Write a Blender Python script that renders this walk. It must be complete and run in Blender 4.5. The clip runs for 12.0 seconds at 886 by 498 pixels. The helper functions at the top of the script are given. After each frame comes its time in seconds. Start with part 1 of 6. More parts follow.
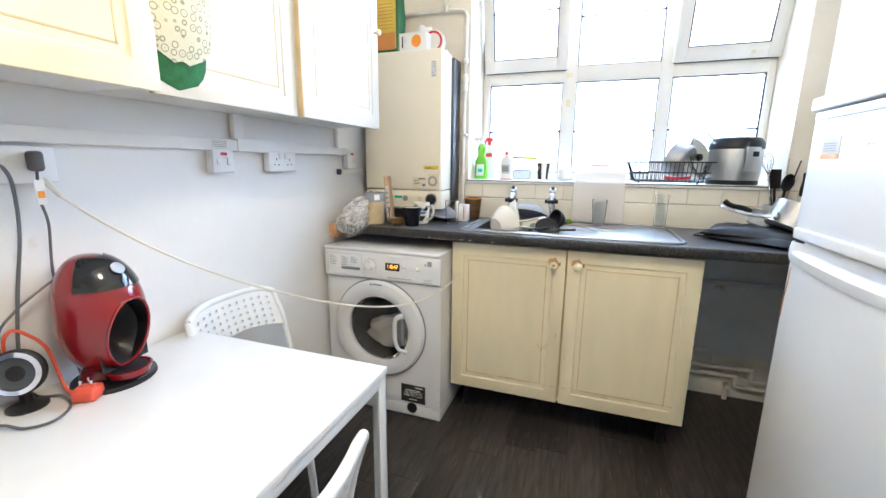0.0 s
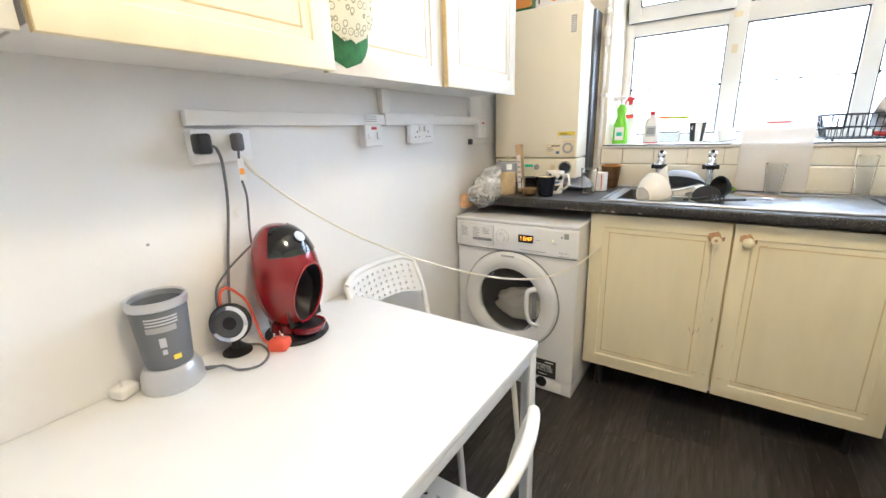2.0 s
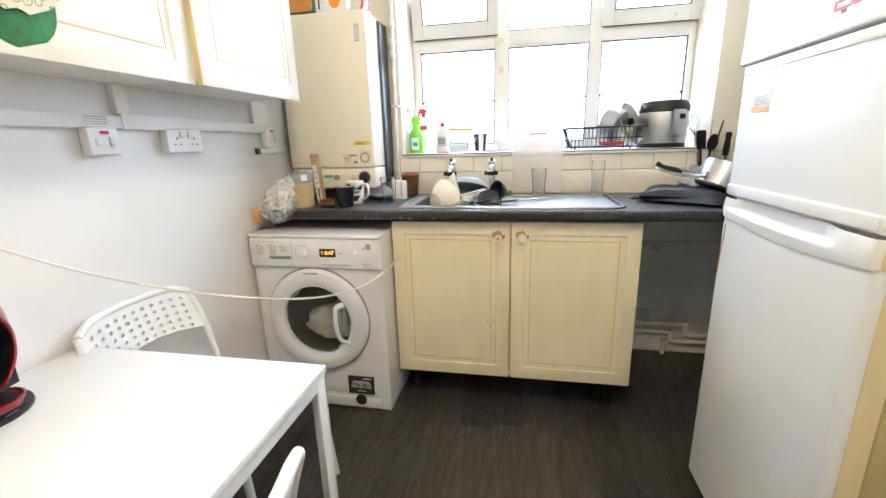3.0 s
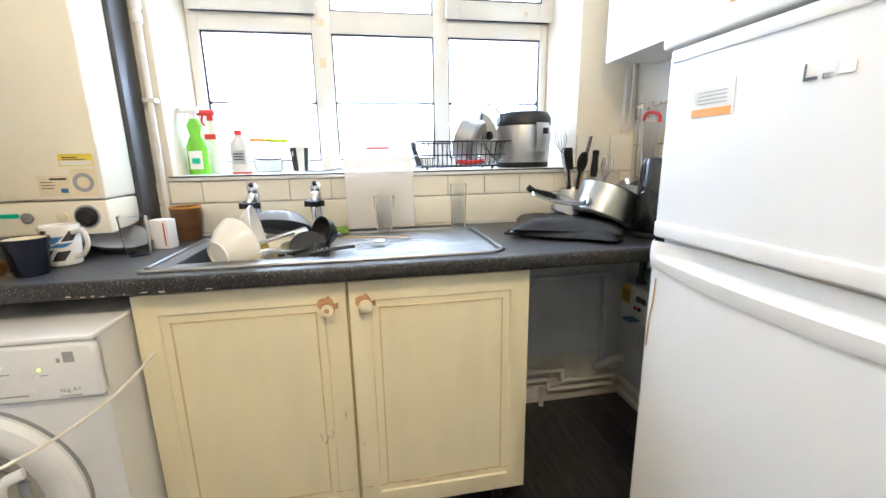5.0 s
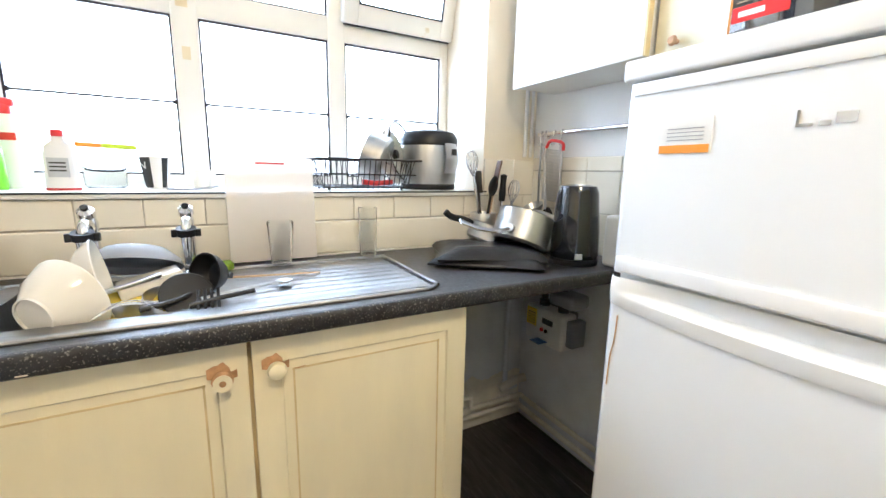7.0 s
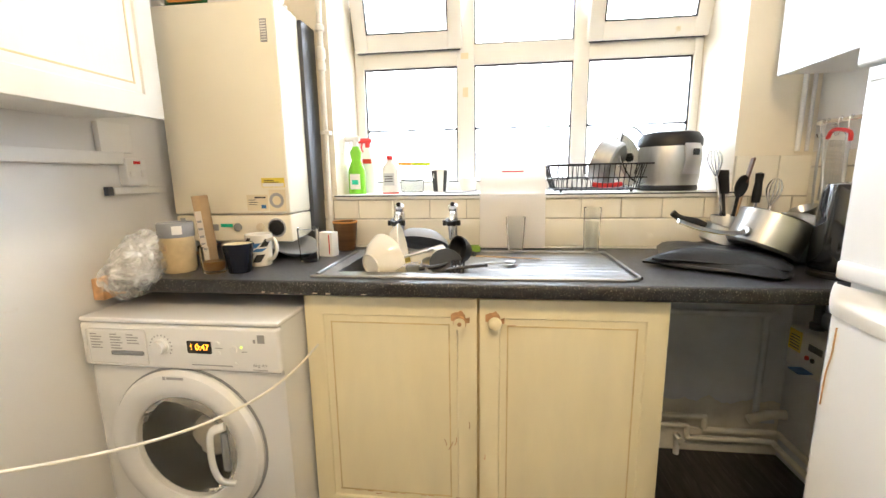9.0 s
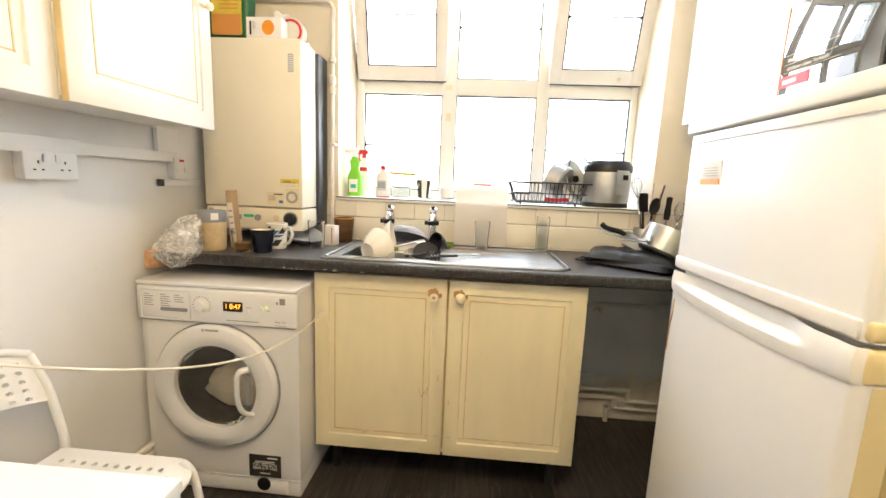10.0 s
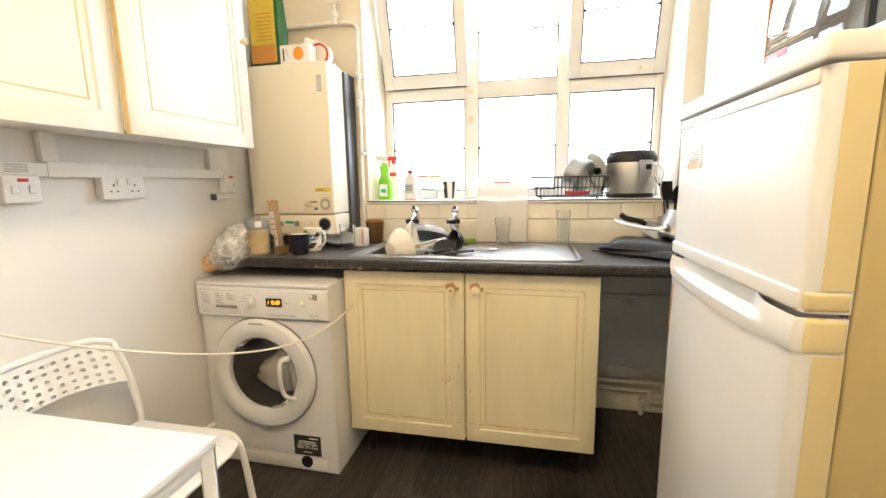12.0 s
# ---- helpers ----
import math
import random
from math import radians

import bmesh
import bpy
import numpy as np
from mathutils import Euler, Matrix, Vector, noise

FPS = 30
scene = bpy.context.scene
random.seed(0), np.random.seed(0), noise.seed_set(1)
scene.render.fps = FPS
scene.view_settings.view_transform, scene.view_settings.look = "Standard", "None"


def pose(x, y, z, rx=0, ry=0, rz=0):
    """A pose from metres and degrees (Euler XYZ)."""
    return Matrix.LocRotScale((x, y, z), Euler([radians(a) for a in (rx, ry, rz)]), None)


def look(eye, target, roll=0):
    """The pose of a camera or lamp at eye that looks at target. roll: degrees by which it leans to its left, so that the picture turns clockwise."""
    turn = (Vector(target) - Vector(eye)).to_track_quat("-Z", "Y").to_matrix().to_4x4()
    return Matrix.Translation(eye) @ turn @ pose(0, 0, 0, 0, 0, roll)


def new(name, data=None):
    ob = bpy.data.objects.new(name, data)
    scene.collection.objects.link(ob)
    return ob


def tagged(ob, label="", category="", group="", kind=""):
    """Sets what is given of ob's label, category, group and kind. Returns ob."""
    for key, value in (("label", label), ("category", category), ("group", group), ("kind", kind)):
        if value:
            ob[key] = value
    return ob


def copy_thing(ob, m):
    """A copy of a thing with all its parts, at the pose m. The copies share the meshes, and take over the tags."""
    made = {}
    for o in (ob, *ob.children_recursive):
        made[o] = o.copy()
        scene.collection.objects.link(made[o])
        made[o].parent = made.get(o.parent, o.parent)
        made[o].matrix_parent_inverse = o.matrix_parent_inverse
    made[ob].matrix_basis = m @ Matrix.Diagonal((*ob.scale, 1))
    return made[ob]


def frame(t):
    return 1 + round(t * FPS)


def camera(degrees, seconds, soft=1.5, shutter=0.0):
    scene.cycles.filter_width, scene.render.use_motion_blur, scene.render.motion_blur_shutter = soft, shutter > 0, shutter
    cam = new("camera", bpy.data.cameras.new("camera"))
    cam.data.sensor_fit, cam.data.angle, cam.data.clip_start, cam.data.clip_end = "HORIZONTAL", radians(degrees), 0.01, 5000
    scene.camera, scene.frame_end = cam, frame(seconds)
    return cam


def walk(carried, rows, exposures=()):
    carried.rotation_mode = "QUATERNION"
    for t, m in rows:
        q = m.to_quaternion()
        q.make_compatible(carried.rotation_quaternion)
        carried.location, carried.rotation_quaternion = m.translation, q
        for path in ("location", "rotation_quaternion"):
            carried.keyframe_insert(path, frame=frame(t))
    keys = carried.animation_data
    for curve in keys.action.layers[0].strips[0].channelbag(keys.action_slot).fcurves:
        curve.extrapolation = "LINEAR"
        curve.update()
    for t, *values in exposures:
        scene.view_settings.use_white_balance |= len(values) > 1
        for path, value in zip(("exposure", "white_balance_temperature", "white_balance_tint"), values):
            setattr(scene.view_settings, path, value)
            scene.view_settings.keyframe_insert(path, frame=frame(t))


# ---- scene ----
cam = camera(94.1, 12.0)
PATH = [
    (0, (0.072, -0.066, 1.233), (-0.574, 1.783, 0.829), 0.6),
    (0.5, (0.023, -0.06, 1.232), (-0.786, 1.718, 0.804), -0.8),
    (1, (-0.014, -0.062, 1.223), (-0.934, 1.65, 0.751), -2.2),
    (1.5, (-0.067, -0.091, 1.214), (-1.161, 1.497, 0.685), -2.2),
    (2, (-0.054, -0.094, 1.233), (-1.137, 1.499, 0.694), -2.0),
    (2.5, (0.028, -0.075, 1.233), (-0.812, 1.67, 0.736), -2.8),
    (3, (0.051, 0.035, 1.206), (-0.323, 1.934, 0.704), -1.7),
    (3.2, (-0.002, 0.106, 1.162), (-0.148, 2.055, 0.741), -1.7),
    (4.8, (0.06, 0.611, 1.198), (0.168, 2.558, 0.755), -1.9),
    (5, (0.078, 0.647, 1.197), (0.416, 2.569, 0.761), -1.0),
    (5.5, (0.039, 0.766, 1.232), (0.753, 2.611, 0.938), 0.6),
    (6, (0.011, 0.83, 1.232), (0.972, 2.559, 0.937), 2.1),
    (6.5, (-0.003, 0.846, 1.227), (1.045, 2.519, 0.903), 1.6),
    (7, (-0.031, 0.855, 1.217), (0.921, 2.576, 0.85), 1.2),
    (7.5, (-0.064, 0.859, 1.213), (0.607, 2.702, 0.823), 1.1),
    (7.7, (-0.07, 0.848, 1.214), (0.431, 2.744, 0.821), 1.0),
    (9.3, (0.059, 0.488, 1.226), (-0.213, 2.444, 0.909), -1.0),
    (9.5, (0.054, 0.398, 1.236), (-0.183, 2.365, 0.959), -0.0),
    (10, (0.084, 0.23, 1.232), (-0.055, 2.2, 0.917), 2.4),
    (10.5, (0.159, 0.191, 1.237), (-0.022, 2.162, 0.947), 2.2),
    (11, (0.218, 0.171, 1.236), (-0.026, 2.132, 0.926), 0.1),
    (11.5, (0.254, 0.164, 1.234), (-0.015, 2.125, 0.949), 0.0),
    (12, (0.252, 0.152, 1.228), (-0.158, 2.085, 0.918), -1.0),
]
walk(cam, [(t, look(eye, target, roll)) for t, eye, target, roll in PATH],
     exposures=((0, 0.0, 4950, 10), (1.5, 0.0, 5250, 10), (3.0, 0.0, 5350, 10), (5.5, 0.08, 5300, 10), (7.5, 0.1, 5500, 10), (9.5, 0.05, 6250, 11), (12.0, 0.0, 6350, 11)))

# ---- light ----
def lamp(name, kind, m, energy, color, **kw):
    data = bpy.data.lights.new(name, kind)
    data.energy, data.color = energy, color
    if kind == "AREA":
        data.shape, data.size, data.size_y = "RECTANGLE", kw["size"], kw["size_y"]
    else:
        data.shadow_soft_size = kw["size"]
    ob = new(name, data)
    ob.matrix_basis = m
    return ob


world = bpy.data.worlds.new("overcast")
scene.world = world
world.use_nodes = True
wn = world.node_tree
sky = wn.nodes.new("ShaderNodeTexSky")
sky.sky_type, sky.sun_disc, sky.sun_elevation, sky.sun_rotation = "NISHITA", False, radians(40), radians(20)
wn.nodes["Background"].inputs[1].default_value = 0.12
wn.links.new(sky.outputs[0], wn.nodes["Background"].inputs[0])

lamp("window_daylight", "AREA", look((0.16, 2.85, 1.95), (0.1, 0.6, 0.75)), 72, (0.78, 0.89, 1.0), size=1.6, size_y=1.35)
lamp("ceiling_bulb", "POINT", pose(0.08, 0.28, 2.42), 70, (1.0, 0.74, 0.41), size=0.12)


# ---- materials ----
def mat(name, color, rough=0.5, metal=0.0, var=0.08, scale=6.0, bump=0.1, bscale=60.0, coat=0.0, trans=0.0, emit=0.0, spots=None, stretch=(1, 1, 1), ior=1.45, island=False, alpha=1.0, spot_scale=14.0, spot_at=0.66, random_tone=0.0):
    m = bpy.data.materials.new(name)
    m.use_nodes = True
    nt = m.node_tree
    b = nt.nodes["Principled BSDF"]
    b.inputs["Roughness"].default_value, b.inputs["Metallic"].default_value = rough, metal
    b.inputs["Coat Weight"].default_value, b.inputs["Transmission Weight"].default_value = coat, trans
    b.inputs["IOR"].default_value, b.inputs["Alpha"].default_value = ior, alpha
    tc = nt.nodes.new("ShaderNodeTexCoord")
    mp = nt.nodes.new("ShaderNodeMapping")
    mp.inputs["Scale"].default_value = stretch
    nt.links.new(tc.outputs["Object"], mp.inputs["Vector"])
    n1 = nt.nodes.new("ShaderNodeTexNoise")
    n1.inputs["Scale"].default_value, n1.inputs["Detail"].default_value = scale, 6
    n2 = nt.nodes.new("ShaderNodeTexNoise")
    n2.inputs["Scale"].default_value, n2.inputs["Detail"].default_value = bscale, 3
    for n in (n1, n2):
        nt.links.new(mp.outputs[0], n.inputs["Vector"])
    ramp = nt.nodes.new("ShaderNodeValToRGB")
    c = np.array(color)
    ramp.color_ramp.elements[0].position, ramp.color_ramp.elements[1].position = 0.3, 0.7
    ramp.color_ramp.elements[0].color = (*np.clip(c * (1 - var), 0, 1), 1)
    ramp.color_ramp.elements[1].color = (*np.clip(c * (1 + var), 0, 1), 1)
    nt.links.new(n1.outputs["Fac"], ramp.inputs[0])
    out = ramp.outputs[0]
    if random_tone:
        oi = nt.nodes.new("ShaderNodeObjectInfo")
        mr = nt.nodes.new("ShaderNodeMapRange")
        mr.inputs["To Min"].default_value, mr.inputs["To Max"].default_value = 1 - random_tone, 1 + random_tone
        nt.links.new(oi.outputs["Random"], mr.inputs["Value"])
        hs = nt.nodes.new("ShaderNodeHueSaturation")
        nt.links.new(mr.outputs[0], hs.inputs["Value"])
        nt.links.new(out, hs.inputs["Color"])
        out = hs.outputs[0]
    if spots:
        n3 = nt.nodes.new("ShaderNodeTexNoise")
        n3.inputs["Scale"].default_value, n3.inputs["Detail"].default_value = spot_scale, 8
        nt.links.new(mp.outputs[0], n3.inputs["Vector"])
        r3 = nt.nodes.new("ShaderNodeValToRGB")
        r3.color_ramp.elements[0].position, r3.color_ramp.elements[1].position = spot_at, spot_at + 0.05
        nt.links.new(n3.outputs["Fac"], r3.inputs[0])
        mx = nt.nodes.new("ShaderNodeMix")
        mx.data_type = "RGBA"
        nt.links.new(r3.outputs[0], mx.inputs[0])
        nt.links.new(out, mx.inputs[6])
        mx.inputs[7].default_value = (*spots, 1)
        out = mx.outputs[2]
    nt.links.new(out, b.inputs["Base Color"])
    if emit:
        nt.links.new(out, b.inputs["Emission Color"])
        b.inputs["Emission Strength"].default_value = emit
    if bump:
        bp = nt.nodes.new("ShaderNodeBump")
        bp.inputs["Strength"].default_value, bp.inputs["Distance"].default_value = bump, 0.002
        nt.links.new(n2.outputs["Fac"], bp.inputs["Height"])
        nt.links.new(bp.outputs[0], b.inputs["Normal"])
    return m


WALL = mat("white_wall_paint", (0.78, 0.77, 0.75), 0.55, var=0.05, scale=2.0, bump=0.25, bscale=45, spots=(0.66, 0.62, 0.54), spot_scale=5, spot_at=0.72)
# window wall: warm lamp light tints the base colour, spots are marks
CREAMWALL = mat("warm_lit_wall_paint", (0.84, 0.77, 0.63), 0.5, var=0.08, scale=3.0, bump=0.25, bscale=40, spots=(0.6, 0.5, 0.36), spot_scale=7, spot_at=0.7)
LOWWALL = mat("grey_white_wall_paint", (0.74, 0.75, 0.78), 0.6, var=0.1, scale=4, bump=0.3, bscale=50, spots=(0.5, 0.43, 0.3), spot_scale=6, spot_at=0.7)
CEIL = mat("ceiling_paint", (0.8, 0.79, 0.77), 0.8, bump=0.2)
PLANK = mat("dark_grey_wood_vinyl", (0.036, 0.032, 0.030), 0.45, var=0.5, scale=9, bump=0.25, bscale=70, stretch=(6, 0.6, 1), spots=(0.07, 0.064, 0.06), spot_scale=14, spot_at=0.6, random_tone=0.35)
JOINT = mat("dark_floor_joint", (0.02, 0.018, 0.017), 0.7)
TILE = mat("cream_glazed_tile", (0.84, 0.79, 0.67), 0.16, var=0.04, scale=5, bump=0.06, bscale=12, random_tone=0.04)
GROUT = mat("grey_cream_grout", (0.55, 0.5, 0.42), 0.85, var=0.25, scale=20)
UPVC = mat("white_upvc", (0.82, 0.8, 0.75), 0.3, var=0.04, scale=5, bump=0.05, spots=(0.66, 0.56, 0.38), spot_scale=9, spot_at=0.73)
GASKET = mat("black_gasket", (0.02, 0.02, 0.025), 0.6)
GLASS = mat("window_glass", (1, 1, 1), 0.0, var=0, bump=0, trans=1.0, ior=1.45)
CLEAR = mat("clear_drinking_glass", (0.97, 0.98, 0.98), 0.02, var=0, bump=0.02, bscale=15, trans=1.0, ior=1.13)
CREAM = mat("cream_painted_door", (0.83, 0.745, 0.51), 0.38, var=0.05, scale=4, bump=0.14, bscale=35, stretch=(3, 3, 0.7), spots=(0.68, 0.57, 0.36), spot_scale=8, spot_at=0.74)
WHITED = mat("off_white_painted_door", (0.74, 0.705, 0.62), 0.36, var=0.04, scale=4, bump=0.1, bscale=30, stretch=(3, 3, 0.7), spots=(0.72, 0.66, 0.5), spot_scale=7, spot_at=0.75)
EDGE = mat("yellowed_edge_and_groove_shade", (0.66, 0.52, 0.27), 0.5, var=0.15, scale=14)
BARE = mat("bare_worn_wood", (0.54, 0.31, 0.15), 0.65, var=0.35, scale=30, bump=0.4)
CARC = mat("white_melamine", (0.8, 0.78, 0.74), 0.4, var=0.03)
TOP = mat("dark_speckled_laminate", (0.052, 0.053, 0.06), 0.36, var=0.4, scale=90, bump=0.18, bscale=160, spots=(0.13, 0.128, 0.125), spot_scale=190, spot_at=0.61)
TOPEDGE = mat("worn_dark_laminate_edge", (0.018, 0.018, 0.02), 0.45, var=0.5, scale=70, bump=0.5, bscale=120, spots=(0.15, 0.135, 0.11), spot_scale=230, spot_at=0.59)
CHIP = mat("exposed_chipboard", (0.62, 0.52, 0.4), 0.9, var=0.3, scale=60)
SINKST = mat("dull_sink_steel", (0.34, 0.34, 0.34), 0.42, 1.0, var=0.12, scale=14, bump=0.12, bscale=70, stretch=(1, 8, 1))
# white fridge enamel with warm bulb light in its colour: dimmer body, brighter door sides
WARMSIDE = mat("lamp_lit_enamel_side", (0.52, 0.42, 0.20), 0.4, var=0.06, scale=3, bump=0.08, bscale=90)
WARMEDGE = mat("lamp_lit_enamel_edge", (0.72, 0.61, 0.34), 0.35, var=0.05, scale=3, bump=0.06, bscale=90)
STEEL = mat("brushed_stainless", (0.5, 0.5, 0.5), 0.33, 1.0, var=0.08, scale=12, bump=0.06, bscale=90, stretch=(1, 8, 1))
CHROME = mat("chrome", (0.78, 0.78, 0.8), 0.08, 1.0, var=0.05, bump=0.02)
WHITEP = mat("white_appliance_enamel", (0.80, 0.80, 0.80), 0.25, var=0.02, scale=3, bump=0.06, bscale=120, coat=0.2)
BOILERW = mat("cream_white_boiler_enamel", (0.83, 0.77, 0.62), 0.3, var=0.03, scale=3, bump=0.04)
PLASTW = mat("white_plastic", (0.8, 0.79, 0.77), 0.35, var=0.03, bump=0.04)
CHAIRW = mat("white_chair_plastic", (0.82, 0.82, 0.8), 0.35, var=0.03, bump=0.05)
TABLEW = mat("white_melamine_tabletop", (0.83, 0.82, 0.8), 0.3, var=0.025, scale=7, bump=0.05, bscale=90)
BLACKP = mat("black_plastic", (0.01, 0.01, 0.012), 0.42, var=0.2, bump=0.06)
DGREY = mat("dark_grey_plastic", (0.07, 0.075, 0.085), 0.4, var=0.15)
GREY = mat("grey_plastic", (0.28, 0.29, 0.31), 0.45, var=0.1)
SILVER = mat("silver_plastic", (0.56, 0.57, 0.6), 0.28, 0.6, var=0.05)
RED = mat("glossy_dark_red_plastic", (0.21, 0.005, 0.009), 0.13, var=0.08, bump=0.02, coat=0.6)
REDP = mat("red_plastic", (0.6, 0.03, 0.03), 0.35)
ORANGE = mat("orange_red_rubber", (0.68, 0.1, 0.05), 0.4)
GREENP = mat("lime_green_liquid_plastic", (0.22, 0.62, 0.04), 0.25, var=0.1)
GREEN = mat("dark_green_cloth", (0.04, 0.16, 0.05), 0.85, var=0.3, scale=30, bump=0.6, bscale=200)
BAGGREEN = mat("dark_green_foil_bag", (0.02, 0.13, 0.05), 0.3, var=0.2, bump=0.4, bscale=15)
YELLOW = mat("mustard_yellow_print", (0.62, 0.46, 0.05), 0.45, var=0.15, scale=15)
YEL = mat("yellow_label", (0.8, 0.62, 0.06), 0.5)
OCHRE = mat("orange_brown_print", (0.55, 0.24, 0.05), 0.5)
PAPER = mat("white_paper", (0.82, 0.8, 0.76), 0.7, bump=0.1)
CREAMP = mat("cream_card", (0.76, 0.66, 0.46), 0.7)
KRAFT = mat("brown_card", (0.5, 0.35, 0.2), 0.8, var=0.15)
INK = mat("black_ink", (0.03, 0.03, 0.03), 0.6)
GINK = mat("grey_print", (0.35, 0.35, 0.36), 0.6)
BLUE = mat("blue_print", (0.05, 0.18, 0.42), 0.5)
TEAL = mat("turquoise_print", (0.02, 0.5, 0.3), 0.5)
CERAM = mat("white_glazed_ceramic", (0.8, 0.77, 0.7), 0.12, var=0.03, bump=0.02)
DARKCER = mat("black_navy_ceramic", (0.012, 0.014, 0.025), 0.12, var=0.2)
BROWNCER = mat("brown_striped_pot", (0.1, 0.05, 0.02), 0.35, var=0.4, scale=3, stretch=(1, 1, 12))
LEATHER = mat("black_soft_synthetic", (0.007, 0.007, 0.009), 0.42, var=0.3, scale=25, bump=0.5, bscale=120)
PEANUT = mat("tan_jar_contents", (0.52, 0.40, 0.22), 0.35, var=0.2, scale=20)
COFFEE = mat("coffee_residue", (0.3, 0.16, 0.06), 0.4)
CABLEW = mat("off_white_cable", (0.74, 0.7, 0.6), 0.45)
CABLEG = mat("grey_cable", (0.12, 0.12, 0.13), 0.5)
PIPE = mat("painted_pipe", (0.8, 0.76, 0.68), 0.45, var=0.1, scale=14, bump=0.4, bscale=40)
BOARD = mat("frosted_white_plastic_board", (0.95, 0.91, 0.87), 0.45, var=0.02, trans=0.42, ior=1.12)
LED = mat("amber_digits", (1.0, 0.35, 0.02), 0.5, emit=4.0, bump=0)
LEDG = mat("green_lamp", (0.5, 0.9, 0.1), 0.5, emit=2.0, bump=0)
DGLASS = mat("smoked_door_glass", (0.86, 0.85, 0.82), 0.04, var=0, bump=0, trans=0.96, ior=1.12)
DRUM = mat("dark_drum_steel", (0.12, 0.12, 0.12), 0.35, 1.0, var=0.3, scale=25, bump=0.3)
FOAM = mat("pale_wet_laundry", (0.78, 0.71, 0.58), 0.8, var=0.2, scale=10, bump=0.8, bscale=25)
MWGLASS = mat("black_gloss_glass", (0.012, 0.013, 0.016), 0.04, var=0.1, bump=0, coat=0.5)
OVENGLASS = mat("mirror_tinted_oven_glass", (0.02, 0.022, 0.026), 0.03, var=0.1, bump=0, coat=1.0, ior=2.1)
SPONGE = mat("green_scourer", (0.16, 0.26, 0.03), 0.95, bump=1.0, bscale=150)
LIME = mat("lime_plastic", (0.6, 0.75, 0.03), 0.4)
ORANGEP = mat("bright_orange", (0.85, 0.32, 0.02), 0.45)
PINKT = mat("pink_cream_label", (0.75, 0.68, 0.62), 0.6)


def mitt_cloth():
    m = mat("cream_cloth_with_brown_rings", (0.74, 0.7, 0.52), 0.9, bump=0.5, bscale=250)
    nt = m.node_tree
    b = nt.nodes["Principled BSDF"]
    tc = nt.nodes.new("ShaderNodeTexCoord")
    vo = nt.nodes.new("ShaderNodeTexVoronoi")
    vo.inputs["Scale"].default_value, vo.inputs["Randomness"].default_value = 48, 0.5
    r = nt.nodes.new("ShaderNodeValToRGB")
    e = r.color_ramp.elements
    e[0].position, e[0].color = 0.0, (0.3, 0.24, 0.08, 1)
    e[1].position, e[1].color = 0.12, (0.74, 0.7, 0.52, 1)
    for p, c in ((0.3, (0.74, 0.7, 0.52, 1)), (0.36, (0.26, 0.24, 0.12, 1)), (0.46, (0.74, 0.7, 0.52, 1))):
        x = e.new(p)
        x.color = c
    nt.links.new(tc.outputs["Object"], vo.inputs["Vector"])
    nt.links.new(vo.outputs["Distance"], r.inputs[0])
    nt.links.new(r.outputs[0], b.inputs["Base Color"])
    return m


MITT = mitt_cloth()


def bag_film():
    """Thin clear film whose creases catch more light than the flat stretches."""
    m = mat("crinkled_clear_plastic_bag", (0.92, 0.91, 0.88), 0.22, var=0.03, bump=0.5, bscale=40)
    nt = m.node_tree
    tc = nt.nodes.new("ShaderNodeTexCoord")
    n = nt.nodes.new("ShaderNodeTexNoise")
    n.inputs["Scale"].default_value, n.inputs["Detail"].default_value, n.inputs["Distortion"].default_value = 26, 4, 1.2
    r = nt.nodes.new("ShaderNodeValToRGB")
    e = r.color_ramp.elements
    e[0].position, e[0].color = 0.40, (0.07, 0.07, 0.07, 1)
    e[1].position, e[1].color = 0.66, (0.48, 0.48, 0.48, 1)
    nt.links.new(tc.outputs["Object"], n.inputs["Vector"])
    nt.links.new(n.outputs["Fac"], r.inputs[0])
    nt.links.new(r.outputs[0], nt.nodes["Principled BSDF"].inputs["Alpha"])
    return m


BAGP = bag_film()


# ---- building helpers ----
def world_of(ob):
    m = Matrix.Identity(4)
    while ob is not None:
        m = ob.matrix_basis @ m
        ob = ob.parent
    return m


def mesh_of(name, bm, material, smooth=True):
    me = bpy.data.meshes.new(name)
    bmesh.ops.recalc_face_normals(bm, faces=bm.faces)
    bm.to_mesh(me)
    bm.free()
    if smooth:
        me.shade_smooth()
        me.set_sharp_from_angle(angle=radians(35))
    me.materials.append(material)
    return me


def part(name, bm, material, parent, label=""):
    """A mesh built in world coordinates, as one object under its thing or part."""
    bm.transform(world_of(parent).inverted())
    ob = new(name, mesh_of(name, bm, material))
    ob.parent = parent
    return tagged(ob, label)


def single(name, bm, material, label, category, kind="", group=""):
    return tagged(new(name, mesh_of(name, bm, material)), label, category, group, kind)


def thing(name, label, category, at=(0, 0, 0), group="", kind=""):
    ob = new(name)
    ob.empty_display_size = 0.05
    ob.matrix_basis = Matrix.Translation(at)
    return tagged(ob, label, category, group, kind)


def box(x0, x1, y0, y1, z0, z1, bevel=0.0, seg=2, bm=None, m=None):
    one = bmesh.new()
    bmesh.ops.create_cube(one, size=1, matrix=Matrix.Translation(((x0 + x1) / 2, (y0 + y1) / 2, (z0 + z1) / 2)) @ Matrix.Diagonal((abs(x1 - x0), abs(y1 - y0), abs(z1 - z0), 1)))
    if bevel:
        bmesh.ops.bevel(one, geom=one.edges[:], offset=bevel, segments=seg, affect="EDGES", profile=0.5)
    if m is not None:
        one.transform(m)
    return join(bm, one)


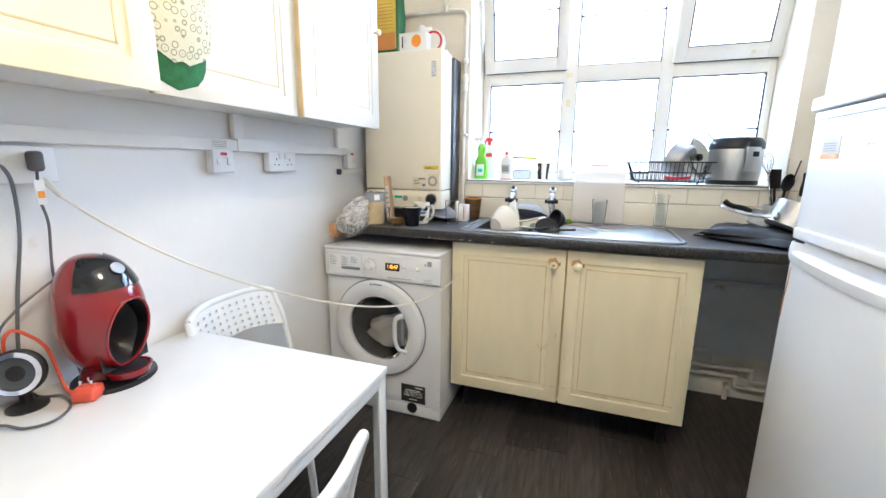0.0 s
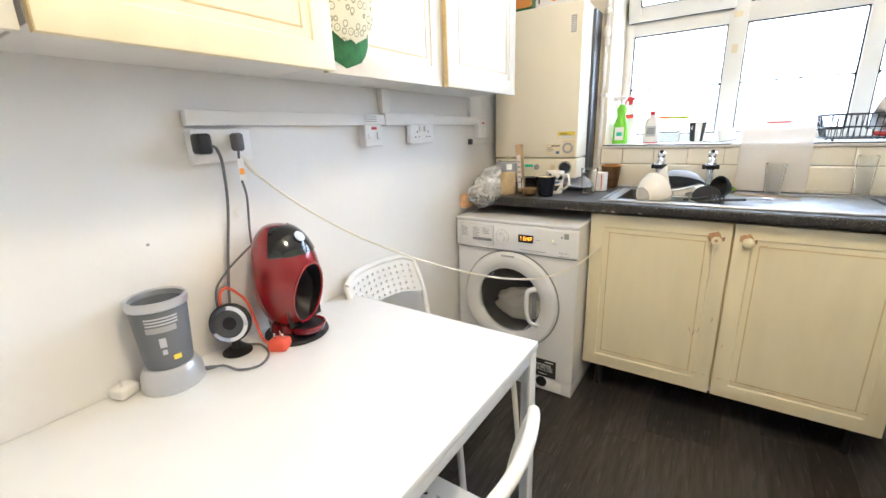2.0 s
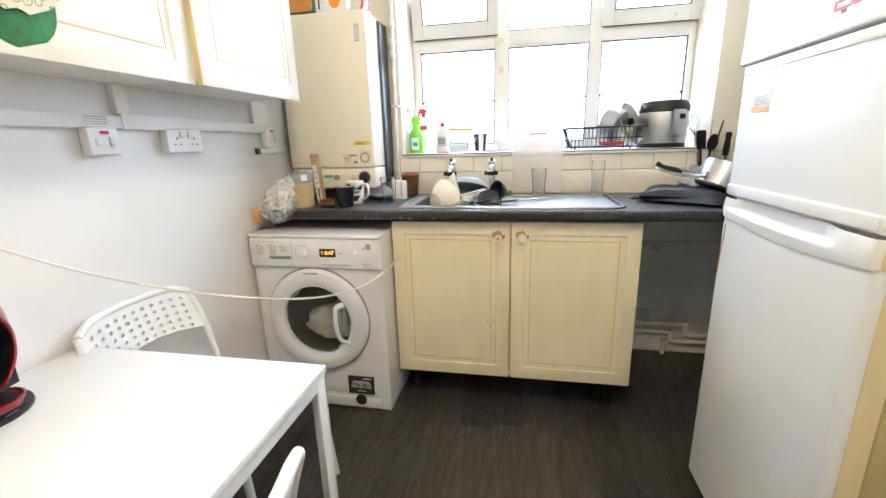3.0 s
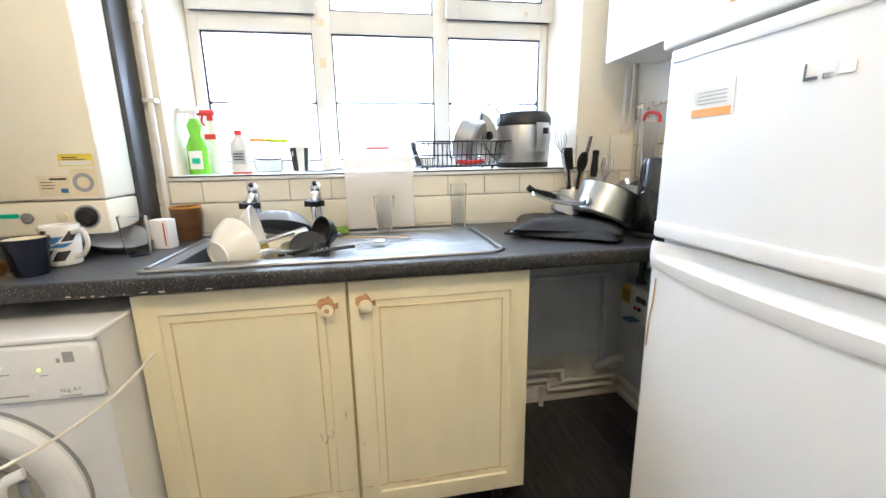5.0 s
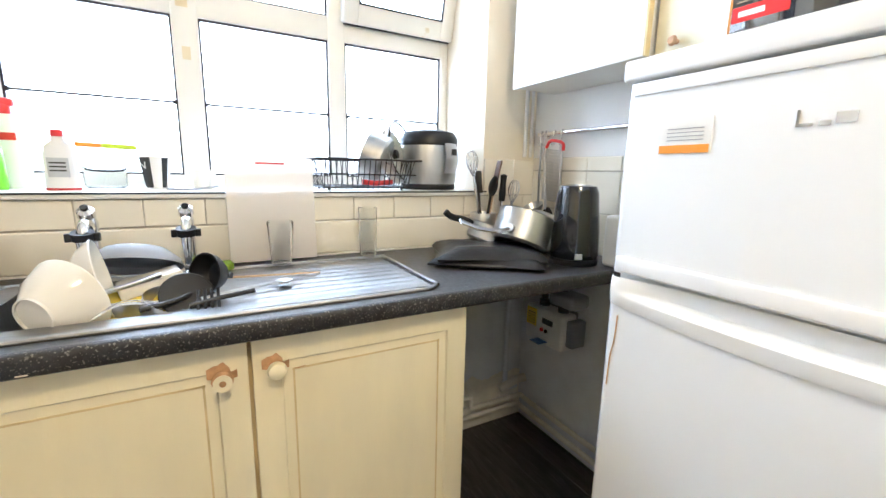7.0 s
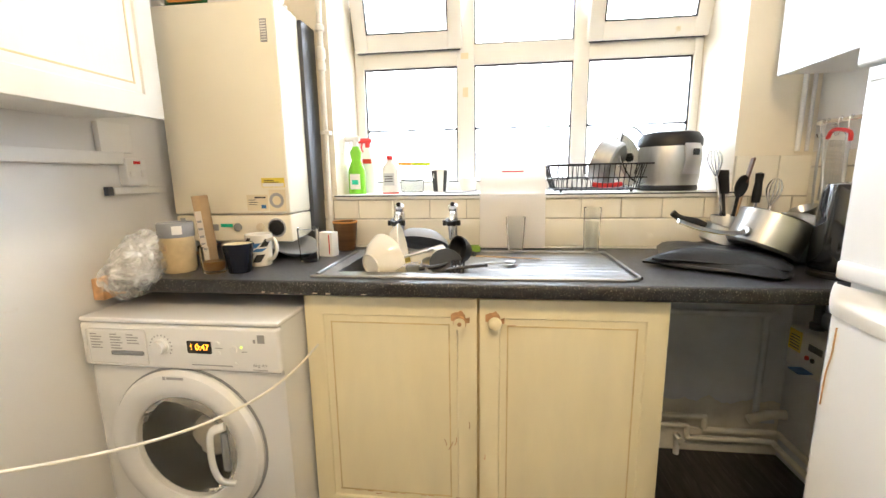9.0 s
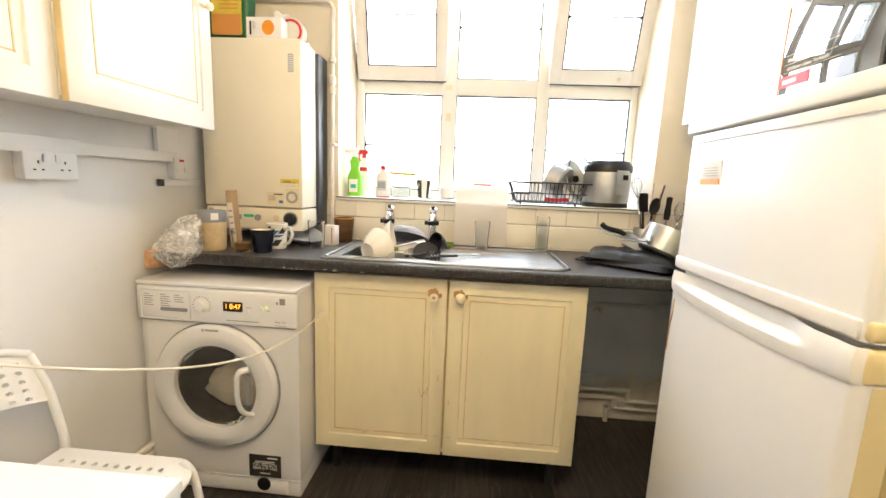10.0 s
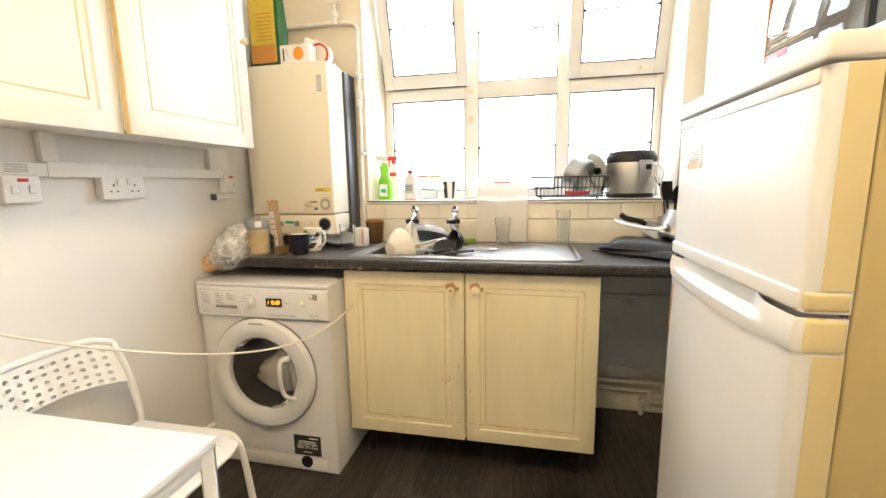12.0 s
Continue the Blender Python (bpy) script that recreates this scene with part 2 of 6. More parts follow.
def join(bm, one):
    if bm is None:
        return one
    me = bpy.data.meshes.new("tmp")
    one.to_mesh(me)
    one.free()
    bm.from_mesh(me)
    bpy.data.meshes.remove(me)
    return bm


def lathe(profile, m=None, segs=32, bm=None, closed=False):
    """Turns (radius, height) pairs round z."""
    one = bmesh.new()
    rings = []
    for r, z in profile:
        if r < 1e-6:
            rings.append([one.verts.new((0, 0, z))])
        else:
            rings.append([one.verts.new((r * math.cos(2 * math.pi * k / segs), r * math.sin(2 * math.pi * k / segs), z)) for k in range(segs)])
    pairs = list(zip(rings, rings[1:])) + ([(rings[-1], rings[0])] if closed else [])
    for a, b in pairs:
        for k in range(segs):
            j = (k + 1) % segs
            if len(a) == 1 and len(b) == 1:
                continue
            if len(a) == 1:
                one.faces.new((a[0], b[k], b[j]))
            elif len(b) == 1:
                one.faces.new((a[k], a[j], b[0]))
            else:
                one.faces.new((a[k], a[j], b[j], b[k]))
    if m is not None:
        one.transform(m)
    return join(bm, one)


def cyl(p, q, r, r2=None, segs=20, bm=None):
    p, q = Vector(p), Vector(q)
    d = q - p
    m = Matrix.Translation(p) @ d.to_track_quat("Z", "Y").to_matrix().to_4x4()
    r2 = r if r2 is None else r2
    e = min(r, r2, d.length) * 0.12
    return lathe([(0, 0), (r - e, 0), (r, e), (r2, d.length - e), (r2 - e, d.length), (0, d.length)], m, segs, bm)


def smooth_line(points, n=8):
    pts = [Vector(p) for p in points]
    pts = [2 * pts[0] - pts[1]] + pts + [2 * pts[-1] - pts[-2]]
    out = []
    for i in range(1, len(pts) - 2):
        a, b, c, d = pts[i - 1:i + 3]
        for k in range(n):
            t = k / n
            out.append(0.5 * ((2 * b) + (c - a) * t + (2 * a - 5 * b + 4 * c - d) * t * t + (3 * b - a - 3 * c + d) * t ** 3))
    return out + [pts[-2]]


def tube(points, r, segs=10, bm=None, n=8, flat=1.0):
    """A round bar along a smooth line."""
    line = smooth_line(points, n) if n else [Vector(p) for p in points]
    one = bmesh.new()
    rings, up = [], None
    for i, p in enumerate(line):
        d = (line[min(i + 1, len(line) - 1)] - line[max(i - 1, 0)]).normalized()
        if up is None:
            up = d.orthogonal().normalized()
        up = (up - d * up.dot(d)).normalized()
        side = d.cross(up)
        rings.append([one.verts.new(p + r * (math.cos(2 * math.pi * k / segs) * up + flat * math.sin(2 * math.pi * k / segs) * side)) for k in range(segs)])
    for a, b in zip(rings, rings[1:]):
        for k in range(segs):
            j = (k + 1) % segs
            one.faces.new((a[k], a[j], b[j], b[k]))
    one.faces.new(rings[0][::-1])
    one.faces.new(rings[-1])
    return join(bm, one)


def sheet(f, nu, nv, thick=0.0, bm=None):
    """A grid surface of f(u, v), with a thickness along its normals."""
    one = bmesh.new()
    g = [[one.verts.new(f(i / nu, j / nv)) for j in range(nv + 1)] for i in range(nu + 1)]
    for i in range(nu):
        for j in range(nv):
            one.faces.new((g[i][j], g[i + 1][j], g[i + 1][j + 1], g[i][j + 1]))
    if thick:
        one.normal_update()
        bmesh.ops.solidify(one, geom=one.faces[:], thickness=thick)
    return join(bm, one)


def perforated(f, nu, nv, hole, thick, skip=None):
    """A plate with round holes: f(u, v, w) gives its surface, w through the thickness."""
    one = bmesh.new()
    key = {}

    def v(u, w, s):
        k = (round(u * 1e4), round(w * 1e4), s)
        if k not in key:
            key[k] = one.verts.new(f(u, w, s * thick))
        return key[k]
    for i in range(nu):
        for j in range(nv):
            u0, v0, du, dv = i / nu, j / nv, 1 / nu, 1 / nv
            outer = [(0.5 + 0.5 * a, 0.5 + 0.5 * b) for a, b in ((1, 0), (1, 1), (0, 1), (-1, 1), (-1, 0), (-1, -1), (0, -1), (1, -1))]
            solid = skip is not None and skip(i, j)
            inner = [(0.5 + hole * math.cos(math.pi * k / 4), 0.5 + hole * math.sin(math.pi * k / 4)) for k in range(8)]
            for s in (0, 1):
                O = [v(u0 + a * du, v0 + b * dv, s) for a, b in outer]
                if solid:
                    one.faces.new(O)
                    continue
                I = [v(u0 + a * du, v0 + b * dv, s) for a, b in inner]
                for k in range(8):
                    one.faces.new((O[k], O[(k + 1) % 8], I[(k + 1) % 8], I[k]))
            if not solid:
                A = [v(u0 + a * du, v0 + b * dv, 0) for a, b in inner]
                B = [v(u0 + a * du, v0 + b * dv, 1) for a, b in inner]
                for k in range(8):
                    one.faces.new((A[k], A[(k + 1) % 8], B[(k + 1) % 8], B[k]))
    for i in range(2 * nu):
        for w in (0, 1):
            one.faces.new((v(i / 2 / nu, w, 0), v((i + 1) / 2 / nu, w, 0), v((i + 1) / 2 / nu, w, 1), v(i / 2 / nu, w, 1)))
    for j in range(2 * nv):
        for u in (0, 1):
            one.faces.new((v(u, j / 2 / nv, 0), v(u, (j + 1) / 2 / nv, 0), v(u, (j + 1) / 2 / nv, 1), v(u, j / 2 / nv, 1)))
    return one


def words(text, size, m, material, parent, name="lettering"):
    cu = bpy.data.curves.new(name, "FONT")
    cu.body, cu.size, cu.extrude, cu.align_x, cu.align_y = text, size, 0.0003, "CENTER", "CENTER"
    tmp = bpy.data.objects.new("tmp", cu)
    me = bpy.data.meshes.new_from_object(tmp)
    bpy.data.objects.remove(tmp)
    me.transform(world_of(parent).inverted() @ m)
    me.materials.clear()
    me.materials.append(material)
    ob = new(name, me)
    ob.parent = parent
    return ob


def bars(rows, m, material, parent, name="print_lines"):
    """Unreadable print: thin bars (x0, x1, z0, z1) in a plane, its normal along -y before m."""
    bm = bmesh.new()
    for x0, x1, z0, z1 in rows:
        box(x0, x1, -0.0006, 0.0003, z0, z1, bm=bm, m=m)
    return tagged(part(name, bm, material, parent), kind="stuff")


def cup(r0, r1, h, t=0.003, m=None, segs=28):
    return lathe([(0, 0), (r0 * 0.9, 0), (r0, 0.004), (r1, h - 0.002), (r1 - t / 2, h), (r1 - t, h - 0.002), (r0 - t, t + 0.004), (0, t + 0.003)], m, segs)


def at(x, y, z, rx=0, ry=0, rz=0):
    return pose(x, y, z, rx, ry, rz)


# ---- the room ----
FZ = 0.03                      # floor level
LW, RW, WW, WF, BACK, TOPZ = -1.12, 1.16, 2.235, 2.54, -1.5, 2.5
OX0, OX1, SILL, OTOP = -0.585, 0.905, 1.148, 2.36

single("floor", box(LW - 0.1, 1.40, BACK - 0.1, 2.5, FZ - 0.1, FZ - 0.003), JOINT, "dark joints under grey wood-effect vinyl planks", "floor", "structure")
floor = bpy.data.objects["floor"]
single("wall_west", box(LW - 0.12, LW, BACK, 2.5, FZ - 0.003, TOPZ), WALL, "white painted plaster wall with faint marks", "wall", "structure")
bm = box(RW, RW + 0.2, BACK, 1.40, FZ - 0.003, TOPZ)
box(RW, RW + 0.2, 1.40, WW, 0.90, TOPZ, bm=bm)
single("wall_east", bm, WALL, "white painted plaster wall behind the fridge", "wall", "structure")
single("wall_east_low", box(1.245, 1.36, 1.40, 2.345, FZ - 0.003, 0.90), LOWWALL, "grey-white stained wall under the worktop", "wall", "structure")
single("wall_south", box(LW - 0.12, RW + 0.2, BACK - 0.12, BACK, FZ - 0.003, TOPZ), WALL, "plain white wall", "wall", "structure")
bm = box(LW, OX0, WW, WF + 0.12, 0.9, TOPZ)
box(OX1, RW + 0.2, WW, WF + 0.12, 0.9, TOPZ, bm=bm)
box(OX0, OX1, WW, WF + 0.12, 0.9, SILL - 0.02, bm=bm)
box(OX0, OX1, WW, WF + 0.12, OTOP, TOPZ, bm=bm)
single("wall_north", bm, CREAMWALL, "cream painted wall round the deep window, warm lamp light in its tint", "wall", "structure")
single("wall_north_low", box(LW, 1.245, 2.345, WF + 0.12, FZ - 0.003, 0.9), LOWWALL, "grey-white wall under the worktop", "wall", "structure")
single("ceiling", box(LW - 0.12, RW + 0.2, BACK - 0.12, WF + 0.12, TOPZ, TOPZ + 0.1), CEIL, "white painted ceiling", "ceiling", "structure")
bm = box(0.52, 1.243, 2.328, 2.343, FZ, 0.135, 0.004)
single("baseboard", bm, PIPE, "cream painted skirting board with chips", "baseboard", "structure")
def strip(u, v):
    return Vector((0.515 + 0.728 * u, 2.3425, 0.135 + v * (0.125 + 0.03 * noise.noise(Vector((u * 9, 0, 1))) + 0.012 * noise.noise(Vector((u * 30, 0, 4))))))


single("trim_plaster", sheet(strip, 60, 2, 0.002), PIPE, "uneven cream unpainted strip above the skirting", "trim", "structure")
single("window_sill", box(OX0 + 0.002, OX1 - 0.002, WW - 0.022, WF - 0.002, SILL - 0.018, SILL, 0.004), UPVC, "white glossy window sill", "sill", "structure")
bm = box(OX0 - 0.005, OX1 + 0.005, WW - 0.0235, WW - 0.021, SILL - 0.006, SILL - 0.001)
single("trim", bm, GASKET, "dark line of old sealant along the sill", "trim", "structure")

# daylight outside: a plain white overcast distance
def sky_backdrop():
    m = bpy.data.materials.new("overcast_white")
    m.use_nodes = True
    nt = m.node_tree
    nt.nodes.remove(nt.nodes["Principled BSDF"])
    e = nt.nodes.new("ShaderNodeEmission")
    g = nt.nodes.new("ShaderNodeTexNoise")
    g.inputs["Scale"].default_value = 0.25
    r = nt.nodes.new("ShaderNodeValToRGB")
    r.color_ramp.elements[0].color, r.color_ramp.elements[1].color = (0.93, 0.96, 1, 1), (1, 1, 1, 1)
    nt.links.new(g.outputs[0], r.inputs[0])
    nt.links.new(r.outputs[0], e.inputs[0])
    e.inputs[1].default_value = 4.5
    nt.links.new(e.outputs[0], nt.nodes["Material Output"].inputs[0])
    return m


single("backdrop", box(-9, 9, 7, 7.05, -3, 9), sky_backdrop(), "plain white overcast sky beyond the window", "sky", "structure")


# ---- window ----
window = thing("window_1", "white plastic six-pane window with two tilted top sashes", "window", (0.16, WF, SILL), kind="structure")
PANES = ((-0.542, -0.117), (-0.04, 0.385), (0.45, 0.87))
bm = bmesh.new()
y0, y1 = WF, WF + 0.065
for a, b in ((OX0, -0.542), (-0.117, -0.04), (0.385, 0.45), (0.87, OX1)):
    box(a, b, y0, y1, SILL, OTOP, 0.006, bm=bm)
for z0, z1 in ((SILL, 1.19), (1.70, 1.785), (2.30, OTOP)):
    for a, b in PANES:
        box(a - 0.004, b + 0.004, y0 + 0.003, y1 - 0.003, z0, z1, 0.005, bm=bm)
part("window_frame", bm, UPVC, window, "yellowed white plastic frame")


def pane(parent, a, b, z0, z1, y, m=None):
    g = part("pane", box(a, b, y, y + 0.006, z0, z1, m=m), GLASS, parent)
    g.visible_shadow = False
    bm = bmesh.new()
    for q in ((a, a + 0.006, z0, z1), (b - 0.006, b, z0, z1), (a + 0.006, b - 0.006, z0, z0 + 0.006), (a + 0.006, b - 0.006, z1 - 0.007, z1)):
        box(q[0], q[1], y - 0.006, y - 0.001, q[2], q[3], bm=bm, m=m)
    part("gasket", bm, GASKET, parent)


def glazing_bar(parent, a, b, z, y, m=None):
    bar = part("glazing_bar", box(a + 0.006, b - 0.006, y - 0.002, y + 0.003, z - 0.0035, z + 0.0035, m=m), DGREY, parent, "thin grey bar")
    for x in (a + 0.006, b - 0.013):
        part("bar_end", box(x, x + 0.007, y - 0.004, y + 0.003, z - 0.007, z + 0.007, m=m), GASKET, bar)


for i, (a, b) in enumerate(PANES):
    pane(window, a, b, 1.19, 1.70, WF + 0.016)
    glazing_bar(window, a, b, 1.428, WF + 0.012)
    if i == 1:
        pane(window, a, b, 1.785, 2.30, WF + 0.016)
        glazing_bar(window, a, b, 2.042, WF + 0.012)
    else:
        A, B = (a - 0.03, b + 0.025) if i == 0 else (a - 0.015, b + 0.04)
        hinge = Matrix.Translation((0, WF - 0.004, 1.768)) @ Matrix.Rotation(radians(14), 4, "X") @ Matrix.Translation((0, -WF + 0.004, -1.768))
        sash = part("sash", box(A, A + 0.062, WF - 0.03, WF + 0.02, 1.768, 2.34, 0.007, m=hinge), UPVC, window, "tilted open top sash")
        bm = box(B - 0.062, B, WF - 0.03, WF + 0.02, 1.768, 2.34, 0.007, m=hinge)
        box(A + 0.058, B - 0.058, WF - 0.028, WF + 0.018, 1.768, 1.842, 0.007, bm=bm, m=hinge)
        box(A + 0.058, B - 0.058, WF - 0.028, WF + 0.018, 2.27, 2.34, 0.007, bm=bm, m=hinge)
        part("sash_frame", bm, UPVC, sash)
        pane(sash, A + 0.06, B - 0.06, 1.838, 2.274, WF - 0.0255, hinge)
        glazing_bar(sash, A + 0.06, B - 0.06, 2.075, WF - 0.028, hinge)
        e = B + 0.003 if i else A - 0.003
        # solid black strip stands for the shade in the gap below the sash
        part("sash_gap_shade", box(A + 0.01, B - 0.01, WF - 0.02, WF - 0.001, 1.7635, 1.7675), GASKET, window, "black strip for the shade in the gap under the open sash")
        part("stay", tube([(e, WF - 0.006, 1.775), (e, WF - 0.03, 1.85), (e + 0.002, WF - 0.055, 1.94)], 0.005, 8, n=3, flat=0.5), DGREY, window, "dark metal stay")


part("tape_patch", box(-0.092, -0.068, WF - 0.0012, WF + 0.001, 1.565, 1.605), CREAMP, window, "beige tape patch")
part("tape_patch", box(-0.1, -0.066, WF - 0.0012, WF + 0.001, 1.725, 1.75), CREAMP, window, "beige tape patch")

# ---- fitted furniture ----
def panel_door(name, parent, m, w, h, material, frame_w=0.075, label=""):
    """A shaker-like door in local x, z with its face at y = 0, looking to -y."""
    t, f = 0.018, frame_w
    bm = box(0, w, 0, t, 0, h, 0.002)
    bm.faces.ensure_lookup_table()
    front = max((q for q in bm.faces if q.normal.y < -0.99), key=lambda q: q.calc_area())
    bmesh.ops.inset_region(bm, faces=[front], thickness=f - 0.002)
    bmesh.ops.inset_region(bm, faces=[front], thickness=0.005, depth=-0.005)
    bm.transform(m)
    d = part(name, bm, material, parent, label)
    # shadow line in the panel's crease, laid in as thin ochre strips
    g = bmesh.new()
    for q in ((f + 0.001, f + 0.005, f, h - f), (w - f - 0.005, w - f - 0.001, f, h - f), (f, w - f, f + 0.001, f + 0.005), (f, w - f, h - f - 0.005, h - f - 0.001)):
        box(q[0], q[1], 0.0038, 0.0055, q[2], q[3], bm=g)
    g.transform(m)
    part("groove_shade", g, EDGE, d, "ochre strips for the shadow line round the panel")
    return d


def knob(parent, m, material, label=""):
    return part("knob", lathe([(0, 0), (0.009, 0), (0.008, 0.012), (0.017, 0.016), (0.019, 0.022), (0.016, 0.03), (0.008, 0.034), (0, 0.035)], m @ Matrix.Rotation(radians(90), 4, "X"), 20), material, parent, label)


base = thing("base_cabinet", "cream painted sink base cabinet with worn knobs on short legs", "cabinet", (0.005, 1.95, FZ))
bm = box(-0.497, -0.479, 1.72, 2.2, 0.178, 0.88)
box(0.489, 0.507, 1.72, 2.2, 0.178, 0.88, bm=bm)
box(-0.479, 0.489, 1.72, 2.2, 0.178, 0.196, bm=bm)
box(-0.479, 0.489, 2.185, 2.2, 0.196, 0.86, bm=bm)
part("body", bm, CARC, base)
part("centre_post", box(-0.03, 0.042, 1.7205, 1.738, 0.196, 0.88), EDGE, base, "yellowed post behind the door gap")
for x in (-0.44, 0.45):
    for y in (1.79, 2.12):
        part("leg", cyl((x, y, FZ), (x, y, 0.178), 0.018, 0.016), BLACKP, base, "black plastic leg")
for x0, x1, hinge_x, k in ((-0.499, 0.0025, -1, -0.043), (0.0105, 0.509, 1, 0.053)):
    d = panel_door("door", base, at(x0, 1.70, 0.178), x1 - x0, 0.706, CREAM)
    patch = sheet(lambda u, v: Vector((k + (0.026 + 0.005 * math.sin(9 * u * math.pi)) * (2 * u - 1), 1.6993 - 0.0004, 0.826 + (0.016 + 0.009 * math.sin(7 * u + 5)) * (2 * v - 1) + 0.005 * math.sin(13 * u))), 14, 4, 0.0006)
    part("worn_patch", patch, BARE, d, "bare brown wood where paint has worn off")
    knob(d, at(k, 1.70, 0.822), BARE if k < 0 else CREAM, "worn round knob")
    if k < 0:
        part("knob_cap", lathe([(0.006, 0), (0.0165, 0.001), (0.0165, 0.004), (0.006, 0.004)], at(k, 1.669, 0.822, 90), 20), CREAM, d)

for x, z, a in ((-0.075, 0.43, 0.5), (-0.06, 0.445, 0.2), (-0.09, 0.44, -0.3), (0.025, 0.40, 0.1), (0.10, 0.81, 1.5), (-0.3, 0.25, 1.4), (0.2, 0.248, 1.5), (0.3, 0.249, 1.6), (-0.02, 0.5, 0.0)):
    n = 0.006 + 0.01 * random.random()
    part("scuff", tube([(x - n * math.sin(a), 1.7002, z - n * math.cos(a)), (x + 0.002, 1.6996, z), (x + n * math.sin(a), 1.7002, z + n * math.cos(a))], 0.0011, 6, n=3), BARE, base, "brown scuff in the paint")

for k in range(26):
    x = -0.42 + 0.034 * k + 0.02 * random.random()
    z = 0.2555 if k % 3 else 0.1795
    part("scuff", tube([(x, 1.7004, z), (x + 0.006, 1.6998, z + 0.001), (x + 0.012 + 0.012 * random.random(), 1.7004, z)], 0.0009, 5, n=2), BARE, base, "brown scuff in the paint")

# worktop, cut round the sink bowl
top = thing("worktop", "dark grey speckled laminate worktop with a worn front edge", "worktop", (0.08, 1.92, 0.897))
BX0, BX1, BY0, BY1 = -0.415, -0.045, 1.765, 2.075
bm = bmesh.new()
WY = 1.670
for x0, x1, yy0, yy1 in ((-1.08, BX0, WY, WW - 0.002), (BX1, 1.155, WY, WW - 0.002), (BX0, BX1, WY, BY0), (BX0, BX1, BY1, WW - 0.002)):
    box(x0, x1, yy0, yy1, 0.897, 0.937, bm=bm)
part("board", bm, TOP, top)


def nosing(u, v):
    """The rolled front edge: round above, upright face, small round below."""
    a = math.pi * (0.5 + v)
    c, d = math.cos(a), math.sin(a)
    return Vector((-1.08 + 2.235 * u, WY - 0.015 * abs(c) ** 0.5, 0.917 + 0.0199 * math.copysign(abs(d) ** 0.75, d)))


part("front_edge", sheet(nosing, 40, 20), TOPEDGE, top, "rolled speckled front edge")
bm = bmesh.new()
for k in range(10):
    x = -0.60 + 0.028 * k * (0.7 + 0.5 * random.random())
    z = 0.900 + 0.005 * random.random()
    box(x, x + 0.003 + 0.012 * random.random(), 1.6535, 1.657, z, z + 0.0022, 0.0008, bm=bm)
tagged(part("chips", bm, CHIP, top, "pale chipped spots along the edge"), kind="stuff")
part("sealant", box(-0.6, 1.15, WW - 0.022, WW - 0.003, 0.9372, 0.944, 0.003), PIPE, top, "yellowed sealant strip")
single("wall_batten", box(LW + 0.001, -1.085, 1.64, 2.2, 0.875, 0.94, 0.003), BARE, "brown wooden end batten of the worktop on the wall", "batten")

# sink
sink = thing("sink", "stainless steel inset sink with ribbed drainer, full of dishes", "sink", (0, 1.92, 0.937))
bm = bmesh.new()
SX0, SX1, SY0, SY1 = -0.468, 0.442, 1.708, 2.118
for x0, x1, yy0, yy1 in ((SX0 + 0.012, BX0, SY0 + 0.012, SY1 - 0.012), (BX0, BX1, SY0, BY0), (BX0, BX1, BY1, SY1), (BX1, 0.0, SY0, SY1)):
    part("deck", box(x0, x1, yy0, yy1, 0.9375, 0.942), SINKST, sink, "flat brushed steel deck")
top_f = lambda u, v: Vector((0.0 + u * (SX1 - 0.02), SY0 + 0.02 + v * (SY1 - SY0 - 0.04), 0.9415 + (0.002 * math.sin(v * 2 * math.pi * 9) * min(1, 8 * u) * (1 if 0.12 < v < 0.88 else 0))))
sheet(top_f, 6, 72, 0.002, bm=bm)
part("drainer", bm, SINKST, sink, "brushed steel ribbed drainer")
rim = []
for cx, cy, a0 in ((SX1 - 0.05, SY0 + 0.05, -90), (SX1 - 0.05, SY1 - 0.05, 0), (SX0 + 0.05, SY1 - 0.05, 90), (SX0 + 0.05, SY0 + 0.05, 180)):
    rim += [(cx + 0.05 * math.cos(radians(a0 + 15 * k)), cy + 0.05 * math.sin(radians(a0 + 15 * k))) for k in range(7)]
rim.append(rim[0])
part("rim", tube([(x, y, 0.9405) for x, y in rim], 0.0055, 8, n=2), SINKST, sink, "rounded steel rim")


def bowl_wall(u, v):
    a = 2 * math.pi * u
    c, s = math.cos(a), math.sin(a)
    k = 1 / max(abs(c), abs(s)) ** 0.85
    r = 1.0 if v < 0.8 else 1.0 - (v - 0.8) * 4.9
    z = 0.942 - 0.16 * min(1, v / 0.8) - (0.012 * (v - 0.8) / 0.2 if v > 0.8 else 0)
    return Vector(((BX0 + BX1) / 2 + c * k * r * (BX1 - BX0) / 2, (BY0 + BY1) / 2 + s * k * r * (BY1 - BY0) / 2, z))


